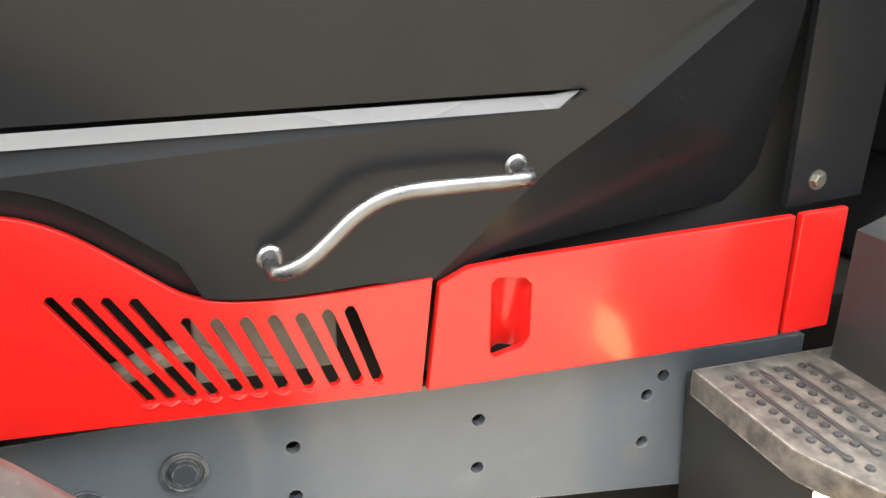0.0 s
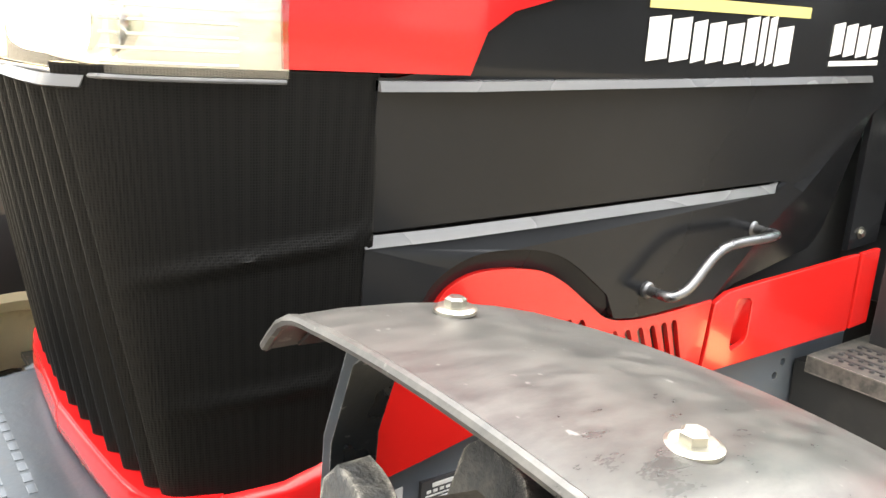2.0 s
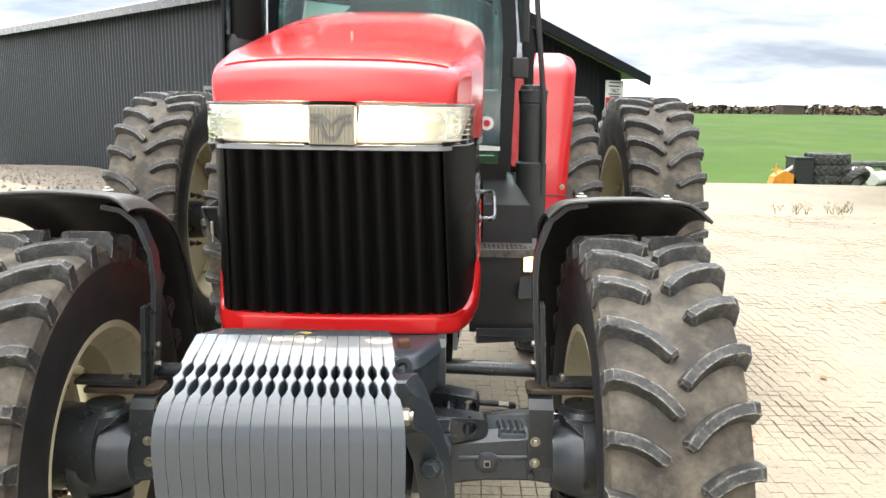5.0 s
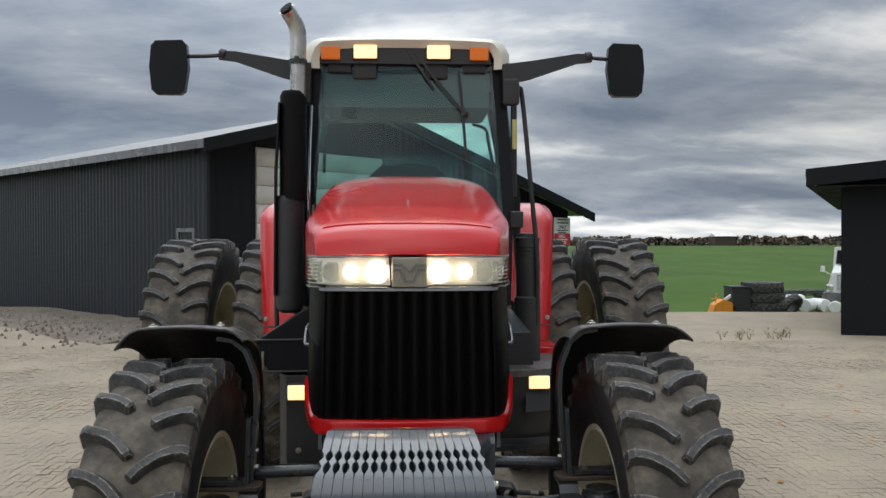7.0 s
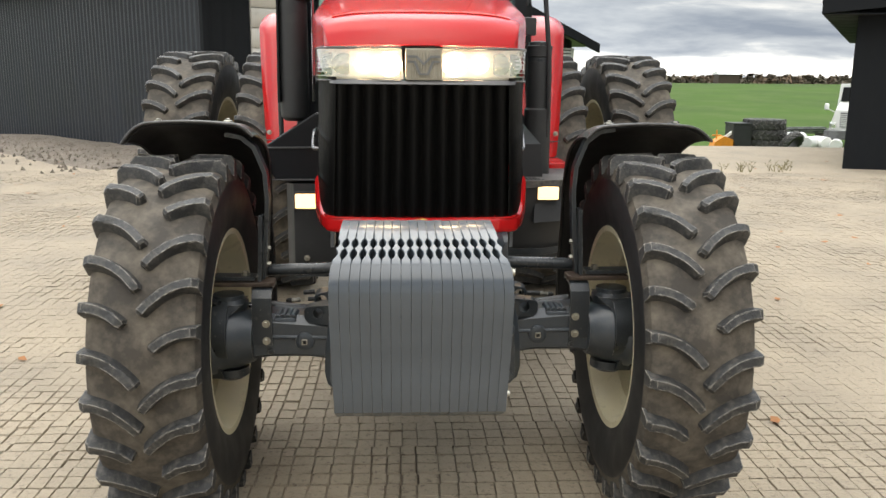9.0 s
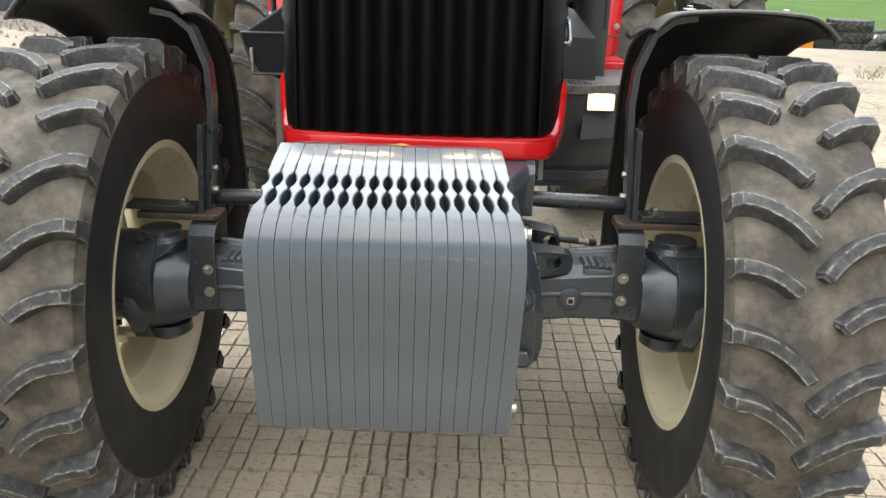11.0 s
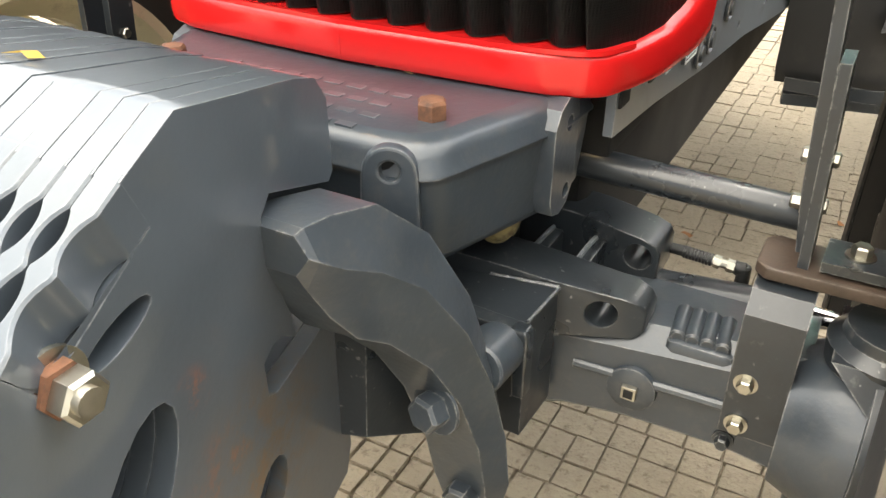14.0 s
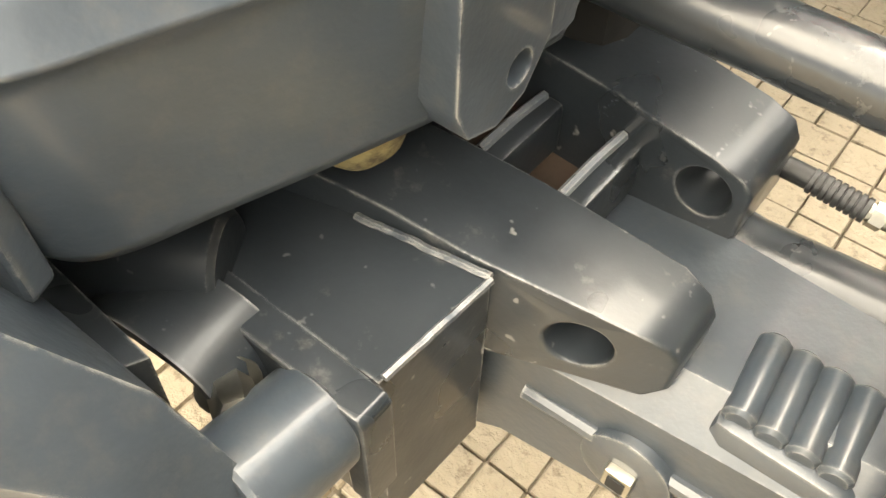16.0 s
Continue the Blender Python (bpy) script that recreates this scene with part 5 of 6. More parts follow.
part("bracket_edge", merge(rod((-0.84, 0.995, 1.262), (-0.50, 0.995, 1.266), 0.006, 8), rod((-0.84, 0.995, 1.262), (-0.79, 0.995, 1.10), 0.006, 8), rod((-0.79, 0.995, 1.09), (-0.50, 0.995, 1.09), 0.006, 8)), BLACK_MATT, tractor)
part("latch", merge(box((-0.80, 0.985, 1.14), (-0.785, 1.0, 1.20), 0.003), rod((-0.79, 0.99, 1.10), (-0.79, 0.99, 1.15), 0.005, 8)), ZINC, tractor)

# --- air cleaner and exhaust ---
air = part("air_cleaner", lathe([(1.05, 0.072), (1.08, 0.078), (1.46, 0.078), (1.47, 0.066), (1.76, 0.066), (1.765, 0.072), (1.80, 0.072)], (0.724, 1.42, 0), "z", 36), BLACK_MATT, tractor, "black upright air cleaner canister")
part("air_cap", merge(lathe([(1.80, 0.074), (1.822, 0.076), (1.828, 0.066), (1.846, 0.062), (1.852, 0.03)], (0.724, 1.42, 0), "z", 28), *[box((0.716, 1.345, 1.806), (0.732, 1.355, 1.842), 0.002)]), BLACK_MATT, air)
part("air_clamp", lathe([(1.735, 0.069), (1.755, 0.069)], (0.724, 1.42, 0), "z", 28), IRON, air)

ex = part("exhaust_muffler", lathe([(1.40, 0.05), (1.42, 0.074), (1.46, 0.080), (2.02, 0.080), (2.06, 0.068)], (-0.668, 1.16, 0), "z", 36), BLACK_MATT, tractor, "black muffler with a perforated guard and bent steel tailpipe")
part("heat_guard", lathe([(2.04, 0.078), (2.62, 0.074), (2.65, 0.062)], (-0.646, 1.16, 0), "z", 36), MESH, ex, "perforated black heat guard")
part("guard_shell", bar([(-0.745, 1.12, 1.50), (-0.738, 1.12, 2.20), (-0.715, 1.12, 2.58)], 0.06, 0.010, (0, 1, 0)), BLACK, ex)
part("tailpipe", pipe([(-0.618, 1.16, 2.60), (-0.618, 1.16, 2.86), (-0.615, 1.16, 2.95), (-0.625, 1.15, 3.02), (-0.655, 1.125, 3.075), (-0.672, 1.10, 3.10)], 0.046, 24, 6), STEEL, ex, "weathered steel tailpipe")
part("pipe_clamp", merge(lathe([(2.80, 0.052), (2.83, 0.052)], (-0.618, 1.16, 0), "z", 28), box((-0.63, 1.09, 2.80), (-0.606, 1.11, 2.84), 0.003)), IRON, ex)
# black disc on the capped end, painting the dark inside the pipe
part("pipe_mouth_shade", lathe([(0, 0.040), (0.004, 0.040)], (0, 0, 0), "z", 24), VOID, ex).matrix_basis = look((-0.675, 1.096, 3.105), (-0.60, 1.18, 3.02))
part("guard_rail", pipe([(-0.565, 1.20, 1.5), (-0.560, 1.20, 2.2), (-0.545, 1.20, 2.58)], 0.008, 8, 5), CHROME, ex)

# --- cab ---
cab = part("cab_frame", merge(
    bar([(0.575, 1.40, 1.42), (0.592, 1.40, 2.05), (0.535, 1.42, 2.84)], 0.085, 0.075, (1, 0, 0), 0.012),
    bar([(-0.575, 1.40, 1.42), (-0.592, 1.40, 2.05), (-0.535, 1.42, 2.84)], 0.085, 0.075, (1, 0, 0), 0.012),
    bar([(0.80, 2.85, 1.5), (0.80, 2.85, 2.1), (0.66, 2.80, 2.84)], 0.10, 0.08, (1, 0, 0), 0.012),
    bar([(-0.80, 2.85, 1.5), (-0.80, 2.85, 2.1), (-0.66, 2.80, 2.84)], 0.10, 0.08, (1, 0, 0), 0.012),
    bar([(0.76, 2.20, 1.3), (0.76, 2.20, 2.1), (0.64, 2.15, 2.84)], 0.05, 0.07, (1, 0, 0), 0.010),
    bar([(-0.76, 2.20, 1.3), (-0.76, 2.20, 2.1), (-0.64, 2.15, 2.84)], 0.05, 0.07, (1, 0, 0), 0.010),
    box((-0.60, 1.38, 1.30), (0.60, 1.46, 1.50), 0.015)), BLACK, tractor, "glossy black cab frame")
part("cab_floor", box((-0.72, 1.40, 1.10), (0.72, 2.9, 1.32), 0.03), BLACK_MATT, cab)
part("rear_sill", box((-0.80, 2.78, 1.30), (0.80, 2.88, 1.85), 0.02), BLACK_MATT, cab)
part("roof_rail", box((-0.62, 1.38, 2.82), (0.62, 2.9, 2.87), 0.01), BLACK_MATT, cab)
def roof_fn(u, v):
    a, b = abs(u), v
    x = 0.62 * math.copysign(min(1, a * 1.06) ** 0.9, u)
    edge = max(0, (a - 0.80) / 0.20)
    front = max(0, (0.10 - b) / 0.10)
    z = 3.035 - 0.15 * edge ** 2.2 - 0.05 * front ** 2 - 0.02 * a * a
    return Vector((x * (1 - 0.10 * front), 1.30 + 1.62 * b, z))
part("roof", sheet(roof_fn, [i / 20 for i in range(-20, 21)], [0, 0.02, 0.05, 0.1, 0.3, 0.6, 0.9, 0.96, 1.0], 0.05), CREAM_ROOF, cab, "cream plastic cab roof", 50)
part("visor", soften(loft([[(x, y, z) for x, z in ((-0.505, 2.85), (0.495, 2.85), (0.485, 2.945), (0.30, 2.955), (0.27, 2.985), (-0.27, 2.985), (-0.31, 2.955), (-0.495, 2.945))] for y in (1.33, 1.50)]), 0.008), BLACK_MATT, cab, "black lamp visor above the windscreen")
for a, b, c, d in ((-0.47, -0.33, 2.80, 0.07), (0.33, 0.47, 2.80, 0.07), (-0.32, -0.18, 2.765, 0.05), (0.10, 0.24, 2.765, 0.05)):
    part("visor_pod", box((a, 1.35, c), (b, 1.35 + d, 2.86), 0.012), BLACK_MATT, cab)
for x in (-0.245, 0.185):
    f = part("roof_lamp", box((x - 0.078, 1.318, 2.868), (x + 0.078, 1.345, 2.962), 0.012), BLACK_MATT, cab)
    part("lamp_face", box((x - 0.068, 1.305, 2.876), (x + 0.068, 1.322, 2.954), 0.012), LAMP_LIT, f, "glowing roof work lamp")
for x in (-0.448, 0.425):
    part("amber_lamp", box((x - 0.056, 1.31, 2.868), (x + 0.056, 1.345, 2.945), 0.008), AMBER, cab, "orange flasher lens")
screen_y = lambda z: 1.385 + 0.03 * (z - 1.5) / 1.35
part("windscreen", plate([(-0.555, 1.46), (0.555, 1.46), (0.565, 2.05), (0.505, 2.85), (-0.505, 2.85), (-0.565, 2.05)], lambda u, v, d: (u, screen_y(v) + d - 0.045, v), 0.006), GLASS, cab, "greenish tinted windscreen").visible_shadow = False
for s in (1, -1):
    part("side_glass", plate([(1.43, 1.45), (2.18, 1.35), (2.14, 2.83), (1.45, 2.83)], lambda u, v, d: (s * ((0.615 + 0.16 * min(1, (u - 1.43) / 0.7)) - 0.075 * max(0, (v - 2.05) / 0.8) + d), u, v), 0.006), GLASS, cab).visible_shadow = False
    part("rear_side_glass", plate([(2.24, 1.85), (2.80, 1.85), (2.76, 2.83), (2.20, 2.83)], lambda u, v, d: (s * (0.79 - 0.11 * max(0, (v - 2.05) / 0.8) + d), u, v), 0.006), GLASS, cab).visible_shadow = False
part("rear_glass", plate([(-0.74, 1.86), (0.74, 1.86), (0.62, 2.83), (-0.62, 2.83)], on_y(2.84), 0.006), GLASS, cab).visible_shadow = False
part("headliner", box((-0.58, 1.45, 2.70), (0.58, 2.78, 2.83), 0.03), LINER, cab)
part("sun_blind", box((-0.49, 1.40, 2.60), (0.49, 1.425, 2.80), 0.006), LINER, cab)
part("mirror_inside", box((-0.40, 1.48, 2.55), (-0.30, 1.50, 2.62), 0.01), BLACK_MATT, cab)
part("grip_inside", pipe([(0.40, 1.52, 2.52), (0.48, 1.52, 2.49), (0.50, 1.52, 2.40), (0.54, 1.52, 2.2)], 0.010, 8, 5), BLACK_MATT, cab)
part("grip_inside", pipe([(-0.40, 1.52, 2.56), (-0.47, 1.52, 2.52), (-0.50, 1.52, 2.40), (-0.51, 1.52, 2.22)], 0.010, 8, 5), BLACK_MATT, cab)
part("dashboard", soften(loft([[(x * k, y, z) for x, z in ((-0.34, 1.35), (0.34, 1.35), (0.30, 2.16), (0.18, 2.26), (-0.18, 2.26), (-0.30, 2.16))] for y, k in ((1.46, 0.9), (1.78, 1.0))]), 0.03, 3), SEAT, cab)
part("steering_wheel", lathe([(0.016 * math.cos(a), 0.20 + 0.016 * math.sin(a)) for a in (2 * math.pi * k / 10 for k in range(10))], (0, 0, 0), "z", 36, closed=True), BLACK_MATT, cab).matrix_basis = pose(0.02, 1.90, 2.20, 35)
part("driver_seat", merge(box((-0.26, 2.18, 1.62), (0.26, 2.66, 1.80), 0.05, 3), box((-0.25, 2.58, 1.75), (0.25, 2.72, 2.28), 0.05, 3), box((-0.1, 2.2, 1.3), (0.1, 2.6, 1.65), 0.02)), SEAT, cab, "dark cloth driver seat")
part("wiper", merge(bar([(0.04, 1.332, 2.93), (0.19, 1.332, 2.73), (0.34, 1.332, 2.555)], 0.016, 0.012, (1, 0, 1)), bar([(0.0, 1.332, 2.93), (0.16, 1.332, 2.70)], 0.012, 0.012, (1, 0, 1)), bar([(0.305, 1.335, 2.80), (0.325, 1.335, 2.60), (0.352, 1.335, 2.245)], 0.016, 0.014, (1, 0, 0)), rod((0.33, 1.325, 2.56), (0.35, 1.345, 2.55), 0.02, 12)), BLACK_MATT, cab, "black windscreen wiper")
st = part("round_sticker", lathe([(0, 0.034), (-0.001, 0.034)], (0.492, 1.338, 1.66), "y", 28), WHITE_PRINT, cab, "round white and red sticker on the glass")
part("sticker_centre", lathe([(0, 0.017), (-0.0012, 0.017)], (0.492, 1.3365, 1.66), "y", 20), RED_PRINT, st)
part("window_decal", plate([(0.43, 1.525), (0.56, 1.525), (0.56, 1.545), (0.43, 1.555)], on_y(1.334), 0.001), WHITE_PRINT, cab)
for s in (1, -1):
    part("door_rail", pipe([(s * 0.60, 1.36, 2.70), (s * 0.66, 1.36, 2.705), (s * 0.685, 1.36, 2.66), (s * 0.74, 1.36, 2.10), (s * 0.775, 1.36, 1.70), (s * 0.775, 1.37, 1.30)], 0.014, 10, 6), BLACK_MATT, cab, "black tubular grab rail")
    part("rail_clamp", box((s * 0.61, 1.33, 1.88), (s * 0.69, 1.37, 1.98), 0.01), BLACK_MATT, cab)
    part("seat_belt_post", box((s * 0.70, 2.0, 2.10), (s * 0.74, 2.04, 2.75), 0.008), BLACK_MATT, cab)
part("warning_flag", box((0.705, 1.985, 2.42), (0.735, 2.0, 2.62), 0.004), YELLOW_PRINT, cab)
for s in (1, -1):
    arm = part("mirror_arm", merge(soften(loft([[(s * x, 1.30 + b, z) for b, z in ((-0.02, z0), (0.02, z0), (0.02, z1), (-0.02, z1))] for x, z0, z1 in ((0.56, 2.72, 2.84), (0.72, 2.755, 2.86), (1.0, 2.85, 2.905), (1.09, 2.86, 2.905))]), 0.008), rod((s * 1.05, 1.30, 2.885), (s * 1.09, 1.30, 2.895), 0.032, 16, 0.008), pipe([(s * 1.08, 1.30, 2.885), (s * 1.20, 1.29, 2.875), (s * (1.30 if s > 0 else 1.385), 1.285, 2.875)], 0.012, 10, 4), box((s * 0.56, 1.27, 2.60), (s * 0.66, 1.33, 2.76), 0.02)), BLACK_MATT, cab, "black mirror arm")
    off = 0.0 if s > 0 else 0.085
    part("side_mirror", soften(loft([[(s * (x + off), y, z) for x, z in ((1.185, 2.665), (1.21, 2.645), (1.345, 2.645), (1.372, 2.67), (1.385, 2.80), (1.375, 2.92), (1.35, 2.95), (1.20, 2.955), (1.175, 2.93), (1.165, 2.80))] for y in (1.225, 1.275)]), 0.018, 4), BLACK, arm, "black mirror housing", 40)
    part("mirror_glass", plate([(s * (1.19 + off), 2.67), (s * (1.36 + off), 2.67), (s * (1.37 + off), 2.93), (s * (1.185 + off), 2.93)], on_y(1.277), 0.003), CHROME, arm)

# --- red rear fenders ---
for s in (1, -1):
    def guard(u, v):
        z = 1.10 + 0.98 * min(1, u / 0.72)
        over = max(0, (u - 0.66) / 0.34)
        y = 2.22 + 0.42 * min(1, u / 0.72) ** 1.4 + 1.1 * over
        z -= 0.03 * over - 0.05 * math.sin(over * 2.2)
        edge = max(0, (v - 0.72) / 0.28)
        return Vector((s * (0.76 + (0.25 + 0.10 * min(1, u / 0.72)) * v), y + 0.09 * edge ** 2, z - 0.05 * edge ** 2 * min(1, over * 4)))
    g = part("rear_fender", sheet(guard, [i / 28 for i in range(29)], [i / 14 for i in range(15)], 0.02), RED, tractor, "glossy red rear mudguard", 50)
    part("fender_step", box((s * 0.76, 1.95, 1.03), (s * 1.03, 2.28, 1.09), 0.01), RED, g)
    for k in range(5):
        part("step_rib", box((s * 0.79, 1.98 + 0.05 * k, 1.088), (s * 1.00, 2.0 + 0.05 * k, 1.100), 0.003), RED, g)
    part("fender_seam", box((s * 0.76, 2.235, 1.205), (s * 1.02, 2.25, 1.212), 0.001, 1), DARK_PRINT, g)
    part("fender_bolt", hexbolt((s * 0.985, 2.24, 1.262), (0, -1, 0), 0.02, 0.01), ZINC, g)
    part("door_handle", merge(box((s * 0.66, 1.95, 1.80), (s * 0.70, 1.99, 1.98), 0.012)), BLACK_MATT, cab)

# ======== front weights ========
PROFILE = [(-0.888, 1.1935), (-0.745, 1.168), (-0.705, 1.156), (-0.684, 1.128), (-0.680, 1.046), (-0.690, 1.037), (-0.785, 1.070), (-0.803, 1.076), (-0.820, 1.058), (-0.818, 1.010), (-0.786, 0.928), (-0.780, 0.896),
           (-0.806, 0.914), (-0.824, 0.916), (-0.842, 0.905), (-0.840, 0.862), (-0.826, 0.856), (-0.712, 0.874), (-0.690, 0.852), (-0.676, 0.650), (-0.690, 0.610), (-0.725, 0.602), (-1.085, 0.608), (-1.118, 0.632), (-1.143, 0.800), (-1.1565, 0.925), (-1.161, 0.975), (-1.162, 1.015), (-1.155, 1.056), (-1.140, 1.084), (-1.118, 1.106), (-1.093, 1.063), (-0.9645, 1.1255), (-0.985, 1.171), (-0.95, 1.185), (-0.915, 1.199)]
# the grip, along the sloping edge
RIM = curve2([(-1.1236, 1.1005), (-1.118, 1.106), (-1.103, 1.1155), (-1.088, 1.124), (-1.06, 1.1375), (-1.03, 1.151), (-1.0, 1.1645), (-0.985, 1.171), (-0.977, 1.1742)], 7)


def oval(cy, cz, a, b, turn, n=18):
    c, q = math.cos(turn), math.sin(turn)
    return [(cy + a * math.cos(t) * c - b * math.sin(t) * q, cz + a * math.cos(t) * q + b * math.sin(t) * c) for t in (2 * math.pi * k / n for k in range(n))]


def weight_mesh(holes, thick, c):
    body = plate(PROFILE, on_x(-thick / 2), thick, holes, 0.0022, 2)
    # the edge itself, narrowed twice for the fingers
    rings = []
    for i, (y, z) in enumerate(RIM):
        a, b = RIM[max(i - 1, 0)], RIM[min(i + 1, len(RIM) - 1)]
        d = Vector((0, b[0] - a[0], b[1] - a[1])).normalized()
        inner = Vector((0, d.z, -d.y)) * 0.050
        neck = sum(max(0.0, 1 - ((y - c) / r) ** 2) for c, r in ((-1.034, 0.0225), (-1.082, 0.0235)) if z > 1.09)
        w = thick / 2 * (0.992 - 0.66 * neck)
        q, e = Vector((0, y, z)) - inner * 0.008, inner * 0.045
        rings.append([q + inner + Vector((-w, 0, 0)), q + inner + Vector((w, 0, 0)), q + e + Vector((w, 0, 0)), q + Vector((w - 0.0022, 0, 0)), q + Vector((-w + 0.0022, 0, 0)), q + e + Vector((-w, 0, 0))])
    grip = loft(rings)
    for v in list(body.verts) + list(grip.verts):
        v.co.x = (v.co.x + c) * float(np.interp(-v.co.y, (0.68, 0.90, 1.08, 1.17), (0.870, 0.955, 1.050, 1.130))) - c + float(np.interp(-v.co.y, (0.68, 1.17), (-0.019, 0.003)))
    return body, grip


HOLES = [oval(-1.035, 0.905, 0.085, 0.042, 0.95), oval(-0.855, 0.735, 0.045, 0.028, 1.1), oval(-1.016, 1.064, 0.040, 0.013, 0.2), ring(-1.078, 1.066, 0.017, 16)]
rng = random.Random(3)
for k in range(18):
    c = (k - 8.5) * 0.0272
    slab, grip = weight_mesh(HOLES, 0.0264, c)
    weight = part("suitcase_weight", slab, RUST_STAINED if k == 17 else GREY_SMOOTH)
    part("grip", grip, GREY_SMOOTH, weight)
    weight.matrix_basis = pose(c - 0.0155, rng.uniform(-0.0012, 0.0012), rng.uniform(-0.001, 0.001))
    tagged(weight, "blue-grey cast iron suitcase weight in the front bank", "tractor weight", "front suitcase weights")
clamp = thing("clamp_bolt", "zinc clamp bolt through the front weights", "bolt", at=pose(0.232, -1.078, 1.066))
part("washer", lathe([(0, 0.028), (0.005, 0.028)], (0, 0, 0), "x", 28), ZINC, clamp)
part("sleeve", lathe([(0.005, 0.021), (0.016, 0.021)], (0, 0, 0), "x", 6), RUST, clamp)
part("nut", lathe([(0.012, 0.020), (0.030, 0.020), (0.033, 0.017)], (0, 0.003, -0.003), "x", 6), ZINC, clamp)
part("thread_end", rod((-0.49, 0, 0), (0.040, 0, 0), 0.011, 14), ZINC, clamp)
low = thing("clamp_bolt", "zinc clamp bolt low in the front weights", "bolt", at=pose(0.234, -1.09, 0.68))
part("nut", lathe([(0.0, 0.02), (0.02, 0.02)], (0, 0, 0), "x", 6), ZINC, low)
part("thread_end", rod((-0.49, 0, 0), (0.03, 0, 0), 0.010, 12), ZINC, low)

# ======== ground ========
def ground_z(x, y):
    """Flat yard; past it the land drops, then the field rolls up to the woods."""
    d = max(0.0, (y - 17.0 + 0.10 * (x - 8)) / 16.2)
    z = -1.46 * min(1, d)
    far = max(0.0, (y - 36) / 60)
    z += 2.46 * min(1.0, far) ** 0.8 - 5.5 * min(1.0, max(0, (y - 110) / 220))
    return z


def ring_steps(a, b, n, p=2.2):
    return [a + (b - a) * (i / n) ** p for i in range(n + 1)]


gx = sorted(set([-x for x in ring_steps(6, 900, 26)] + ring_steps(6, 900, 26) + [i * 1.0 for i in range(-40, 13)]))
gy = sorted(set([-y for y in ring_steps(6, 900, 14)] + [i * 1.0 for i in range(-6, 50)] + ring_steps(50, 1200, 30)))
bm = sheet(lambda x, y: Vector((x, y, ground_z(x, y) - 0.014)), gx, gy)


def on_yard(x, y):
    return y < 17.0 - 0.10 * (x - 8) and x > -40 and y > -30 and x < 60


for f in bm.faces:
    c = f.calc_center_median()
    paved = -7 < c.x < 8 and -3 < c.y < 10.5
    f.material_index = 2 if paved else 1 if on_yard(c.x, c.y) and (c.y < 9 or (c.x + 11.7) * 0.786 + (c.y - 14.8) * 0.62 > -2.5) else 0
ground = part("ground", bm, [GRASS, CONCRETE, SOIL], None, "", 60, fix=False)
tagged(ground, "worn concrete yard running out into a green field", "ground", kind="structure")

# gravel lane that bends away past the end of the shed
LINE = curve2([(-14.5, 22.5, 2.6), (-18.0, 27.5, 2.6), (-25.0, 35.8, 2.2), (-33.5, 44.6, 2.0), (-48.0, 58.0, 2.0), (-75.0, 80.0, 2.0)], 10)
bm = bmesh.new()
rows = []
for i, (x, y, w) in enumerate(LINE):
    a, b = LINE[max(i - 1, 0)], LINE[min(i + 1, len(LINE) - 1)]
    d = Vector((b[0] - a[0], b[1] - a[1], 0)).normalized()
    rows.append([bm.verts.new((x + d.y * w * k, y - d.x * w * k, ground_z(x + d.y * w * k, y - d.x * w * k) + 0.02 + 0.05 * (1 - k * k))) for k in (-1, -0.8, -0.4, 0, 0.4, 0.8, 1)])
for a, b in zip(rows, rows[1:]):
    for j in range(6):
        bm.faces.new((a[j], a[j + 1], b[j + 1], b[j]))
tagged(part("lane", bm, LANE, None, "", 60), "pale gravel lane running off between the fields", "lane", kind="structure")

# gravel along the foot of the long shed
C0, U, V = Vector((-3.9, 13.1, 0)), Vector((0.7071, 0.7071, 0)), Vector((-0.7071, 0.7071, 0))
bm = bmesh.new()
rng = random.Random(4)
rows = []
for i in range(31):
    row = []
    for j in range(7):
        q = C0 + V * (-0.3 + i * 0.55) - U * (j * 0.42 + rng.uniform(-0.1, 0.1))
        row.append(bm.verts.new((q.x, q.y, ground_z(q.x, q.y) + 0.012 + (0.05 * (6 - j) / 6 if j else 0.06) * rng.uniform(0.6, 1.3) - (0.03 if j == 6 else 0))))
    rows.append(row)
for a, b in zip(rows, rows[1:]):
    for j in range(6):
        bm.faces.new((a[j], a[j + 1], b[j + 1], b[j]))
stones = bmesh.new()
for i in range(2600):
    q = C0 + V * rng.uniform(-0.5, 16.5) - U * abs(rng.gauss(0, 1.3))
    r, z = rng.uniform(0.015, 0.05), ground_z(q.x, q.y) + 0.02
    top_ = stones.verts.new((q.x + rng.uniform(-r, r) * 0.4, q.y + rng.uniform(-r, r) * 0.4, z + r * 1.1))
    foot = [stones.verts.new((q.x + r * math.cos(a), q.y + r * math.sin(a), z - 0.02)) for a in (rng.uniform(0, 0.8), rng.uniform(1.6, 2.4), rng.uniform(3.2, 4.0), rng.uniform(4.6, 5.6))]
    for j in range(4):
        stones.faces.new((foot[j], foot[(j + 1) % 4], top_))
tagged(part("loose_stones", stones, GRAVEL, None, "", 10), "loose stones scattered along the shed", "stones", kind="stuff")
verge = tagged(part("gravel_verge", bm, GRAVEL), "dark gravel verge at the foot of the shed", "gravel", kind="stuff")

# ======== long shed with a gable end ========
shed = thing("shed", "long dark corrugated shed with a pale boarded gable", "shed")


def at_shed(u, v, z):
    q = C0 + U * u + V * v
    return Vector((q.x, q.y, z))


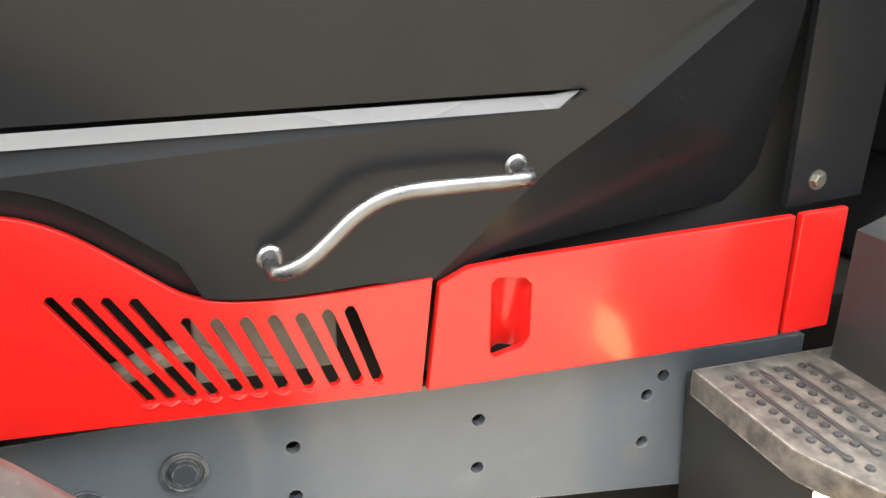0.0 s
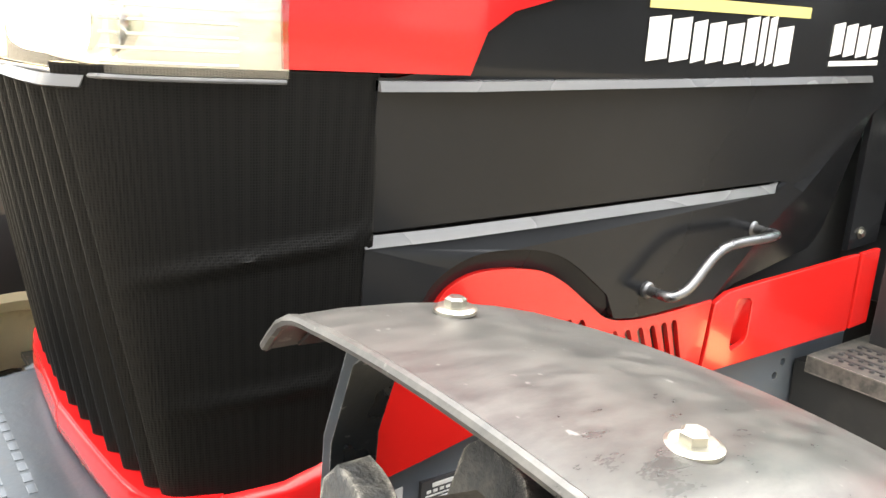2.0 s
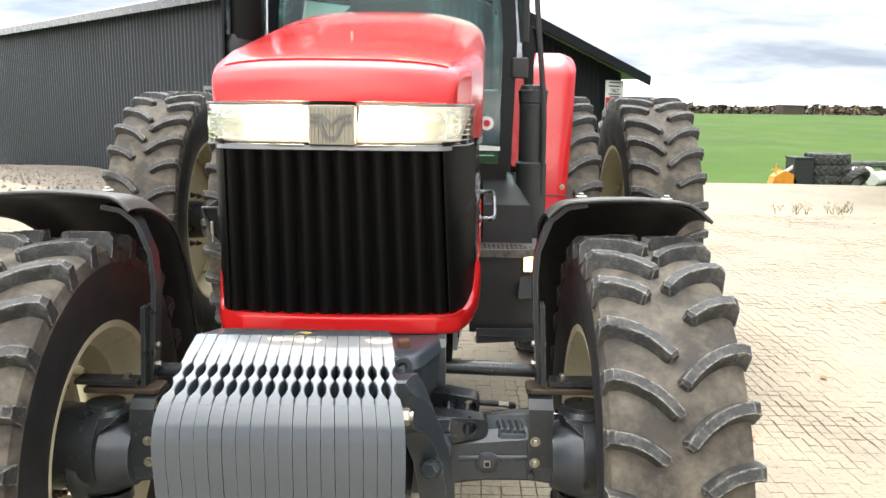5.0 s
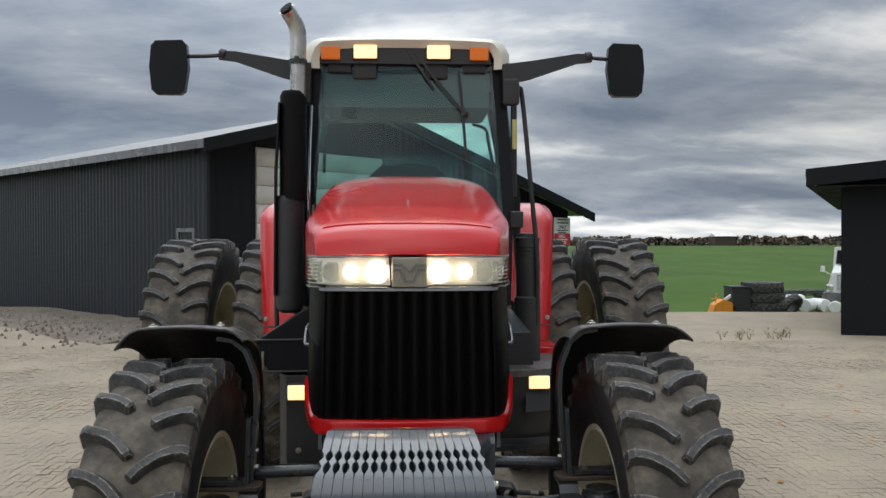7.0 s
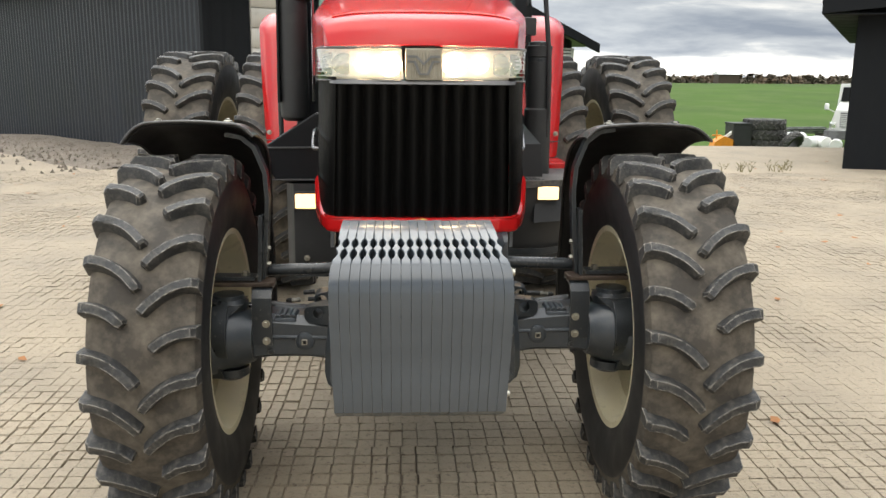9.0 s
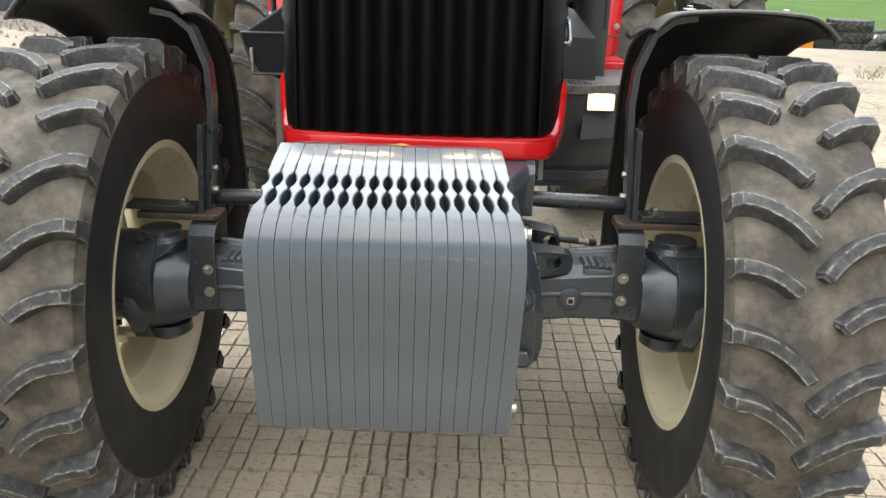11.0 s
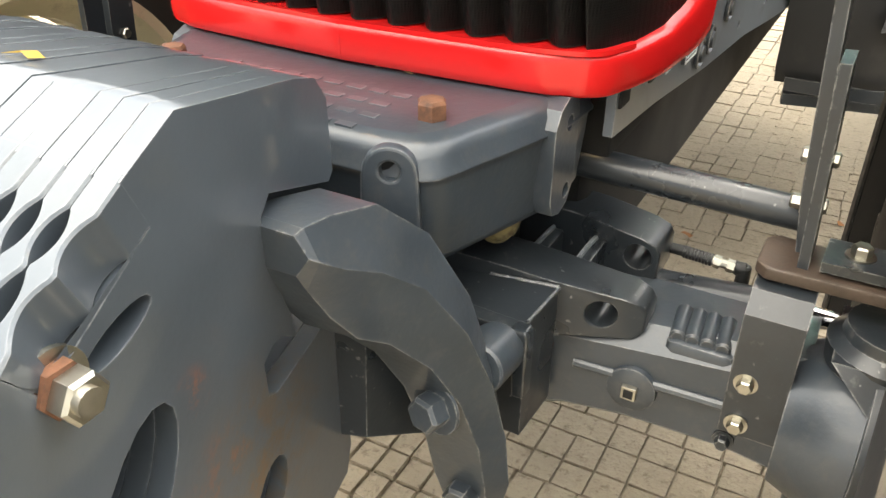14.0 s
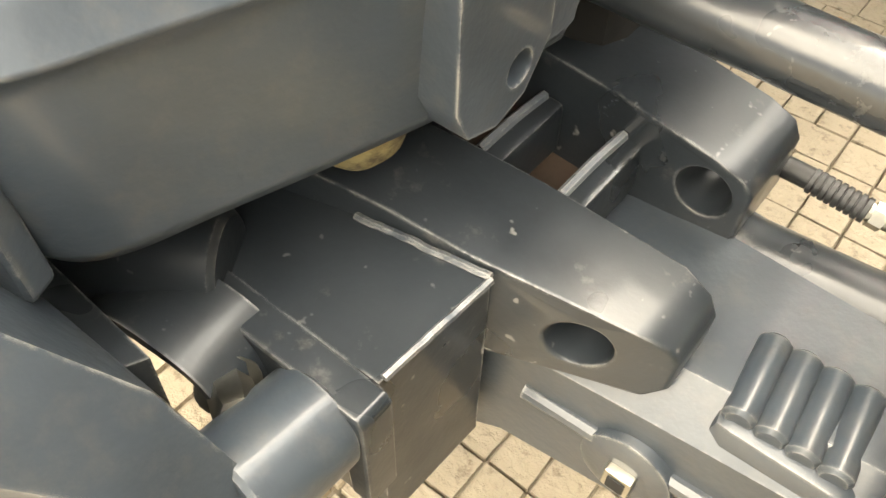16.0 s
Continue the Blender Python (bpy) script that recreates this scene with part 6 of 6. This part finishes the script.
def corrugated(n, length, z0, z1, u0, along_v=True, deep=0.018):
    bm = bmesh.new()
    low_, high_ = [], []
    for i in range(n * 4 + 1):
        t = i / (n * 4)
        d = deep * (0, 1, 1, 0)[i % 4] if i % 4 else 0.0
        a = at_shed(u0 - d, length * t, z0) if along_v else at_shed(length * t, u0 - d, z0)
        low_.append(bm.verts.new(a))
        high_.append(bm.verts.new((a.x, a.y, z1(t) if callable(z1) else z1)))
    for i in range(len(low_) - 1):
        bm.faces.new((low_[i], low_[i + 1], high_[i + 1], high_[i]))
    return bm


ridge_z = lambda u: 3.78 + 0.27 * u if u < 4.0 else 4.86 - 0.25 * (u - 4.0)
wall = part("wall", corrugated(92, 16.0, -1.6, 3.74, 0.0, True, 0.035), SHED_DARK, shed, "dark ribbed steel wall", 20)
part("corner_wall", corrugated(4, 1.05, -0.6, lambda t: 3.74 + 0.3 * t, 0.0, False), SHED_BLACK, shed, "black ribbed steel corner", 20)
part("gable_wall", moved(corrugated(34, 7.9, -0.6, lambda t: ridge_z(4.65 + 7.9 * t) - 0.03, 0.0, False, 0.03), Matrix.Translation(U * 4.65)), SHED_BLACK, shed, "black ribbed gable wall", 20)
part("gable_top", plate([(1.05, 3.76), (4.65, 3.76), (4.65, ridge_z(4.65) - 0.02), (4.0, 4.84), (1.05, ridge_z(1.05) - 0.02)], lambda u, v, d: at_shed(u, -0.02 + d, v), 0.05), SHED_BLACK, shed)
part("corner_post", box((-0.06, -0.06, -0.6), (0.06, 0.06, 3.74), 0.01), SHED_BLACK, shed).matrix_basis = Matrix.Translation(C0) @ pose(0, 0, 0, 0, 0, 45)
for k in range(11):
    z0, z1 = -0.6 + 0.396 * k, -0.6 + 0.396 * k + 0.388
    part("door_panel", loft([[at_shed(u, v, z) for v, z in ((-0.035, z0), (-0.035, z1 - 0.03), (-0.015, z1), (0.03, z1), (0.03, z0))] for u in (1.07, 4.63)]), SIDING, shed, "", 20)
part("gable_core", plate([(0.03, -1.5), (0.03, 3.72), (4.0, 4.80), (12.5, 2.68), (12.5, -1.5)], lambda u, v, d: at_shed(u, 0.04 + d, v), 0.15), SHED_BLACK, shed)
for u0, u1 in ((-0.45, 4.0), (4.0, 13.3)):
    part("roof_slope", loft([[at_shed(u0, v, ridge_z(u0) + 0.02), at_shed(u1, v, ridge_z(u1) + 0.02), at_shed(u1, v, ridge_z(u1) + 0.09), at_shed(u0, v, ridge_z(u0) + 0.09)] for v in (-0.45, 16.2)]), ROOF, shed, "grey roof sheet", 20)
    part("barge_board", loft([[at_shed(u0, v, ridge_z(u0) - 0.16), at_shed(u1, v, ridge_z(u1) - 0.16), at_shed(u1, v, ridge_z(u1) + 0.10), at_shed(u0, v, ridge_z(u0) + 0.10)] for v in (-0.52, -0.455)]), SHED_BLACK, shed, "", 20)
part("eave_board", loft([[at_shed(-0.47, v, 3.58), at_shed(-0.43, v, 3.58), at_shed(-0.43, v, 3.75), at_shed(-0.47, v, 3.75)] for v in (-0.5, 16.2)]), TRIM, shed, "grey eave board", 20)
part("far_wall", loft([[at_shed(u, v, z) for u, z in ((0, -1.6), (12.5, -1.6), (12.5, 2.6), (4.0, 4.75), (0, 3.7))] for v in (15.9, 16.0)]), SHED_BLACK, shed)
win = part("shed_window", merge(*[loft([[at_shed(-0.05, a, c), at_shed(-0.05, b, c), at_shed(-0.05, b, d), at_shed(-0.05, a, d)], [at_shed(0.02, a, c), at_shed(0.02, b, c), at_shed(0.02, b, d), at_shed(0.02, a, d)]]) for a, b, c, d in ((0.55, 1.25, 1.98, 2.06), (0.55, 1.25, 1.50, 1.58), (0.55, 0.63, 1.58, 1.98), (1.17, 1.25, 1.58, 1.98))]), TRIM, shed, "small dark grey window frame")
part("window_pane", loft([[at_shed(-0.03, 0.63, 1.58), at_shed(-0.03, 1.17, 1.58), at_shed(-0.03, 1.17, 1.98), at_shed(-0.03, 0.63, 1.98)], [at_shed(-0.02, 0.63, 1.58), at_shed(-0.02, 1.17, 1.58), at_shed(-0.02, 1.17, 1.98), at_shed(-0.02, 0.63, 1.98)]]), BLACK, win)

# sign on the gable
board = thing("yard_sign", "white and red notice board on the shed", "sign", at=Matrix.Translation(at_shed(12.06, -0.12, 2.06)) @ pose(0, 0, 0, 90, 0, 45))
part("board", box((-0.43, -0.42, -0.01), (0.43, 0.42, 0.01), 0.004), WHITE_PRINT, board)
part("red_field", box((-0.425, -0.41, 0.008), (0.425, -0.06, 0.013), 0.002), RED_PRINT, board)
label_text("word", "ONLY", 0.15, pose(0, 0.13, 0.013), DARK_PRINT, board, 0.004)
label_text("word", "SMILE:", 0.13, pose(-0.02, -0.15, 0.016), WHITE_PRINT, board, 0.004)
label_text("word", "IN USE", 0.13, pose(0.02, -0.34, 0.016), WHITE_PRINT, board, 0.004)
for y, w in ((0.36, 0.27), (0.26, 0.29), (0.035, 0.29), (-0.03, 0.22), (-0.245, 0.28)):
    part("dark_bar" if y > -0.05 else "pale_bar", box((-w, y - 0.018, 0.0125), (w, y + 0.018, 0.0155), 0.001, 1), DARK_PRINT if y > -0.05 else WHITE_PRINT, board)

# ======== dark barn at the edge of the yard ========
barn = thing("barn", "black boarded barn with an overhanging roof", "barn")
def barn_wall(a, b, z1):
    bm = bmesh.new()
    a, b = Vector(a), Vector(b)
    n = max(2, int((b - a).length / 0.075))
    side = (b - a).normalized().cross(Vector((0, 0, 1)))
    lo, hi = [], []
    for i in range(n + 1):
        q = a + (b - a) * (i / n) + side * (0.012 if i % 4 in (1, 2) else 0)
        lo.append(bm.verts.new((q.x, q.y, -0.3)))
        hi.append(bm.verts.new((q.x, q.y, z1)))
    for i in range(n):
        bm.faces.new((lo[i], lo[i + 1], hi[i + 1], hi[i]))
    return bm
part("wall", barn_wall((8.25, 11.85, 0), (16.5, 9.6, 0), 3.2), SHED_BLACK, barn, "dark ribbed wall", 20)
part("side_wall", barn_wall((15.4, 23.5, 0), (8.25, 11.85, 0), 3.2), SHED_BLACK, barn, "dark ribbed wall", 20)
part("barn_roof", loft([[(7.42, 11.6, z), (16.8, 9.0, z + 1.0), (23.4, 20.4, z + 1.0), (14.4, 23.6, z)] for z in (2.98, 3.10)]), SHED_BLACK, barn)
part("fascia", loft([[(7.42, 11.58, 2.80), (16.8, 8.95, 3.75), (16.8, 8.95, 4.08), (7.42, 11.58, 3.12)], [(7.46, 11.66, 2.80), (16.84, 9.03, 3.75), (16.84, 9.03, 4.08), (7.46, 11.66, 3.12)]]), SHED_BLACK, barn, "dark fascia board")
part("soffit", loft([[(7.45, 11.62, z), (9.0, 11.2, z), (16.0, 23.0, z), (14.4, 23.6, z)] for z in (2.79, 2.81)]), SHED_BLACK, barn)

# ======== things at the far edge of the yard ========
def yard_tyre(r, w, n=20):
    bm = tyre_body(r, w, r * 0.58, 48)
    for f in bm.faces:
        f.material_index = 0
    lugs = [moved(lug_mesh(r, w, r * 0.58, q, 0.05, 0.18, 0.03, k), Matrix.Rotation(2 * math.pi * (k + 0.5 * (q > 0)) / n, 4, "X")) for q in (1, -1) for k in range(n)]
    return merge(bm, *lugs)


for k in range(3):
    x, y = 16.05 + (0.06, 0.02, -0.05)[k], 33.2
    t = part("stacked_tyre", yard_tyre(0.92, 0.44), RUBBER)
    t.matrix_basis = pose(x, y, ground_z(16, 33) + 0.22 + 0.45 * k, 0, 90, 25 * k)
    tagged(t, "worn black tractor tyre lying in a stack", "tyre", "stacked tyres")
t = part("leaning_tyre", yard_tyre(0.55, 0.36, 16), RUBBER)
t.matrix_basis = pose(16.75, 32.0, ground_z(16.75, 32) + 0.36, 0, 35, -60)
tagged(t, "black tyre leaning against the stack", "tyre")
crate = part("dark_crate", merge(box((-0.42, -0.5, 0), (0.42, 0.5, 1.15), 0.03), box((-0.45, -0.53, 1.1), (0.45, 0.53, 1.18), 0.02)), BLACK_MATT)
crate.matrix_basis = pose(14.85, 33.2, ground_z(14.8, 33))
tagged(crate, "black plastic crate beside the tyre stack", "crate")
digger = thing("orange_implement", "orange farm implement with a pale bent arm", "farm implement", at=pose(14.1, 33.0, ground_z(14, 33)))
part("body", soften(loft([[(-0.55, y, 0), (0.55, y, 0), (0.35, y, 0.45), (-0.05, y, 0.6), (-0.45, y, 0.35)] for y in (-0.3, 0.3)]), 0.05, 2), ORANGE, digger)
part("arm", bar([(-0.1, -0.1, 0.45), (0.3, -0.1, 0.72), (0.55, -0.1, 0.95)], 0.12, 0.1), WHITE_PLASTIC, digger)
part("tine_frame", merge(rod((-0.3, 0, 0.4), (-0.3, 0, 0.85), 0.03), rod((-0.5, 0, 0.62), (-0.1, 0, 0.62), 0.03)), ORANGE, digger)
for k, (x, y, r, L, a) in enumerate(((17.45, 33.6, 0.32, 0.9, 75), (17.95, 32.8, 0.30, 0.8, 40), (18.55, 33.0, 0.30, 1.0, 95), (18.1, 34.6, 0.34, 1.0, 20), (18.95, 32.4, 0.26, 0.7, 60))):
    drum = part("white_drum", lathe([(-L / 2, r * 0.4), (-L / 2, r * 0.92), (-L / 2 + 0.06, r), (0, r * 1.03), (L / 2 - 0.06, r), (L / 2, r * 0.92), (L / 2, r * 0.4)], (0, 0, 0), "x", 28), WHITE_PLASTIC)
    drum.matrix_basis = pose(x, y, ground_z(x, y) + r, 0, 0, a)
    tagged(drum, "white plastic drum lying on the ground", "drum", "white drums")
pile = part("plank_stack", merge(*[box((-1.4, -0.12 + 0.26 * (k % 2), 0.05 * k), (1.4, 0.12 + 0.26 * (k % 2), 0.05 * k + 0.045), 0.008) for k in range(6)]), TRIM)
pile.matrix_basis = pose(18.9, 35.6, ground_z(18.9, 35.6) + 0.55, 0, 0, 8)
tagged(pile, "grey weathered planks stacked behind the drums", "planks")
base = thing("plank_trestle", "low brown trestle under the planks", "trestle", at=pose(18.9, 35.6, ground_z(18.9, 35.6), 0, 0, 8))
for x in (-1.2, 1.0):
    part("block", box((x, -0.2, 0), (x + 0.2, 0.4, 0.55), 0.02), BROWN_STEEL, base)

truck = thing("truck", "white lorry with an upright grille parked beyond the yard", "truck", at=pose(20.45, 33.6, ground_z(20.45, 33.6), 0, 0, -38))
part("bonnet", soften(loft([[(-1.0, -0.9, 0.85), (1.0, -0.9, 0.85), (0.78, -0.85, 1.75), (-0.78, -0.85, 1.75)], [(-1.1, 0.9, 0.85), (1.1, 0.9, 0.85), (0.95, 0.9, 2.05), (-0.95, 0.9, 2.05)]]), 0.1, 3), WHITE_PLASTIC, truck)
part("truck_cab", soften(loft([[(-1.12, y, 0.85), (1.12, y, 0.85), (1.0, y + 0.1, 2.9), (-1.0, y + 0.1, 2.9)] for y in (0.9, 2.8)]), 0.08, 3), WHITE_PLASTIC, truck)
part("windscreen", plate([(-0.92, 2.1), (0.92, 2.1), (0.86, 2.75), (-0.86, 2.75)], on_y(0.90), 0.02), BLACK, truck)
g = part("truck_grille", box((-0.55, -0.97, 1.0), (0.55, -0.86, 1.65), 0.03), DARK_PRINT, truck)
for k in range(7):
    part("grille_bar", box((-0.54, -0.99, 1.04 + 0.085 * k), (0.54, -0.96, 1.085 + 0.085 * k), 0.008), WHITE_PLASTIC, g)
part("bumper", box((-1.15, -1.08, 0.45), (1.15, -0.85, 0.85), 0.04), TRIM, truck)
for s in (-1, 1):
    part("headlight", box((s * 0.68, -0.97, 0.92), (s * 0.98, -0.86, 1.2), 0.05), REFLECTOR, truck)
    part("mirror", merge(box((s * 1.35, 0.6, 1.7), (s * 1.55, 0.7, 2.0), 0.05), rod((s * 1.1, 0.8, 1.6), (s * 1.4, 0.65, 1.75), 0.02)), WHITE_PLASTIC, truck)
    part("wheel", lathe([(-0.14, 0.3), (-0.15, 0.46), (-0.1, 0.5), (0.1, 0.5), (0.15, 0.46), (0.14, 0.3)], (s * 0.95, 0.1, 0.5), "x", 32), SIDEWALL, truck)

# weeds and litter near the barn corner
rng = random.Random(8)
bm = bmesh.new()
for k in range(20):
    x, y = 6.3 + rng.uniform(-0.75, 0.75), 11.4 + rng.uniform(-0.25, 0.25)
    h = rng.uniform(0.04, 0.15)
    lean = (rng.uniform(-0.08, 0.08), rng.uniform(-0.08, 0.08))
    a, b = Vector((x, y, -0.01)), Vector((x + lean[0], y + lean[1], h))
    vs_ = [bm.verts.new(q) for q in (a + Vector((-0.012, 0, 0)), a + Vector((0.012, 0, 0)), b)]
    bm.faces.new(vs_)
    for j in range(4):
        c = a.lerp(b, 0.35 + 0.2 * j)
        d = Vector((rng.uniform(-0.08, 0.08), rng.uniform(-0.05, 0.05), 0.05))
        bm.faces.new([bm.verts.new(q) for q in (c, c + d + Vector((0.015, 0, 0)), c + d * 1.3)])
tagged(part("weeds", bm, WEED, fix=False), "dry weeds growing in a yard joint", "weeds", kind="stuff")
bm = bmesh.new()
for k in range(170):
    x, y = rng.uniform(-9, 9), rng.uniform(-3.0, 13)
    if abs(x) < 1.9 and -1.3 < y < 3.6 and rng.random() < 0.6:
        continue
    r, a = rng.uniform(0.018, 0.05), rng.uniform(0, 6.28)
    vs_ = [bm.verts.new((x + r * k_ * math.cos(a + t), y + r * k_ * math.sin(a + t), 0.006 + rng.uniform(0, 0.016))) for t, k_ in ((0, 1.2), (0.9, 0.6), (1.9, 0.8), (3.1, 1.0), (4.2, 0.7), (5.3, 0.75))]
    bm.faces.new(vs_)
tagged(part("fallen_leaves", bm, LEAF_BROWN, fix=False), "scattered brown leaves and straw on the concrete", "leaves", kind="stuff")

def wisp(name, label, points, width, material):
    bm = bmesh.new()
    rows = [(bm.verts.new((x - width / 2, y, z)), bm.verts.new((x + width / 2, y + width * 0.4, z + 0.001))) for x, y, z in points]
    for a, b in zip(rows, rows[1:]):
        bm.faces.new((a[0], a[1], b[1], b[0]))
    bmesh.ops.solidify(bm, geom=bm.faces, thickness=0.0008)
    return tagged(part(name, bm, material), label, "litter")


STRAW = surface("dry_straw", (0.55, 0.44, 0.24), 0.7, vary=0.2, blotch=30)
YELLOW_LEAF = surface("yellow_leaf", (0.50, 0.34, 0.05), 0.6, vary=0.3, blotch=30)
GREEN_LEAF = surface("pale_green_leaf", (0.30, 0.36, 0.12), 0.5, vary=0.3, blotch=40)
wisp("straw", "dry straw lying on the front support", [(0.045, -0.402, 1.0632), (0.075, -0.409, 1.0645), (0.105, -0.405, 1.0632)], 0.004, STRAW)
wisp("straw", "dry straw lying on the front support", [(0.06, -0.412, 1.0632), (0.085, -0.404, 1.065), (0.118, -0.412, 1.0632)], 0.003, STRAW)
wisp("leaf", "small yellow leaf on the front weights", [(-0.03, -0.878, 1.1925), (-0.012, -0.870, 1.1955), (0.006, -0.876, 1.193)], 0.016, YELLOW_LEAF)
wisp("leaf", "pale green leaf caught in a weight handle", [(0.064, -1.094, 1.098), (0.070, -1.084, 1.104), (0.075, -1.074, 1.102)], 0.012, GREEN_LEAF)

# ======== woods on the skyline, and a far farm ========
def tree_clump(bm, x, y, z, h, rng):
    for k in range(16):
        a, r = rng.uniform(0, 6.28), h * 0.42 * math.sqrt(rng.random())
        cx, cy, cz = x + r * math.cos(a), y + r * math.sin(a), z + h * rng.uniform(0.05, 0.98) * (1 - 0.25 * r / h)
        s_ = h * rng.uniform(0.16, 0.34)
        pts = [bm.verts.new((cx + s_ * rng.uniform(-1, 1), cy + s_ * rng.uniform(-1, 1), cz + s_ * rng.uniform(-0.9, 0.9))) for _ in range(5)]
        for i, j, l in ((0, 1, 2), (1, 2, 3), (2, 3, 4), (0, 3, 4), (0, 1, 4)):
            bm.faces.new((pts[i], pts[j], pts[l]))


bm = bmesh.new()
rng = random.Random(21)
for k in range(3600):
    x = rng.uniform(-420, 620)
    y = 330 + rng.uniform(0, 70) + 0.05 * x
    tree_clump(bm, x, y, ground_z(x, y) + 0.0, rng.uniform(4.0, 7.5), rng)
tagged(part("woods", bm, LEAF, fix=False), "brown and green autumn woods along the skyline", "trees", kind="stuff")
farm = thing("far_farmhouse", "long pale farm building in the distant woods", "building", at=pose(124, 318, ground_z(124, 318) + 4.2))
part("wall", box((-4, -3, -5), (4, 3, 3.0), 0.05), BROWN_STEEL, farm)
part("roof", loft([[(-4.3, -3.5, 3.0), (-4.3, 3.5, 3.0), (-4.3, 0, 4.2)], [(4.3, -3.5, 3.0), (4.3, 3.5, 3.0), (4.3, 0, 4.2)]]), WHITE_PLASTIC, farm)

# ======== grooved concrete round the tractor ========
rng = random.Random(12)


def joints(a, b, steps):
    out, v = [a], a
    while v < b:
        v += rng.choice(steps)
        out.append(v)
    return out


xs_, ys_ = joints(-7.6, 8.4, (0.060, 0.072, 0.078, 0.092, 0.068)), joints(-3.4, 11.0, (0.070, 0.085, 0.095, 0.105, 0.082))
near, verts, faces = [], [], []
G = 0.0018
for i in range(len(ys_) - 1):
    shift = rng.uniform(-0.006, 0.006)
    for j in range(len(xs_) - 1):
        worn = max(0.0, min(1.0, 0.55 + 1.6 * noise.noise(Vector((xs_[j] * 0.8, ys_[i] * 0.8, 3.0))) + 0.5 * noise.noise(Vector((xs_[j] * 5, ys_[i] * 5, 1.0)))))
        g = G * (1.1 - worn)
        x0, x1, y0, y1 = xs_[j] + g + shift, xs_[j + 1] - g + shift, ys_[i] + g, ys_[i + 1] - g
        if rng.random() < 0.06 and j + 2 < len(xs_):
            x1 += 0.006
        z = (rng.uniform(-0.006, 0.0) - (0.004 if rng.random() < 0.2 else 0)) * (1.1 - 0.8 * worn)
        if 0.12 < (x0 + x1) / 2 < 1.15 and -0.75 < y0 < 1.0:
            near.append((x0, x1, y0, y1, z))
            continue
        k = len(verts)
        tilt = rng.uniform(-0.0015, 0.0015)
        e = 0.0040 * (1.05 - worn)
        verts += [(x0, y0, -0.02), (x1, y0, -0.02), (x1, y1, -0.02), (x0, y1, -0.02), (x0 + e, y0 + e, z - tilt), (x1 - e, y0 + e, z + tilt), (x1 - e, y1 - e, z + tilt), (x0 + e, y1 - e, z - tilt)]
        faces += [(k + 4, k + 5, k + 6, k + 7), (k, k + 1, k + 5, k + 4), (k + 1, k + 2, k + 6, k + 5), (k + 2, k + 3, k + 7, k + 6), (k + 3, k, k + 4, k + 7)]
me = bpy.data.meshes.new("paving_blocks")
me.from_pydata(verts, [], faces)
me.materials.append(CONCRETE)
paving = tagged(new("paving_blocks", me), "worn tan concrete blocks with dark open joints", "paving", kind="stuff")
shapes = []
for k in range(10):
    bm = box((-0.5, -0.5, -0.5), (0.5, 0.5, 0.5), 0.0)
    for v in bm.verts:
        if v.co.z > 0:
            v.co.x *= 0.93 + rng.uniform(-0.03, 0.03)
            v.co.y *= 0.94 + rng.uniform(-0.03, 0.03)
            v.co.z += rng.uniform(-0.05, 0.05)
    me = bpy.data.meshes.new("block")
    bm.to_mesh(me)
    bm.free()
    me.materials.append(CONCRETE)
    shapes.append(me)
for x0, x1, y0, y1, z in near:
    ob = new("block", shapes[rng.randrange(10)])
    ob.parent = ground
    ob.matrix_basis = Matrix.LocRotScale(((x0 + x1) / 2, (y0 + y1) / 2, z - 0.012), None, (x1 - x0, y1 - y0, 0.024))
